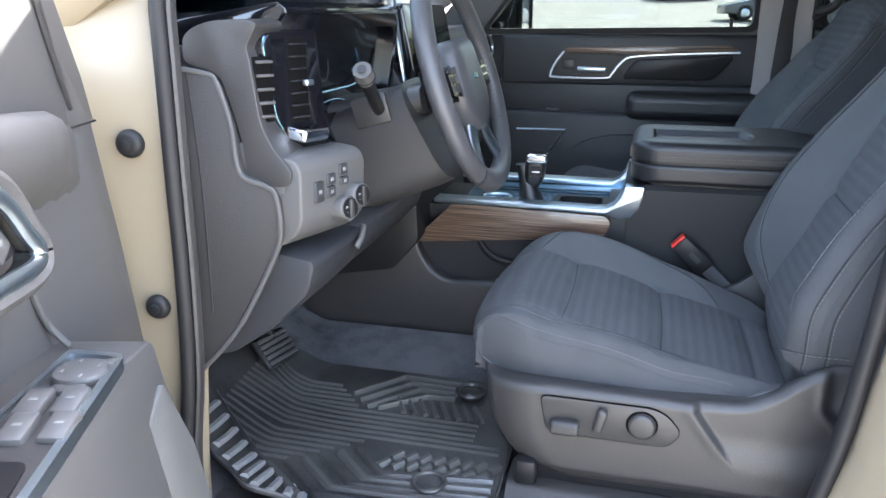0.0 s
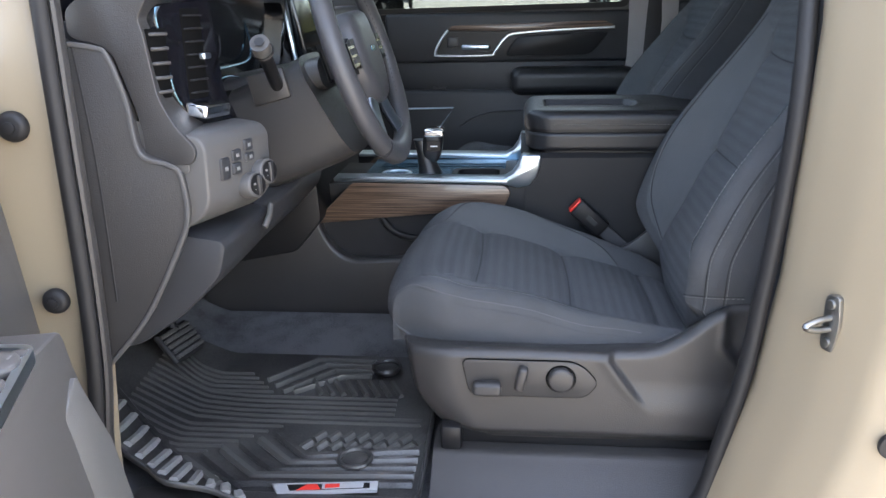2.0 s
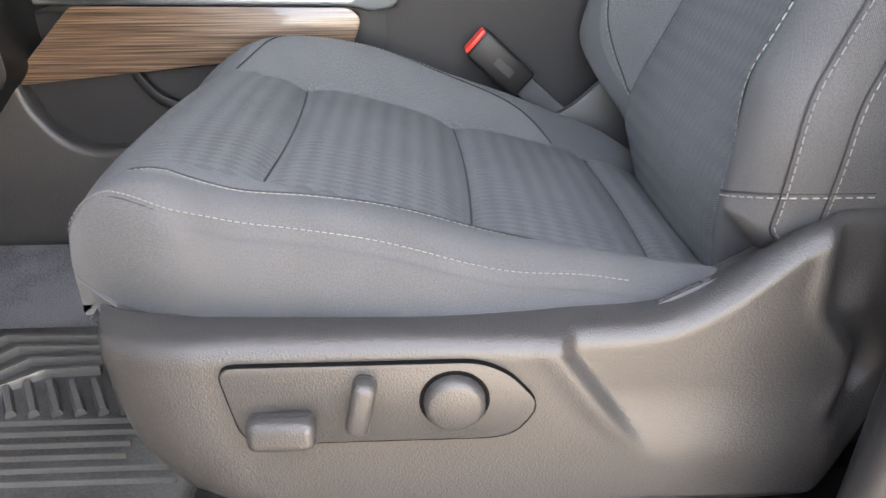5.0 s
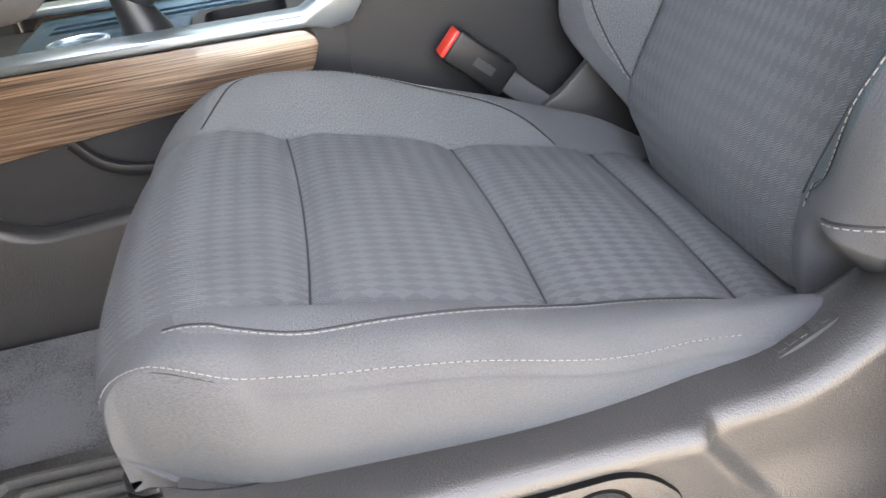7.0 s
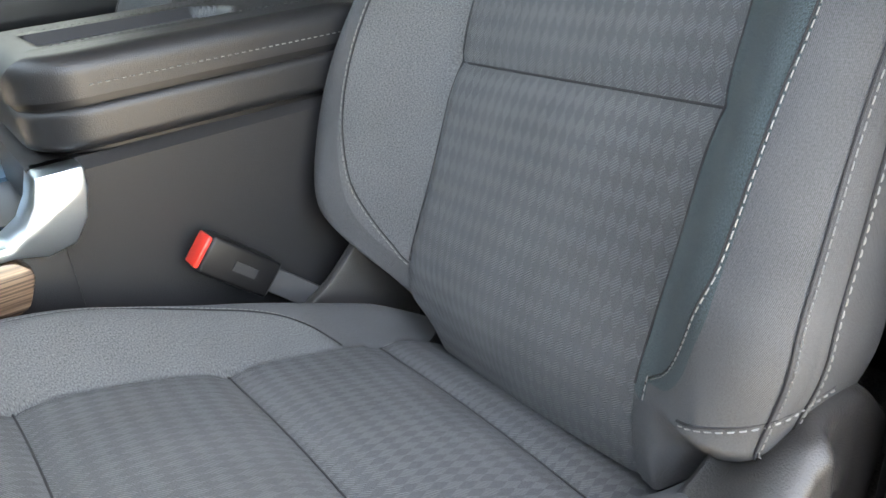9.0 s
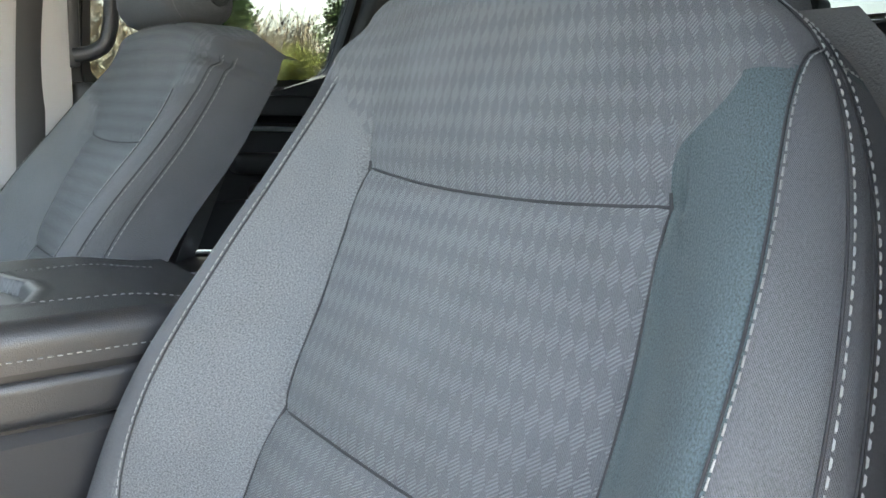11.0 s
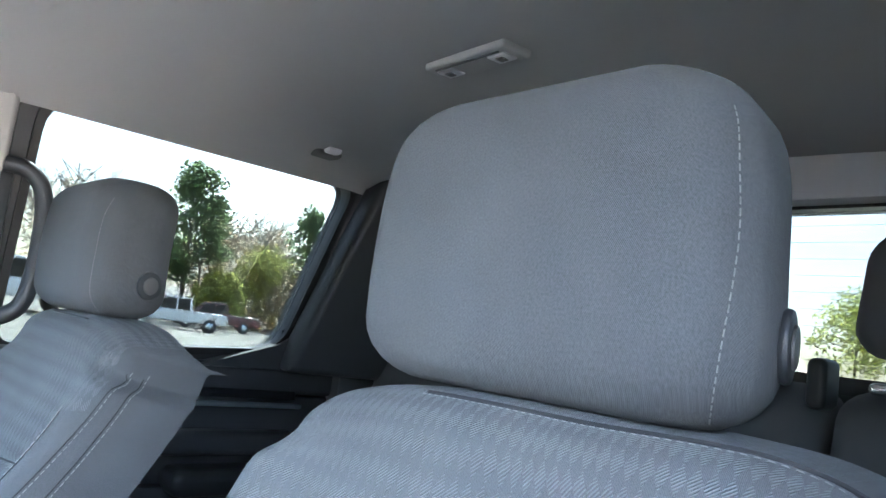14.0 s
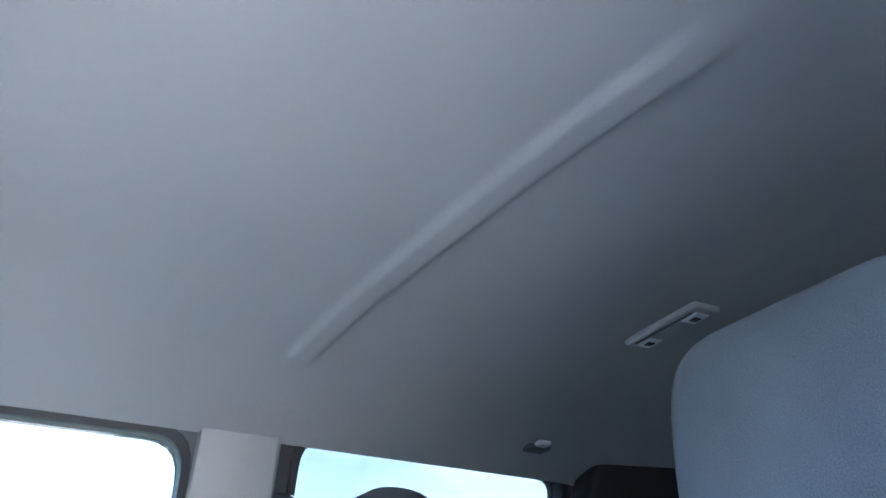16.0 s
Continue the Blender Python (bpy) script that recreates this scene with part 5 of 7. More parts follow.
part("brake_lever", sweep([(-0.152, -0.500, 1.000), (-0.149, -0.535, 0.993), (-0.150, -0.568, 0.986)], 0.004, 0.006, 10), M_PLASTIC_LT, dash, "grey release lever")
part("lever_tip", disc((-0.1485, -0.570, 0.985), (0, -1, -0.2), 0.005, 0.006, 16, 0.001), M_WHITE, dash)
# start button on its gloss panel beside the column
part("start_panel", box(-0.075, -0.008, -0.258, -0.165, 1.152, 1.214, 0.006, 3), M_PIANO, dash, "gloss black panel")
part("start_ring", torus((-0.007, -0.222, 1.191), (1, 0, 0.1), 0.0165, 0.0032, 32, 8), M_BRIGHT, dash, "chrome button ring")
part("start_button", disc((-0.007, -0.222, 1.191), (1, 0, 0.1), 0.0145, 0.006, 28, 0.002), M_TRIM_GREY, dash, "round start button")
part("side_kick", prism([(-0.62, 0.74), (-0.29, 0.74), (-0.29, 0.985), (-0.62, 1.2)], -0.815, -0.79, "y", 0.004), M_PLASTIC, dash)

# steering column, wheel, stalk
A_W = radians(18)
WN, WD, WC = Vector((math.cos(A_W), 0, math.sin(A_W))), Vector((math.sin(A_W), 0, -math.cos(A_W))), Vector((0.112, -0.42, 1.364))
col = thing("steering_column", "grey steering column cover with a lever", "steering column", (0.0, -0.42, 1.15))
part("shroud", sweep([(-0.17, -0.42, 1.188), (-0.08, -0.42, 1.222), (0.0, -0.42, 1.252), (0.044, -0.42, 1.270), (0.062, -0.42, 1.280)], 0.107, 0.094, 28, power=3.8), M_PLASTIC, col, "dark column shroud")
part("shroud_top", sweep([(-0.12, -0.42, 1.30), (0.02, -0.42, 1.325), (0.052, -0.42, 1.332)], 0.075, 0.028, 20, power=3), M_PLASTIC, col)
part("stalk_plate", box(-0.056, 0.008, -0.532, -0.520, 1.292, 1.342, 0.005, 2, Matrix.Rotation(radians(-14), 4, "Y")), M_PLASTIC, col)
lev = part("lever", sweep([(-0.010, -0.525, 1.318), (-0.004, -0.565, 1.340), (0.000, -0.600, 1.366), (0.002, -0.618, 1.380)], 0.0105, 0.0105, 14), M_BLACK, col, "black lever with a ribbed end")
part("lever_end", sweep([(0.001, -0.612, 1.375), (0.003, -0.634, 1.391)], 0.0145, 0.0145, 18), M_PLASTIC_LT, lev)
part("lever_ring", torus((0.0015, -0.617, 1.379), (0.002, -0.022, 0.016), 0.0148, 0.0018, 24, 6), M_BLACK, lev)
part("lever_face", disc((0.0036, -0.6365, 1.3925), (0.002, -0.022, 0.016), 0.007, 0.002), M_TRIM_DK, lev)
part("start_ring", torus((-0.045, -0.275, 1.205), (1, 0, 0.1), 0.016, 0.003), M_BRIGHT, dash, "chrome ring of the start button")
part("start_button", disc((-0.047, -0.275, 1.205), (1, 0, 0.1), 0.014, 0.008), M_PIANO, dash, "dark start button")

wh = thing("steering_wheel", "grey leather steering wheel with satin spokes", "steering wheel", tuple(WC))
R_W = 0.187
rim = []
for i in range(72):
    a = 2 * math.pi * i / 72
    rr = R_W * (1 - 0.035 * max(0, -math.cos(a) * -1) ** 6)
    rim.append(WC + (WD * math.cos(a) + Vector((0, 1, 0)) * math.sin(a)) * rr)
part("rim", sweep(rim, 0.0205, 0.0165, 16, True, up=WN), M_LEATHER_GREY, wh, "grey leather rim", 60)
for s in (-1, 1):
    seam = [WC + (WD * math.cos(a) + Vector((0, 1, 0)) * math.sin(a)) * R_W for a in [s * (0.62 + 0.012 * k) for k in range(3)]]
    part("rim_seam", sweep(seam, 0.0208, 0.0168, 16, False, up=WN), M_CORD, wh)
    pts = [WC + (WD * math.cos(a) + Vector((0, 1, 0)) * math.sin(a)) * (R_W - 0.0200) + WN * 0.004 for a in [s * (1.0 + 1.5 * k / 60) for k in range(61)]]
    part("stitching", stitches(pts, [WN] * 61, 0.005, 0.004, 0.001), M_CORD, wh)


def wheel_xy(d, y, n=0.0):
    return WC + WD * d + Vector((0, y, 0)) + WN * n


hub_poly = rounded([(-0.066, -0.070), (-0.070, 0.070), (0.030, 0.088), (0.090, 0.046), (0.090, -0.046), (0.030, -0.088)], 0.03, 6)
part("airbag_cover", loft([[wheel_xy(a * k, b * k, h) for a, b in hub_poly] for k, h in ((0.96, -0.045), (1.02, -0.015), (1.0, 0.006), (0.90, 0.014), (0.55, 0.018))]), M_LEATHER_GREY, wh, "grey padded airbag cover", 60)
part("badge", loft([[wheel_xy(a, b, h) for a, b in rounded([(-0.005, -0.015), (-0.005, 0.015), (0.005, 0.015), (0.005, -0.015)], 0.003, 3)] for h in (0.016, 0.0195)]), M_SATIN, wh, "small satin badge bar")
for s in (-1, 1):
    part("spoke", loft([[wheel_xy(d0, s * y, h), wheel_xy(d1, s * y, h), wheel_xy(d1, s * y, h - 0.022), wheel_xy(d0, s * y, h - 0.022)] for y, d0, d1, h in ((0.06, -0.030, 0.034, 0.000), (0.11, -0.022, 0.030, -0.001), (0.172, -0.020, 0.022, 0.002))]), M_BLACK, wh)
    pad = part("switch_pad", loft([[wheel_xy(d0, s * y, 0.003), wheel_xy(d1, s * y, 0.003), wheel_xy(d1, s * y, 0.009), wheel_xy(d0, s * y, 0.009)] for y, d0, d1 in ((0.082, -0.024, 0.026), (0.138, -0.018, 0.022))]), M_PIANO, wh, "gloss black switch pad")
    for k in range(3):
        d0 = -0.018 + 0.014 * k
        part("key", loft([[wheel_xy(d0 + a, s * (0.110 + b), h) for a, b in ((-0.005, -0.014), (0.005, -0.014), (0.005, 0.014), (-0.005, 0.014))] for h in (0.008, 0.0115)]), M_TRIM_DK, pad)
    part("lower_spoke", sweep(smooth_line([wheel_xy(0.060, s * 0.030, -0.004), wheel_xy(0.105, s * 0.052, -0.006), wheel_xy(0.160, s * 0.085, 0.0)], 6), 0.020, 0.008, 12, up=WN), M_CHROME, wh, "satin chrome lower spoke")
    part("paddle", sweep([wheel_xy(-0.030, s * 0.105, -0.040), wheel_xy(0.030, s * 0.110, -0.040)], 0.020, 0.004, 10, up=WN), M_BLACK, wh)
    part("rear_key", loft([[wheel_xy(d0, s * 0.128 + dy, h) for dy, h in ((-0.012, -0.022), (0.012, -0.022), (0.010, -0.034), (-0.010, -0.034))] for d0 in (-0.024, 0.024)]), M_BLACK, wh)


# ---- footwell ----
def flap(x, y):
    """Distance past the fold of the mat's raised outer flap."""
    return -0.531 * (x + 0.243) - 0.848 * (y + 0.658)


def mat_height(x, y):
    z = 0.733 + 0.10 * max(0.0, y + 0.70)
    z += 0.75 * max(0.0, -0.19 - x) ** 1.25
    z += 0.45 * max(0.0, flap(x, y)) * ease((0.10 - x) / 0.15)
    return z


def mat_edge(x):
    return max(-0.658 - (0.085 + 0.531 * (x + 0.243)) / 0.848, -0.822 + 0.02 * ease((x - 0.05) / 0.15)) + 0.006 * math.sin(60 * x)


mat = thing("floor_mat", "ribbed black rubber floor mat in the driver footwell", "floor mat", (-0.05, -0.55, 0.73))
MX0, MX1, MY0, MY1 = -0.43, 0.235, -0.805, -0.378
part("sheet", grid_mesh(lambda u, v: (lambda x: (lambda y: Vector((x, y, mat_height(x, y))))(mat_edge(x) + v * (MY1 - mat_edge(x))))(MX0 + u * (MX1 - MX0)), 80, 60), M_MAT, mat)


def ribs(lines, w=0.0035, h=0.005):
    out = bmesh.new()
    for ln in lines:
        pts = [Vector((x, y, mat_height(x, y) + 0.0015)) for x, y in ln]
        out = merge(out, sweep(pts, w, h, 6))
    return out


def seg(a, b, n=14):
    return [(a[0] + (b[0] - a[0]) * i / n, a[1] + (b[1] - a[1]) * i / n) for i in range(n + 1)]


for k in range(17):
    toe = -0.425 - 0.0160 * k
    mid = toe - 0.030 * (1 - k / 20)
    if mid > -0.522:
        x_end = -0.140 - 0.96 * (mid + 0.443)
    elif mid > -0.605:
        x_end = 0.165 if mid > -0.575 else 0.216
    else:
        x_end = -0.148 + 1.5 * (mid + 0.697)
    line = [(-0.300 + (x_end + 0.300) * i / 24, toe + (mid - toe) * ease(i / 11)) for i in range(25)]
    kept = [p for p in line if flap(*p) < -0.004]
    if len(kept) > 2:
        part("rib", ribs([kept], 0.0015, 0.0042), M_MAT_WORN_SHEEN, mat)
for k in range(4):
    o = 0.0205 * k
    part("chevron", ribs([seg((-0.094 + o, -0.478 - 0.018 * min(k, 2)), (-0.012 + o, -0.401 - 0.019 * k), 8) + seg((-0.012 + o, -0.401 - 0.019 * k), (0.104, -0.406 - 0.0165 * k), 8)[1:]], 0.0045, 0.0085), M_MAT_WORN_SHEEN, mat)
for k in range(8):
    x = 0.020 + 0.0215 * k
    part("cleat", ribs([seg((x, -0.517), (x - 0.024, -0.474), 4)], 0.0052, 0.008), M_MAT_WORN_SHEEN, mat)
for k in range(6):
    a, b = (-0.024 - 0.0275 * k, -0.639 - 0.0145 * k), (0.039 - 0.0225 * k, -0.693 - 0.0185 * k)
    c = (0.222, -0.668 - 0.0215 * k)
    part("chevron", ribs([seg(a, b, 8) + (seg(b, c, 14)[1:] if c[1] > -0.772 else [])], 0.0082, 0.0085), M_MAT_WORN_SHEEN if k % 2 else M_MAT, mat)
for k in range(8):
    x = 0.018 + 0.0245 * k
    part("cleat", ribs([seg((x + 0.006, -0.672), (x + 0.020, -0.655), 3)], 0.0075, 0.0085), M_MAT_WORN_SHEEN, mat)
    part("cleat", ribs([seg((x + 0.023, -0.649), (x + 0.037, -0.630), 3)], 0.0075, 0.0085), M_MAT_WORN_SHEEN, mat)
# flap cleats, pale to paint in the sky reflected on them
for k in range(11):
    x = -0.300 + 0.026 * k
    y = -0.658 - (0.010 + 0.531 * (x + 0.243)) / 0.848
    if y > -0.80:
        part("cleat", ribs([seg((x, y), (x + 0.012, max(y - 0.080, mat_edge(x + 0.012) + 0.010)), 5)], 0.0085, 0.006), M_MAT_GLARE, mat)
for x, y in ((0.122, -0.704), (0.130, -0.435)):
    z = mat_height(x, y)
    part("fastener", disc((x, y, z + 0.006), (0, 0.1, 1), 0.022, 0.014, 28, 0.003), M_MAT, mat, "round mat fastener")
    part("fastener_ring", torus((x, y, z + 0.012), (0, 0, 1), 0.026, 0.004), M_MAT, mat)
rimline = [(x, mat_edge(x)) for x in [MX0 + 0.66 * k / 40 for k in range(41)]] + [(MX1, mat_edge(MX1) + 0.02), (MX1, -0.6), (MX1, MY1)]
part("edge_bead", sweep([(x, y, mat_height(x, y) + 0.002) for x, y in rimline], 0.004, 0.005, 8), M_MAT, mat)
part("fold", ribs([[(x, -0.658 - 0.531 * (x + 0.243) / 0.848) for x in [-0.32 + 0.28 * k / 20 for k in range(21)]]], 0.006, 0.006), M_MAT, mat)
def badge(poly, h0, h1):
    return prism(poly, h0, h1, "z", skew=lambda x, y: mat_height(x, y))


SILVER = surface("silver_plate", (0.55, 0.56, 0.57), 0.3, 0.05, 40, 0.0, metal=0.4)
part("badge_plate", badge([(0.022, -0.800), (0.172, -0.782), (0.170, -0.760), (0.008, -0.778)], 0.006, 0.011), SILVER, mat, "silver badge plate with red marks")
part("badge_field", badge([(0.040, -0.794), (0.160, -0.779), (0.158, -0.766), (0.032, -0.780)], 0.011, 0.0118), M_BLACK, mat)
part("badge_slash", badge([(0.050, -0.793), (0.086, -0.788), (0.078, -0.776), (0.064, -0.777)], 0.0118, 0.0126), M_RED, mat)
part("badge_bar", badge([(0.088, -0.787), (0.150, -0.779), (0.149, -0.768), (0.086, -0.775)], 0.0118, 0.0124), SILVER, mat)
part("badge_mark", badge([(0.092, -0.785), (0.114, -0.782), (0.113, -0.773), (0.091, -0.776)], 0.0124, 0.0130), M_RED, mat)

tc = structure("tunnel_carpet", grid_mesh(lambda u, v: Vector((-0.62 + u * 0.92, -0.42 + v * 0.235, 0.740 + 0.036 * v ** 1.3 + 0.62 * max(0, -0.20 - 0.08 * v - (-0.62 + u * 0.92)) ** 1.1)), 40, 12), M_CARPET, "grey tufted carpet on the tunnel side", "floor")

ped = thing("brake_pedal", "black ribbed rubber brake pedal on its arm", "pedal", (-0.27, -0.46, 0.81))
tp = Matrix.Translation((-0.264, -0.468, 0.831)) @ Euler((radians(-8), radians(50), radians(-12))).to_matrix().to_4x4()
part("pad", placed(box(-0.034, 0.034, -0.052, 0.052, -0.007, 0.006, 0.006, 3), tp), M_RUBBER, ped)
for k in range(5):
    part("tread", placed(box(-0.027 + 0.0118 * k, -0.020 + 0.0118 * k, -0.047, 0.047, 0.005, 0.011, 0.0015), tp), M_PLASTIC_LT, ped)
part("arm", sweep([(-0.274, -0.458, 0.836), (-0.33, -0.440, 0.94), (-0.42, -0.430, 1.12)], 0.010, 0.014, 10), M_BLACK, ped)
acc = thing("accelerator_pedal", "narrow black accelerator pedal", "pedal", (-0.33, -0.33, 0.80))
part("pad", placed(box(-0.06, 0.06, -0.022, 0.022, -0.006, 0.006, 0.004, 3), Matrix.Translation((-0.335, -0.325, 0.845)) @ Euler((0, radians(-60), 0)).to_matrix().to_4x4()), M_RUBBER, acc)
part("arm", sweep([(-0.345, -0.325, 0.87), (-0.40, -0.325, 1.0)], 0.008, 0.010, 8), M_BLACK, acc)


# ---- driver's door opening ----
def post(rows, levels, leaning=0.27):
    return loft([[Vector((x + dx, y + leaning * max(0, z - 1.41), z)) for x, y in rows] for z, dx in levels])


A_POST = rounded([(-0.192, -0.790), (-0.196, -0.838), (-0.232, -0.846), (-0.300, -0.860), (-0.345, -0.900), (-0.400, -0.955), (-0.62, -0.985), (-0.62, -0.79)], 0.018, 4)
structure("hinge_pillar", post(A_POST, ((0.58, -0.03), (0.80, -0.02), (0.95, -0.006), (1.10, 0.0), (1.30, 0.0), (1.42, -0.006), (1.50, -0.030)), 0.3), M_PAINT, "desert tan painted hinge pillar with rubber plugs", "pillar")
B_POST = rounded([(0.735, -0.760), (0.714, -0.772), (0.708, -0.800), (0.716, -0.830), (0.742, -0.890), (0.776, -0.942), (0.815, -0.960), (0.860, -0.962), (0.866, -0.925), (0.87, -0.76)], 0.012, 4)
structure("centre_pillar", post(B_POST, ((0.56, -0.095), (0.74, -0.072), (0.80, -0.055), (0.88, -0.032), (0.955, -0.012), (1.10, 0.006), (1.30, 0.014), (1.41, 0.018), (1.84, 0.032))), M_PAINT, "desert tan painted centre pillar with the door striker", "pillar")
structure("centre_pillar_trim", post(rounded([(0.728, -0.700), (0.720, -0.770), (0.88, -0.770), (0.88, -0.715)], 0.02), ((0.60, -0.03), (1.0, 0.0), (1.41, 0.008), (1.83, 0.020))), M_TRIM_DK, "dark inner trim of the driver side centre pillar", "pillar")
structure("sill", merge(box(-0.45, 1.6, -0.95, -0.80, 0.52, 0.722, 0.012)), M_PAINT, "tan painted door sill", "sill")
structure("kick_trim", prism(rounded([(-0.46, 0.62), (-0.262, 0.62), (-0.266, 0.80), (-0.270, 0.94), (-0.280, 0.985), (-0.46, 0.985)], 0.01), -0.838, -0.792, "y", 0.006, 2), M_PLASTIC, "dark plastic kick trim beside the footwell", "trim")
structure("sill_plate", box(-0.20, 0.66, -0.862, -0.79, 0.716, 0.742, 0.008), M_PLASTIC, "dark plastic sill plate along the door opening", "sill")
# rubber door seal round the opening
seal_path = smooth_line([(-0.172, -0.842, 1.62), (-0.186, -0.846, 1.50), (-0.188, -0.847, 1.42), (-0.190, -0.848, 1.28), (-0.193, -0.848, 1.10), (-0.201, -0.848, 0.96), (-0.216, -0.850, 0.84), (-0.212, -0.852, 0.77), (-0.165, -0.850, 0.742), (0.10, -0.840, 0.738), (0.50, -0.815, 0.738), (0.600, -0.802, 0.740), (0.640, -0.796, 0.762), (0.663, -0.792, 0.850), (0.684, -0.790, 0.955), (0.697, -0.786, 1.065), (0.708, -0.786, 1.20), (0.714, -0.784, 1.33), (0.718, -0.760, 1.45), (0.722, -0.716, 1.62), (0.726, -0.676, 1.78)], 8)
structure("door_seal", sweep(seal_path, 0.011, 0.013, 12, up=(0, 1, 0)), M_RUBBER, "black rubber seal round the door opening", "seal")
structure("door_seal_lip", sweep([p + Vector((0.0145, 0.006, 0)) for p in seal_path[:58]], 0.0050, 0.009, 8, up=(0, 1, 0)), M_PLASTIC, "grey inner lip of the door seal", "seal")
for (x, z), r in (((-0.246, 1.306), 0.0215), ((-0.233, 1.073), 0.0195)):
    pl = thing("rubber_plug", "round grey rubber plug in the hinge pillar", "plug", (x, -0.852, z), "pillar plugs")
    part("dome", disc((x, -0.858, z), (0.15, -1, 0), r, 0.014, 32, 0.005, r * 0.75), M_RUBBER, pl)
    part("nipple", disc((x + 0.001, -0.866, z), (0.15, -1, 0), r * 0.35, 0.004, 20, 0.001), M_RUBBER, pl)
stk = thing("door_striker", "bright steel door striker screwed to the pillar", "striker", (0.755, -0.885, 1.080))
ST = Matrix.Translation((0.7440, -0.890, 1.078)) @ Matrix.Rotation(radians(-60), 4, "Z")
part("plate", placed(prism(rounded([(-0.010, -0.034), (0.008, -0.036), (0.013, 0.0), (0.008, 0.036), (-0.010, 0.034)], 0.007), -0.003, 0.010, "y", 0.002, 2), ST), M_STEEL, stk, "zinc plate with two screws")
part("loop", placed(sweep(smooth_line([(0.0, 0.0, 0.007), (-0.003, -0.020, 0.006), (-0.005, -0.036, 0.0), (-0.003, -0.020, -0.006), (0.0, 0.0, -0.007)], 6), 0.0040, 0.0040, 10), ST), M_STEEL, stk, "bright striker loop")
for z in (-0.024, 0.024):
    part("screw", placed(disc((-0.001, -0.004, z), (0, -1, 0), 0.006, 0.005, 16, 0.001), ST), M_STEEL, stk)
structure("pillar_plug", disc((0.800, -0.960, 0.960), (0, -1, 0), 0.016, 0.008, 28, 0.002), M_RUBBER, "black rubber plug low on the centre pillar", "plug")

# ---- the open driver's door ----
TH = radians(75)
DO, DU, DN = Vector((-0.225, -1.0, 0)), Vector((math.cos(TH), -math.sin(TH), 0)), Vector((math.sin(TH), math.cos(TH), 0))
DM = Matrix((DU.to_4d(), DN.to_4d(), (0, 0, 1, 0), (0, 0, 0, 1))).transposed()
DM.col[0][3] = DM.col[1][3] = DM.col[2][3] = 0
DM.translation = DO


def on_door(bm):
    bmesh.ops.transform(bm, matrix=DM, verts=bm.verts)
    return bm


door = thing("driver_door", "wide open driver door with grey trim and window switches", "door", tuple(DO + DU * 0.4 + Vector((0, 0, 0.6))))
edge = [(0.010, 1.470), (-0.030, 1.410), (-0.072, 1.347), (-0.112, 1.180), (-0.146, 1.007), (-0.185, 0.83), (-0.200, 0.62)]
part("outer_skin", on_door(prism([(-0.10, 1.42), (-0.19, 1.0), (-0.22, 0.58), (1.0, 0.58), (1.0, 1.40)], -0.12, -0.045, "y", 0.012)), M_PAINT, door, "tan painted outer skin")
part("trim_panel", on_door(prism(edge + [(0.98, 0.62), (0.98, 1.36), (0.10, 1.352), (-0.012, 1.346)], -0.045, 0.004, "y", 0.006)), M_PLASTIC_LT, door, "grey grained trim panel")
part("upper_roll", on_door(loft([[Vector((u, -0.02, zt)), Vector((u, w0 * 0.55, zt + 0.002)), Vector((u, w0 * 0.9, zt - 0.006)), Vector((u, w0, zt - 0.022)), Vector((u, w0 * 0.9, zt - 0.060)), Vector((u, -0.02, zt - 0.13))] for u, w0, zt in ((-0.014, 0.008, 1.3465), (0.01, 0.014, 1.352), (0.04, 0.028, 1.366), (0.075, 0.044, 1.3755), (0.12, 0.052, 1.379), (0.5, 0.056, 1.388), (0.98, 0.056, 1.392))])), M_PLASTIC_LT, door, "grey soft ledge under the window", 50)
part("sail_panel", on_door(prism([(-0.080, 1.3475), (-0.064, 1.40), (-0.030, 1.475), (0.06, 1.66), (0.20, 1.66), (0.17, 1.3475)], -0.03, 0.003, "y", 0.003)), M_PLASTIC_LT, door, "grey mirror sail panel")
part("sail_rib", on_door(prism([(-0.024, 1.366), (0.004, 1.450), (0.05, 1.60), (0.062, 1.60), (0.016, 1.450), (-0.016, 1.366)], 0.003, 0.008, "y", 0.002)), M_PLASTIC, door)
part("panel_joint", on_door(box(-0.080, -0.012, 0.003, 0.0052, 1.345, 1.3475)), M_RUBBER, door)
wf = part("window_frame", on_door(ring_prism([(0.10, 1.39), (0.98, 1.39), (0.94, 1.84), (0.30, 1.84)], [(0.165, 1.40), (0.945, 1.40), (0.905, 1.80), (0.335, 1.80)], -0.05, -0.01, "y", lambda x, z: -0.2 * max(0, z - 1.4))), M_TRIM_DK, door)
gp = part("pane", on_door(prism([(0.11, 1.395), (0.975, 1.395), (0.93, 1.83), (0.31, 1.83)], -0.034, -0.030, "y", skew=lambda x, z: -0.2 * max(0, z - 1.4))), M_GLASS, door)
BULGE = [(0.072, 1.120), (0.16, 1.127), (0.98, 1.135), (0.98, 0.62), (-0.085, 0.62), (-0.040, 0.80), (0.010, 0.96), (0.056, 1.070)]


def out_at(u, z):
    return 0.105 * max(0.0, min(1.0, u - 0.15)) + 0.012 * ease((1.06 - z) / 0.2)


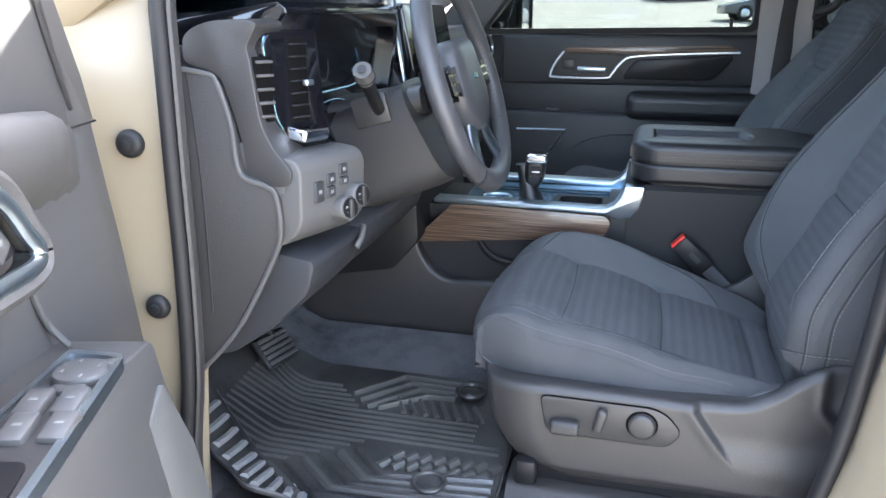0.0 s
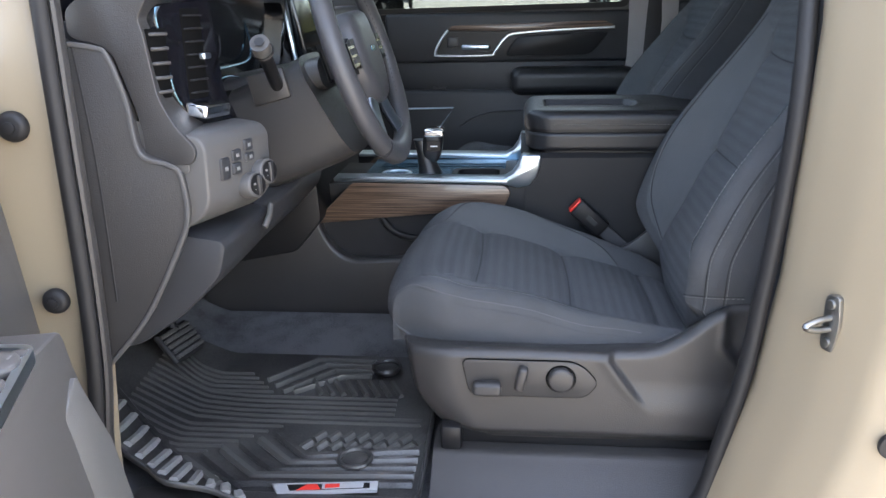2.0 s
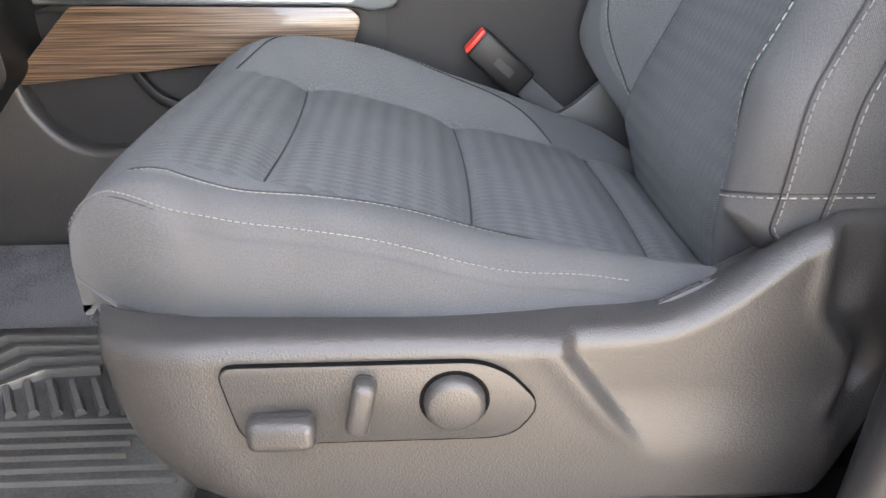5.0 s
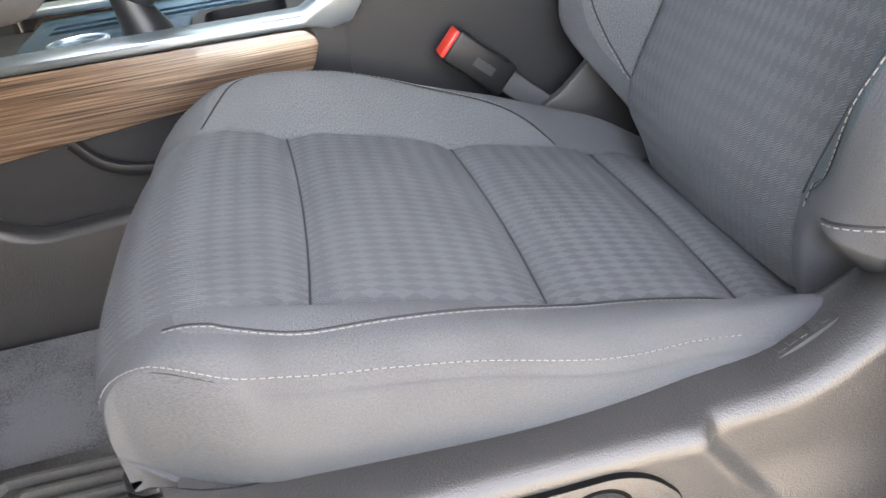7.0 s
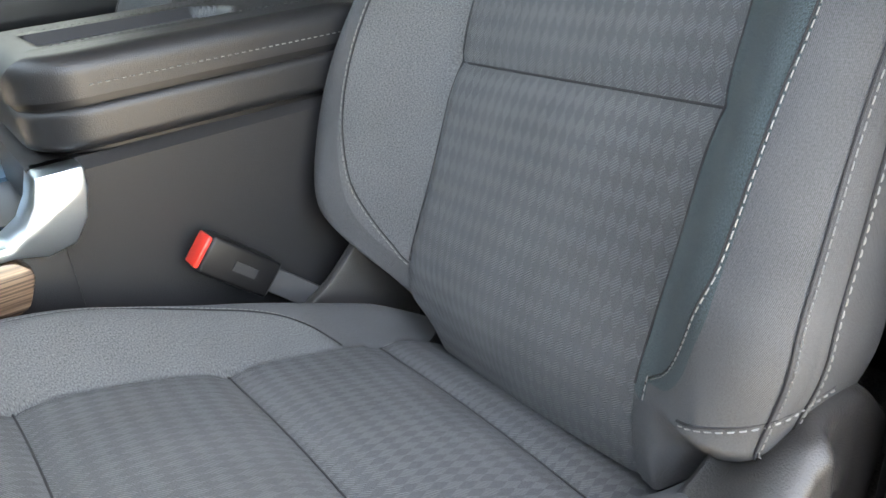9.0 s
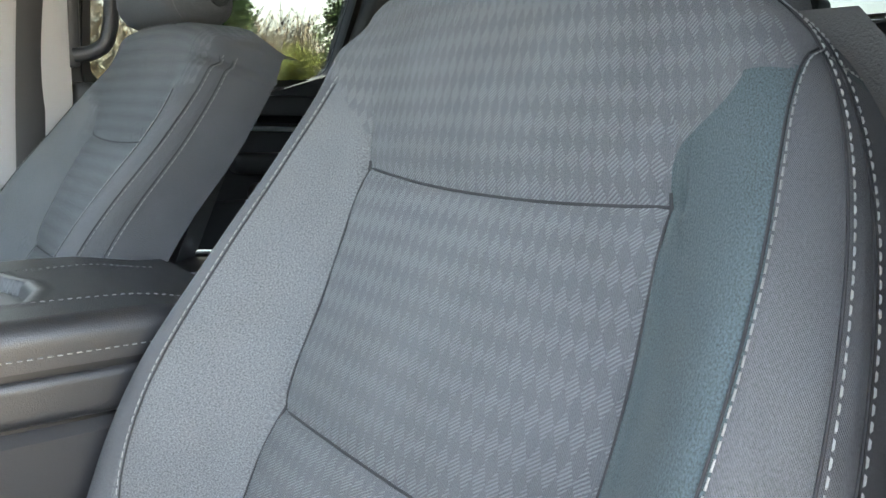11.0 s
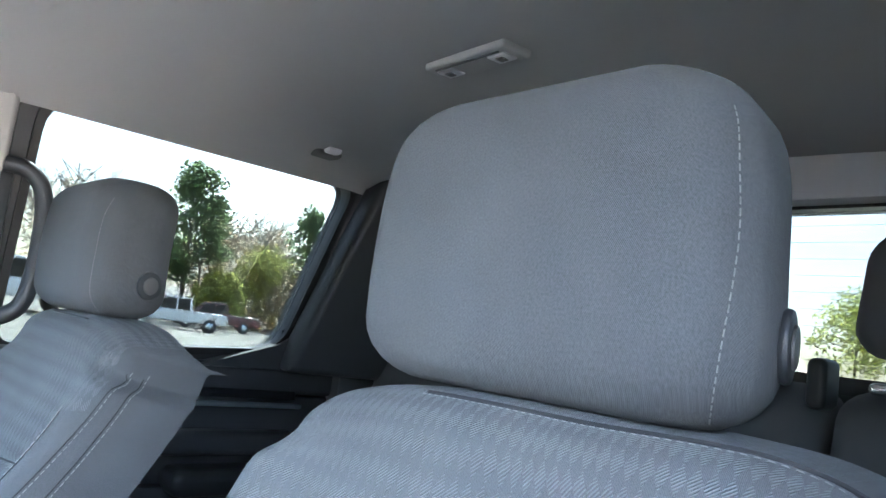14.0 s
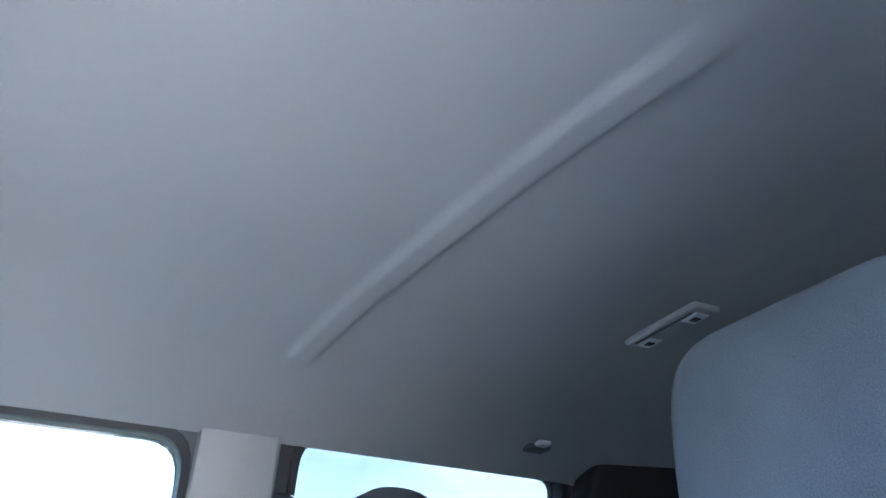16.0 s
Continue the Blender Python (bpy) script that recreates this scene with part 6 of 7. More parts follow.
part("lower_bulge", on_door(prism(rounded(BULGE, [0.016, 0.02, 0.01, 0.01, 0.01, 0.05, 0.05, 0.02], 4), -0.02, 0.104, "y", 0.014, 3, out_at)), M_PLASTIC_LT, door, "grey lower door bulge with the armrest", 35)
part("crease", on_door(sweep(smooth_line([(0.127, 0.006, 1.203), (0.112, 0.010, 1.155), (0.105, 0.026, 1.126)], 6), 0.004, 0.004, 8)), M_PLASTIC_LT, door)
rim_o = rounded([(0.138, 0.044), (0.150, 0.108), (0.42, 0.136), (0.42, 0.040)], [0.008, 0.016, 0.006, 0.006], 5)
rim_i = rounded([(0.148, 0.050), (0.157, 0.100), (0.412, 0.127), (0.412, 0.046)], [0.006, 0.012, 0.005, 0.005], 5)
part("switch_bezel", on_door(ring_prism(rim_o, rim_i, 1.124, 1.138, "z")), M_CHROME, door, "satin chrome switch bezel")
part("switch_pad", on_door(prism(rim_i, 1.122, 1.1335, "z")), M_PLASTIC, door, "grey switch pad")
part("dial_seat", on_door(disc((0.195, 0.082, 1.1335), (0, 0, 1), 0.0285, 0.003, 36, 0.001)), M_BLACK, door)
dial = part("mirror_dial", on_door(disc((0.195, 0.082, 1.138), (0, 0, 1), 0.026, 0.010, 36, 0.003)), M_PLASTIC_LT, door, "round mirror adjuster")
for k in range(4):
    a = k * math.pi / 2 + 0.4
    part("dial_mark", on_door(box(-0.0035, 0.0035, -0.0012, 0.0012, -0.0004, 0.0004)), M_THREAD, dial).matrix_local = DM @ Matrix.Translation((0.195 + 0.017 * math.cos(a), 0.082 + 0.017 * math.sin(a), 1.1434)) @ DM.inverted()
part("fold_key", on_door(box(0.163, 0.178, 0.092, 0.106, 1.132, 1.140, 0.002)), M_PLASTIC_LT, door)
part("lock_key", on_door(box(0.218, 0.234, 0.066, 0.098, 1.132, 1.139, 0.002)), M_PLASTIC_LT, door)
for u, w0 in ((0.256, 0.067), (0.253, 0.099), (0.300, 0.076), (0.297, 0.110)):
    sw = part("window_switch", on_door(box(u - 0.019, u + 0.019, w0 - 0.012, w0 + 0.012, 1.131, 1.143, 0.003, 2, Matrix.Rotation(radians(9), 4, "Y"))), M_PLASTIC_LT, door, "grey window switch")
    part("switch_print", on_door(box(u - 0.002, u + 0.002, w0 - 0.004, w0 + 0.004, 1.1424, 1.1434)), M_THREAD, sw)
part("grip_well", on_door(prism(rounded([(0.345, 0.055), (0.40, 0.060), (0.40, 0.118), (0.345, 0.108)], 0.01), 1.1335, 1.136, "z")), M_BLACK, door)
GRILLE_GREY = surface("grille_grey", (0.13, 0.128, 0.122), 0.6, 0.15, 60, 1.0, 700, depth=0.0015)
GRILLE = [(0.076, 1.066), (0.168, 1.030), (0.110, 0.930), (0.050, 0.800), (-0.028, 0.800), (0.018, 0.955)]
part("speaker_grille", on_door(prism(rounded(GRILLE, 0.008, 3), 0.102, 0.112, "y", 0.002, 2, out_at)), GRILLE_GREY, door, "pale grey perforated speaker grille")
part("pull_cup", on_door(prism(rounded([(0.203, 1.266), (0.243, 1.322), (0.33, 1.355), (0.46, 1.362), (0.46, 1.260), (0.267, 1.254)], 0.012), 0.0, 0.046, "y", 0.004)), M_BLACK, door)
part("handle_trim", on_door(sweep(smooth_line([(0.46, 0.052, 1.372), (0.32, 0.053, 1.362), (0.238, 0.054, 1.328), (0.200, 0.055, 1.282), (0.187, 0.056, 1.263), (0.197, 0.056, 1.249), (0.260, 0.055, 1.248), (0.46, 0.052, 1.252)], 8), 0.007, 0.009, 10)), M_CHROME, door, "satin chrome pull handle trim")
part("handle_shell", on_door(sweep(smooth_line([(0.46, 0.040, 1.385), (0.32, 0.040, 1.374), (0.228, 0.042, 1.338), (0.186, 0.042, 1.282), (0.172, 0.042, 1.260), (0.186, 0.042, 1.237), (0.260, 0.042, 1.234), (0.46, 0.040, 1.240)], 8), 0.020, 0.012, 10)), M_PLASTIC_LT, door)
for u, z in ((0.240, 1.284), (0.266, 1.312)):
    key = part("memory_key", on_door(box(u - 0.018, u + 0.018, 0.044, 0.052, z - 0.012, z + 0.012, 0.003, 2, Matrix.Rotation(radians(-50), 4, "Y"))), M_PLASTIC_LT, door)
    part("key_print", on_door(box(u - 0.004, u + 0.004, 0.0515, 0.0530, z - 0.003, z + 0.003)), M_THREAD, key)


# ---- passenger door trim ----
part("upper_trim", box(-0.05, 0.725, 0.755, 0.80, 1.25, 1.404, 0.012, 3), M_TRIM_DK, fd, "dark padded upper trim")
part("lower_trim", box(-0.20, 0.73, 0.735, 0.80, 0.80, 1.166, 0.014, 3), M_TRIM_DK, fd, "dark lower trim with ledge")
part("middle_trim", box(-0.20, 0.73, 0.765, 0.80, 1.15, 1.26, 0.006), M_TRIM_DK, fd)
part("wood_strip", prism(rounded([(0.150, 1.352), (0.165, 1.366), (0.640, 1.374), (0.672, 1.358), (0.40, 1.346)], 0.008, 3), 0.744, 0.757, "y", 0.003), M_WOOD, fd, "dark wood strip")
part("handle_well", prism(rounded([(0.112, 1.278), (0.145, 1.345), (0.36, 1.340), (0.285, 1.278)], 0.015, 4), 0.748, 0.756, "y"), M_BLACK, fd)
part("chrome_line", sweep(smooth_line([(0.672, 0.748, 1.354), (0.50, 0.748, 1.348), (0.365, 0.747, 1.339), (0.330, 0.746, 1.322), (0.300, 0.745, 1.284), (0.280, 0.745, 1.274), (0.130, 0.745, 1.274), (0.112, 0.745, 1.284), (0.128, 0.746, 1.320), (0.152, 0.747, 1.352)], 6), 0.0045, 0.006, 10, up=(0, 1, 0)), M_CHROME, fd, "satin chrome handle surround")
part("door_handle", box(0.195, 0.285, 0.732, 0.748, 1.292, 1.308, 0.005, 3), M_CHROME, fd, "chrome inner door handle")
part("lock_switch", box(0.150, 0.185, 0.740, 0.750, 1.300, 1.330, 0.004), M_PLASTIC, fd)
part("pull_pocket", prism(rounded([(0.33, 1.270), (0.37, 1.330), (0.66, 1.345), (0.60, 1.270)], 0.02, 4), 0.742, 0.757, "y", 0.006), M_BLACK, fd)
part("armrest", rounded_block(0.352, 0.742, 0.690, 0.790, 1.152, 1.236, 0.028, 5), M_LEATHER, fd, "black padded door armrest")
part("pocket_trim", sweep([(0.01, 0.733, 1.108), (0.168, 0.733, 1.110), (0.120, 0.733, 1.045)], 0.003, 0.004, 8, up=(0, 1, 0)), M_CHROME, fd, "thin chrome pocket line")
part("trim_line", sweep(smooth_line([(0.19, 0.734, 1.05), (0.25, 0.733, 1.085), (0.36, 0.733, 1.100), (0.70, 0.733, 1.105)], 6), 0.0025, 0.004, 8, up=(0, 1, 0)), M_PLASTIC, fd)
part("window_key", box(0.10, 0.14, 0.752, 0.764, 1.166, 1.174, 0.002), M_PLASTIC, fd)
part("lock_pin", disc((0.640, 0.782, 1.428), (0, 0, 1), 0.005, 0.05, 12), M_BLACK, fd)
# passenger mirror outside
pm = thing("door_mirror", "black passenger door mirror outside the window", "mirror", (0.0, 0.95, 1.40))
part("housing", rounded_block(-0.13, -0.02, 0.90, 1.14, 1.375, 1.62, 0.03, 4), M_BLACK, pm)
part("mirror_glass", box(-0.018, -0.0165, 0.915, 1.125, 1.395, 1.605), surface("mirror_silver", (0.85, 0.87, 0.88), 0.03, 0.01, 10, 0.0, metal=1.0), pm, "silvered mirror glass")
part("frame", ring_prism(rounded([(0.90, 1.378), (1.14, 1.378), (1.14, 1.62), (0.90, 1.62)], 0.03), rounded([(0.915, 1.395), (1.125, 1.395), (1.125, 1.605), (0.915, 1.605)], 0.025), -0.022, -0.010, "x"), M_BLACK, pm)
part("arm", box(-0.12, -0.06, 0.80, 0.92, 1.40, 1.44, 0.01), M_BLACK, pm)

# ---- rear door trim ----
part("upper_trim", box(0.86, 1.55, 0.745, 0.80, 1.372, 1.428, 0.012, 3), M_TRIM_DK, rd)
part("sill_slope", prism([(0.90, 1.42), (1.24, 1.424), (1.40, 1.474), (1.50, 1.54), (1.52, 1.42)], 0.735, 0.775, "y", 0.008), M_TRIM_DK, rd)
part("dark_strip", box(0.95, 1.452, 0.738, 0.75, 1.362, 1.380, 0.004), M_PIANO, rd)
part("chrome_line", box(0.95, 1.468, 0.734, 0.75, 1.345, 1.355, 0.004), M_CHROME, rd, "satin chrome trim line")
part("middle_trim", box(0.86, 1.55, 0.755, 0.80, 1.10, 1.370, 0.01), M_TRIM_DK, rd)
part("armrest", rounded_block(1.20, 1.52, 0.685, 0.79, 1.185, 1.235, 0.02, 4), M_LEATHER, rd, "black rear door armrest")
part("pull_cup", rounded_block(1.16, 1.46, 0.715, 0.77, 1.255, 1.300, 0.015, 4), M_TRIM_DK, rd)
part("lower_trim", box(0.86, 1.55, 0.735, 0.80, 0.75, 1.20, 0.012), M_TRIM_DK, rd)
part("lock_pin", disc((1.413, 0.757, 1.480), (0, 0, 1), 0.0045, 0.045, 12), M_BLACK, rd)

# grab handle on the pillar, coat hook, dome lamp, visor
gh = thing("grab_handle", "dark grab handle on the passenger centre pillar", "handle", (0.87, 0.69, 1.48))
gl = smooth_line([(0.846, 0.672, 1.705), (0.876, 0.660, 1.700), (0.902, 0.655, 1.665), (0.908, 0.655, 1.58), (0.902, 0.660, 1.505), (0.880, 0.668, 1.478), (0.850, 0.680, 1.470)], 8)
part("grip", sweep(gl, 0.013, 0.012, 12, up=(0, 1, 0)), M_TRIM_DK, gh)
part("base", box(0.835, 0.862, 0.675, 0.725, 1.45, 1.72, 0.008), M_TRIM_DK, gh)
hk = thing("coat_hook", "small grey coat hook on the headliner edge", "hook", (1.329, 0.55, 1.845))
part("hook", rounded_block(1.315, 1.345, 0.528, 0.552, 1.832, 1.853, 0.006, 3), M_LENS, hk)
part("base", rounded_block(1.30, 1.36, 0.545, 0.60, 1.828, 1.86, 0.01, 3), M_TRIM_GREY, hk)
lamp = thing("dome_lamp", "small grey dome lamp with two clear lenses", "lamp", (1.222, 0.07, 1.884))
tl = Matrix.Translation((1.225, 0.067, 1.8812)) @ Matrix.Rotation(radians(-3), 4, "Z")
part("bezel", placed(box(-0.024, 0.024, -0.077, 0.077, -0.006, 0.008, 0.005, 3), tl), M_HEADLINER, lamp)
for y in (-0.050, 0.048):
    part("lens", placed(box(-0.012, 0.012, y - 0.016, y + 0.016, -0.0085, -0.004, 0.003, 2), tl), M_LENS, lamp, "clear lens")
    part("reading_switch", placed(box(-0.006, 0.006, y - 0.006, y + 0.006, -0.0100, -0.006, 0.001), tl), M_PLASTIC, lamp)
part("slot", placed(box(-0.0175, -0.0145, -0.06, 0.06, -0.0075, -0.004), tl), M_TRIM_GREY, lamp)
for sg, nm in ((1, "passenger"), (-1, "driver")):
    v = thing("sun_visor", "grey cloth sun visor folded against the headliner", "sun visor", (0.30, sg * 0.36, 1.85), "sun visors")
    part("flap", box(0.17, 0.345, sg * 0.36 - 0.20, sg * 0.36 + 0.20, 1.838, 1.856, 0.008, 3), M_HEADLINER, v)
    part("pivot", disc((0.235, sg * 0.57, 1.845), (0, 1, 0), 0.008, 0.05), M_TRIM_GREY, v)

# seat belts at both centre pillars
for sg, x0 in ((-1, 0.775), (1, 0.775)):
    b = thing("seat_belt", "dark webbing seat belt hanging at the centre pillar", "seat belt", (x0, sg * 0.70, 0.8), "front belts")
    y0 = 0.700
    strap = [Vector((x0 + 0.02, sg * (y0 - 0.03), 1.66)), Vector((x0 + 0.01, sg * (y0 + 0.005), 1.42)), Vector((x0, sg * (y0 + 0.002), 1.20)), Vector((x0 - 0.01, sg * (y0 - 0.005), 0.95)), Vector((x0 - 0.02, sg * y0, 0.78))]
    part("webbing", sweep(smooth_line(strap, 8), 0.0015, 0.023, 8, up=(1, 0, 0)), M_RUBBER, b)
    part("guide_loop", rounded_block(x0 - 0.02, x0 + 0.05, min(sg * 0.655, sg * 0.70), max(sg * 0.655, sg * 0.70), 1.64, 1.70, 0.012, 3), M_TRIM_DK, b)
    part("tongue_grip", rounded_block(x0 - 0.036, x0 + 0.028, min(sg * 0.688, sg * 0.712), max(sg * 0.688, sg * 0.712), 1.200, 1.232, 0.008, 3), M_BLACK, b)
    part("tongue", box(x0 - 0.030, x0 - 0.008, min(sg * 0.698, sg * 0.702), max(sg * 0.698, sg * 0.702), 1.150, 1.206, 0.001, 1), M_STEEL, b, "bright steel belt tongue")

# ---- rear bench ----
rb = thing("rear_bench", "dark grey cloth rear bench seat", "seat", (1.45, 0, 0.75))
for y0, y1 in ((-0.70, -0.235), (-0.225, 0.225), (0.235, 0.70)):
    part("cushion", rounded_block(1.14, 1.58, y0, y1, 0.86, 1.00, 0.04, 4), M_CLOTH_DK, rb)
    part("backrest", rounded_block(1.56, 1.69, y0, y1, 0.98, 1.530, 0.04, 5, lambda p: Vector((p.x + 0.22 * (p.z - 1.25), p.y, p.z))), M_CLOTH_DK, rb)
part("base", box(1.18, 1.70, -0.68, 0.68, 0.717, 0.87, 0.01), M_BLACK, rb)
for yc in (-0.385, 0.385):
    h = part("head_restraint", rounded_block(1.60, 1.69, yc - 0.130, yc + 0.130, 1.570, 1.730, 0.04, 5, lambda p, c=yc: Vector((p.x, c + (p.y - c) * (1 - 0.9 * max(0, p.z - 1.60)), p.z))), M_CLOTH_DK, rb, "dark cloth rear head restraint")
    for dy in (-0.06, 0.06):
        part("post", disc((1.66, yc + dy, 1.555), (0, 0, 1), 0.006, 0.08, 12), M_BRIGHT, rb, "chrome post")
bg = thing("belt_guide", "black belt guide block on the rear backrest", "belt guide", (1.55, -0.245, 1.53))
part("block", rounded_block(1.55, 1.60, -0.256, -0.232, 1.50, 1.562, 0.009, 3), M_BLACK, bg)
part("release_lever", rounded_block(1.60, 1.64, -0.33, -0.285, 1.526, 1.540, 0.006, 3), M_BRIGHT, bg, "chrome release lever")


# ---- outside: yard, cars, trees, building ----
M_LOT = surface("pale_concrete", (0.34, 0.302, 0.243), 0.9, 0.12, 3, 0.3, 30, depth=0.01)
M_GRASS = surface("dry_verge", (0.24, 0.20, 0.10), 0.95, 0.3, 3, 0.5, 40, depth=0.03)
M_LEAF = surface("pine_needles", (0.17, 0.23, 0.10), 0.7, 0.35, 6, 0.0)
M_SPRING = surface("young_leaves", (0.42, 0.43, 0.14), 0.7, 0.3, 6, 0.0)
M_BUD = surface("bare_twigs_with_buds", (0.55, 0.43, 0.29), 0.85, 0.3, 6, 0.0)
M_BARK = surface("bark", (0.16, 0.12, 0.09), 0.9, 0.3, 12, 0.5, 60, depth=0.02)


def let_through(m, share):
    """Thin leaves pass part of the light that falls on their far side."""
    nt = m.node_tree
    b = nt.nodes["Principled BSDF"]
    tr = nt.nodes.new("ShaderNodeBsdfTranslucent")
    nt.links.new(b.inputs["Base Color"].links[0].from_socket, tr.inputs["Color"])
    mx = nt.nodes.new("ShaderNodeMixShader")
    mx.inputs[0].default_value = share
    nt.links.new(b.outputs[0], mx.inputs[1])
    nt.links.new(tr.outputs[0], mx.inputs[2])
    nt.links.new(mx.outputs[0], nt.nodes["Material Output"].inputs[0])


for leafy in (M_LEAF, M_SPRING, M_BUD):
    let_through(leafy, 0.7)


def yard_height(x, y):
    rise = 1.05 * (max(0.0, y - 8) / 31) ** 1.7 * (1 - ease((x - 6) / 12)) if y < 120 else 9.4 * (1 - ease((x - 6) / 12))
    return rise + 0.05 * max(0.0, y - 62) * ease((x - 10) / 20) * (1 if y < 200 else 0) + (0.03 * max(0.0, x - 45) if y > -30 and x < 200 else 0)


cuts = [-400, -200, -120, -70, -40, -25, -15, -8, -4, 0, 4, 8, 12, 16, 20, 25, 30, 36, 42, 50, 60, 75, 95, 120, 160, 220, 300, 400]
bm = bmesh.new()
rows = [[bm.verts.new((x, y, yard_height(x, y))) for y in cuts] for x in cuts]
for i in range(len(cuts) - 1):
    for j in range(len(cuts) - 1):
        bm.faces.new((rows[i][j], rows[i + 1][j], rows[i + 1][j + 1], rows[i][j + 1]))
ground = structure("ground", bm, M_LOT, "wide pale concrete yard in full sun", "ground", 80)


def vehicle(name, label, at, heading, length, width, height, paint, pickup=False):
    x, y = at
    z = yard_height(x, y)
    v = thing(name, label, "car", (x, y, z))
    m = Matrix.Translation((x, y, z)) @ Matrix.Rotation(radians(heading), 4, "Z")
    hl, hw = length / 2, width / 2
    if pickup:
        prof = [(-hl, 0.45), (-hl, 0.95), (-hl + 1.2, 1.08), (-hl + 1.9, height), (-hl + 3.4, height), (-hl + 3.6, 1.12), (hl, 1.10), (hl, 0.50)]
        wins = [((-hl + 1.55, 1.15), (-hl + 2.0, height - 0.10), (-hl + 2.6, height - 0.10), (-hl + 2.6, 1.15)), ((-hl + 2.7, 1.15), (-hl + 2.7, height - 0.10), (-hl + 3.3, height - 0.10), (-hl + 3.4, 1.15))]
    else:
        prof = [(-hl, 0.30), (-hl, 0.70), (-hl + 1.1, 0.90), (-hl + 1.85, height), (hl - 1.5, height), (hl - 0.75, 0.98), (hl, 0.92), (hl, 0.35)]
        wins = [((-hl + 1.45, 0.95), (-hl + 1.95, height - 0.10), (-hl + 2.45, height - 0.10), (-hl + 2.45, 0.95)), ((-hl + 2.55, 0.95), (-hl + 2.55, height - 0.10), (hl - 1.55, height - 0.10), (hl - 1.05, 0.95))]
    part("body", placed(prism(rounded(prof, 0.12, 4), -hw, hw, "y", 0.08, 3), m), paint, v)
    for s in (-1, 1):
        for wpoly in wins:
            a, b = sorted((s * (hw - 0.01), s * (hw + 0.006)))
            part("window", placed(prism(wpoly, a, b), m), M_SCREEN, v)
        for wx in (-hl + 0.9, hl - 1.0):
            wl = part("wheel", placed(disc((wx, s * (hw - 0.08), 0.34 if not pickup else 0.39), (0, 1, 0), 0.34 if not pickup else 0.39, 0.24, 28, 0.03), m), M_RUBBER, v)
            part("rim", placed(disc((wx, s * (hw + 0.035), 0.34 if not pickup else 0.39), (0, 1, 0), 0.20, 0.03, 20, 0.005), m), M_CHROME, wl)
        part("tail_lamp", placed(box(hl - 0.03, hl + 0.02, s * (hw - 0.28) - 0.10, s * (hw - 0.28) + 0.10, 0.80, 1.0, 0.02), m), M_RED, v)
    part("rear_glass", placed(prism([(-hw + 0.2, height - 0.50), (hw - 0.2, height - 0.50), (hw - 0.28, height - 0.12), (-hw + 0.28, height - 0.12)], (hl - 2.62 if pickup else hl - 1.25), (hl - 2.35 if pickup else hl - 1.02), "x", skew=lambda y0, z0: 0.0), m), M_SCREEN, v)
    return v


P_GREY = surface("grey_car_paint", (0.10, 0.10, 0.10), 0.3, 0.03, 4, 0.0, coat=0.6)
P_DARK = surface("dark_car_paint", (0.025, 0.027, 0.030), 0.3, 0.03, 4, 0.0, coat=0.6)
P_WHITE = surface("white_car_paint", (0.75, 0.75, 0.74), 0.3, 0.03, 4, 0.0, coat=0.6)
P_MAROON = surface("maroon_car_paint", (0.12, 0.035, 0.035), 0.3, 0.03, 4, 0.0, coat=0.6)
vehicle("parked_sedan", "grey sedan parked in the sunny yard", (5.6, 38), 8, 4.6, 1.8, 1.44, P_GREY)
vehicle("parked_hatchback", "dark hatchback parked farther off in the yard", (2.0, 54), 175, 4.3, 1.8, 1.50, P_DARK)
vehicle("white_pickup", "white pickup truck parked before the trees", (19.0, 43.0), -20, 5.6, 2.0, 1.90, P_WHITE, True)
vehicle("maroon_pickup", "dark maroon pickup truck parked before the trees", (23.6, 47.5), -25, 5.6, 2.0, 1.85, P_MAROON, True)
vehicle("silver_pickup", "pale silver pickup truck parked in the yard", (7.5, 30.0), 15, 5.6, 2.0, 1.9, P_WHITE, True)

# yard fence and the low building behind
fen = thing("fence", "thin wire fence posts along the yard", "fence", (0, 62, yard_height(0, 62)))
for k in range(12):
    x = -18 + 3.4 * k
    part("post", disc((x, 62, yard_height(x, 62) + 1.1), (0, 0, 1), 0.04, 2.2, 8), M_STEEL, fen)
part("rail", box(-18, 20, 61.98, 62.02, yard_height(0, 62) + 2.15, yard_height(0, 62) + 2.19), M_STEEL, fen)
M_WALL = surface("white_siding", (0.62, 0.63, 0.62), 0.7, 0.06, 2, 0.1, 30)
hs = thing("workshop", "long low white workshop with grey doors", "building", (-8, 78, yard_height(0, 78)))
zb = yard_height(0, 74) - 0.1
part("wall", box(-30, 14, 74, 84, zb, zb + 4.6, 0.02), M_WALL, hs)
part("roof", prism([(-30.6, zb + 4.6), (14.6, zb + 4.6), (14.6, zb + 4.95), (-30.6, zb + 4.95)], 73.4, 84.6), P_GREY, hs)
for k in range(6):
    dx = -27 + 6.6 * k
    part("roller_door", box(dx, dx + 3.6, 73.95, 74.02, zb, zb + 3.4, 0.01), P_GREY if k % 2 else M_SATIN, hs)

rng = random.Random(7)


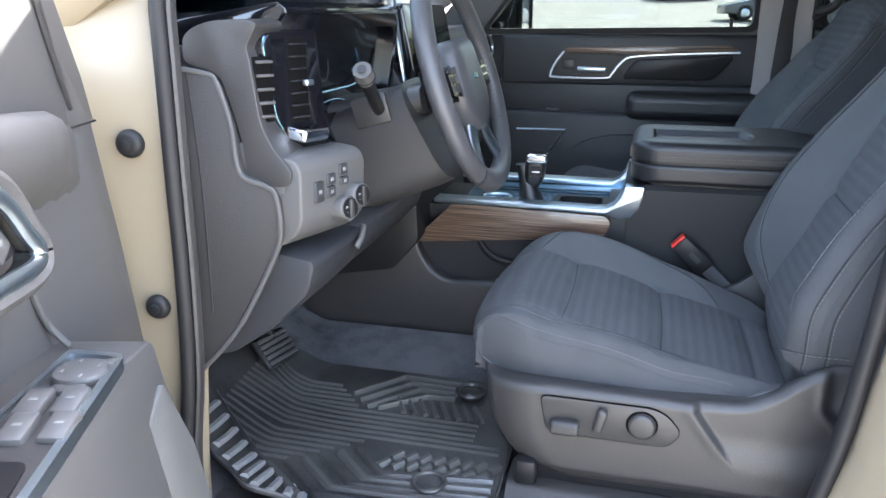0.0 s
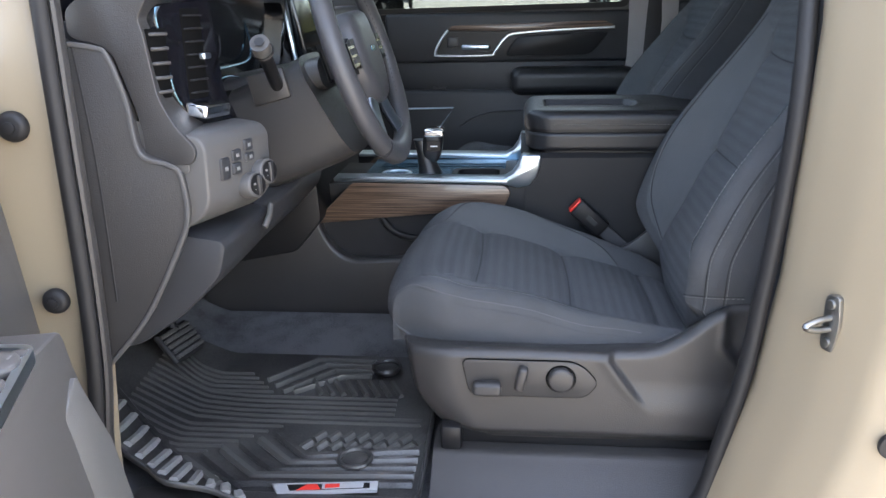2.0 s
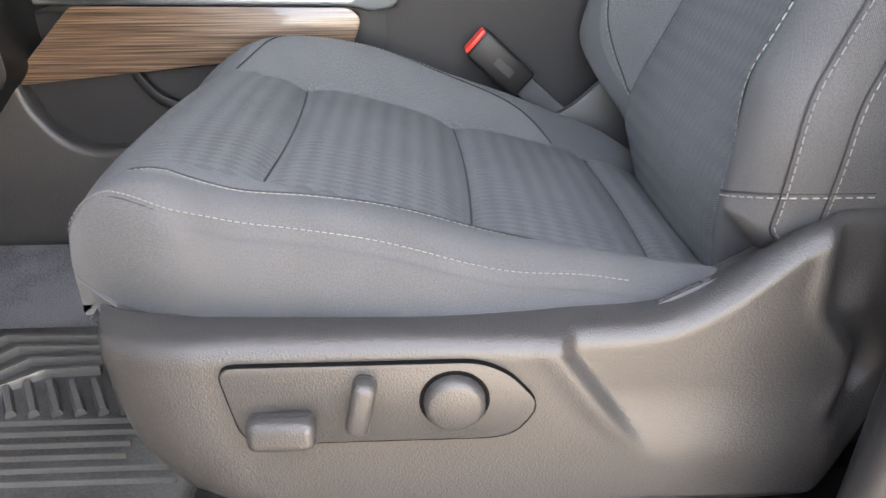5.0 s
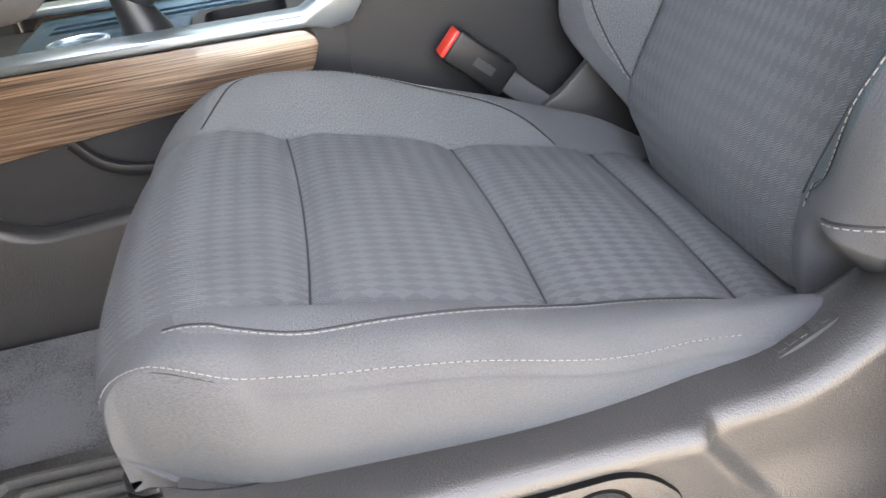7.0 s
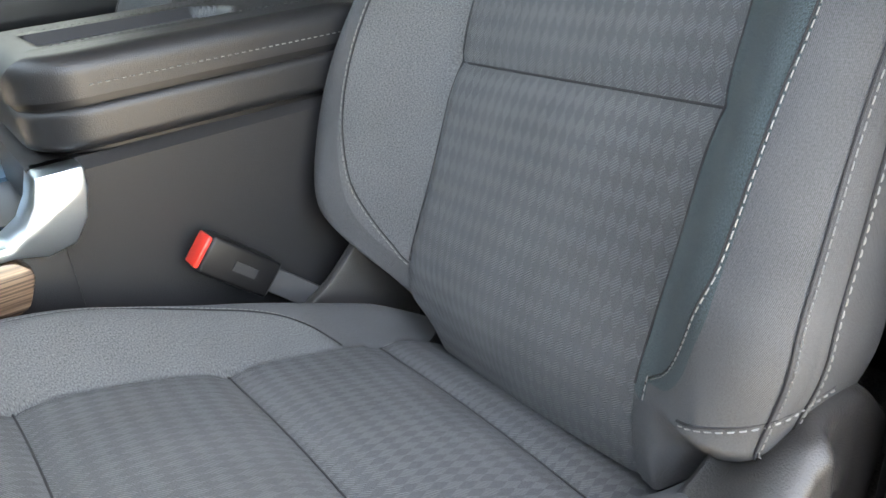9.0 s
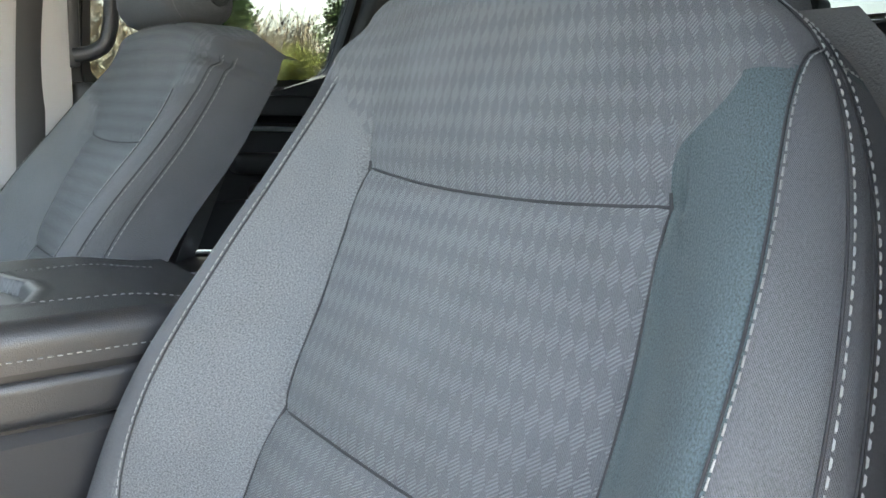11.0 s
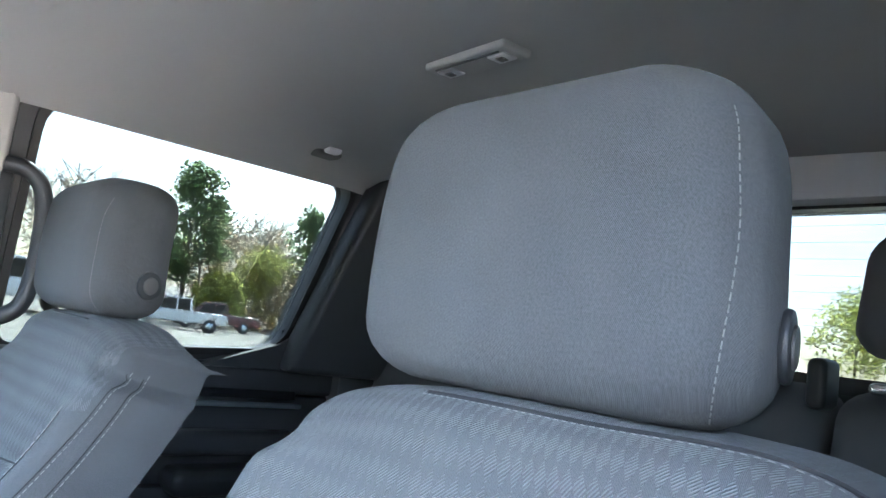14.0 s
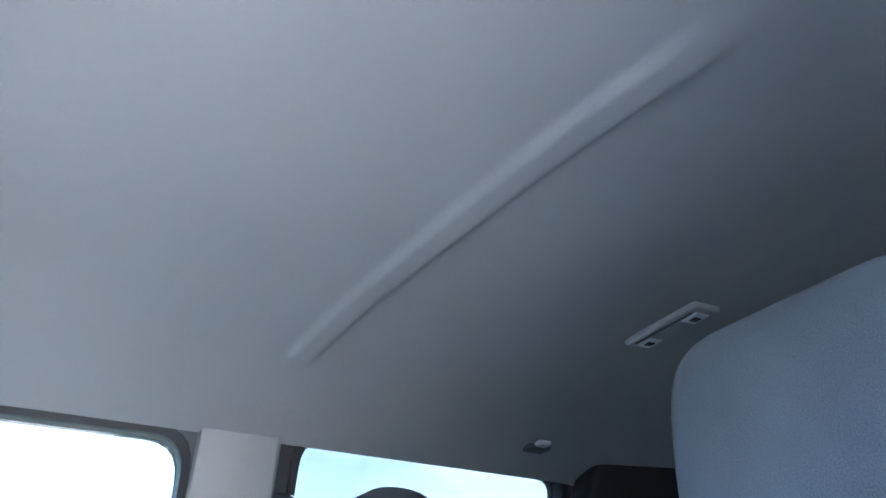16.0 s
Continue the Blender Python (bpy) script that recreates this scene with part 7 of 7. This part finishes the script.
def leaf_cloud(centre, radius, count, size, squash=0.8):
    bm = bmesh.new()
    for _ in range(count):
        while True:
            p = Vector((rng.uniform(-1, 1), rng.uniform(-1, 1), rng.uniform(-1, 1)))
            if p.length < 1:
                break
        p = Vector((p.x * radius, p.y * radius, p.z * radius * squash)) + Vector(centre)
        a, b = Vector((rng.uniform(-1, 1), rng.uniform(-1, 1), rng.uniform(-1, 1))).normalized(), Vector((rng.uniform(-1, 1), rng.uniform(-1, 1), rng.uniform(-1, 1))).normalized()
        s = size * rng.uniform(0.6, 1.4)
        bm.faces.new([bm.verts.new(p + a * s), bm.verts.new(p + b * s), bm.verts.new(p - a * s * 0.7), bm.verts.new(p - b * s * 0.5)])
    return bm


def tree(name, label, x, y, height, spread, leaf, clumps, leaves, size, bare=0.0, z=None):
    z = yard_height(x, y) if z is None else z
    tr = thing(name, label, "tree", (x, y, z), "trees")
    trunk = sweep(smooth_line([(x, y, z - 0.2), (x + 0.1 * rng.uniform(-1, 1), y, z + height * 0.35), (x + 0.3 * rng.uniform(-1, 1), y, z + height * 0.7), (x, y, z + height * 0.95)], 5), 0.02 * height, n=8)
    for v in trunk.verts:
        k = max(0.12, 1 - (v.co.z - z) / height)
        v.co.x, v.co.y = x + (v.co.x - x) * k, y + (v.co.y - y) * k
    crown = bmesh.new()
    for k in range(clumps):
        h = height * (0.30 + 0.68 * (k + 0.5) / clumps)
        f = 1 - abs(h / height - 0.55) * 1.5
        a = rng.uniform(0, 6.283)
        r = spread * max(0.15, f) * rng.uniform(0.35, 1.0)
        c = (x + r * math.cos(a), y + r * math.sin(a), z + h)
        base = Vector((x, y, z + h * 0.82))
        trunk = merge(trunk, sweep([base, base.lerp(Vector(c), 0.5) + Vector((0, 0, 0.1)), Vector(c)], 0.012 * height * 0.35, n=5))
        crown = merge(crown, leaf_cloud(c, spread * rng.uniform(0.28, 0.48), leaves, size))
        if bare:
            for _ in range(5):
                e = Vector(c) + Vector((rng.uniform(-1, 1), rng.uniform(-1, 1), rng.uniform(0.2, 1.2))) * spread * 0.45
                trunk = merge(trunk, sweep([Vector(c), e], 0.03, n=4))
    part("trunk", trunk, M_BARK, tr)
    part("crown", crown, leaf, tr, smooth=0)
    return tr


for x, y, h, s, kind in ((24.5, 56, 12.0, 3.2, 0), (38.0, 60, 11.5, 3.0, 0), (19, 63, 10.5, 4.2, 2), (28.5, 59, 8.5, 3.6, 2), (31.5, 57, 6.5, 3.2, 1), (34, 62, 8.5, 3.8, 2), (22, 66, 9.5, 4.5, 2), (16, 66, 9.5, 4.2, 2), (42, 60, 8.0, 4.0, 2), (47, 56, 8.5, 3.8, 1), (36.5, 55, 4.8, 2.6, 1), (27, 54, 4.0, 2.4, 1), (41, 53, 4.5, 2.8, 1), (54, 48, 9, 4, 2), (61, 36, 9, 4, 1), (64, 22, 8, 4, 1), (58, 12, 8.0, 4.2, 1), (62, 2, 9.0, 4.5, 1), (57, -8, 8.0, 4.2, 1), (63, -18, 9.0, 4.4, 1), (66, -32, 9, 4.4, 2), (10, 70, 7.5, 3.8, 1), (50, 53, 5, 2.8, 1), (25, 70, 11, 4.5, 2), (31, 68, 10.5, 4.5, 2), (37, 67, 10, 4.5, 2), (44, 64, 10, 4.5, 2), (20, 58, 5.5, 3.0, 2), (33, 54, 4.5, 2.6, 2)):
    if kind == 0:
        tree("pine_tree", "tall green pine at the edge of the yard", x, y, h, s, M_LEAF, 30, 170, 0.20)
    elif kind == 1:
        tree("leafing_tree", "tree with fresh yellow-green spring leaves", x, y, h, s, M_SPRING, 22, 150, 0.18)
    else:
        tree("bare_tree", "brown tree just coming into bud", x, y, h, s, M_BUD, 24, 110, 0.13, 1.0)
brush = bmesh.new()
for k in range(60):
    brush = merge(brush, leaf_cloud((14 + 0.75 * k, 66 - 0.16 * k, yard_height(14 + 0.75 * k, 66 - 0.16 * k) + 1.0), 1.9, 110, 0.22, 0.6))
single("hedgerow", brush, M_BUD, "tangle of brown brush under the trees", "bushes", "stuff", smooth=0)
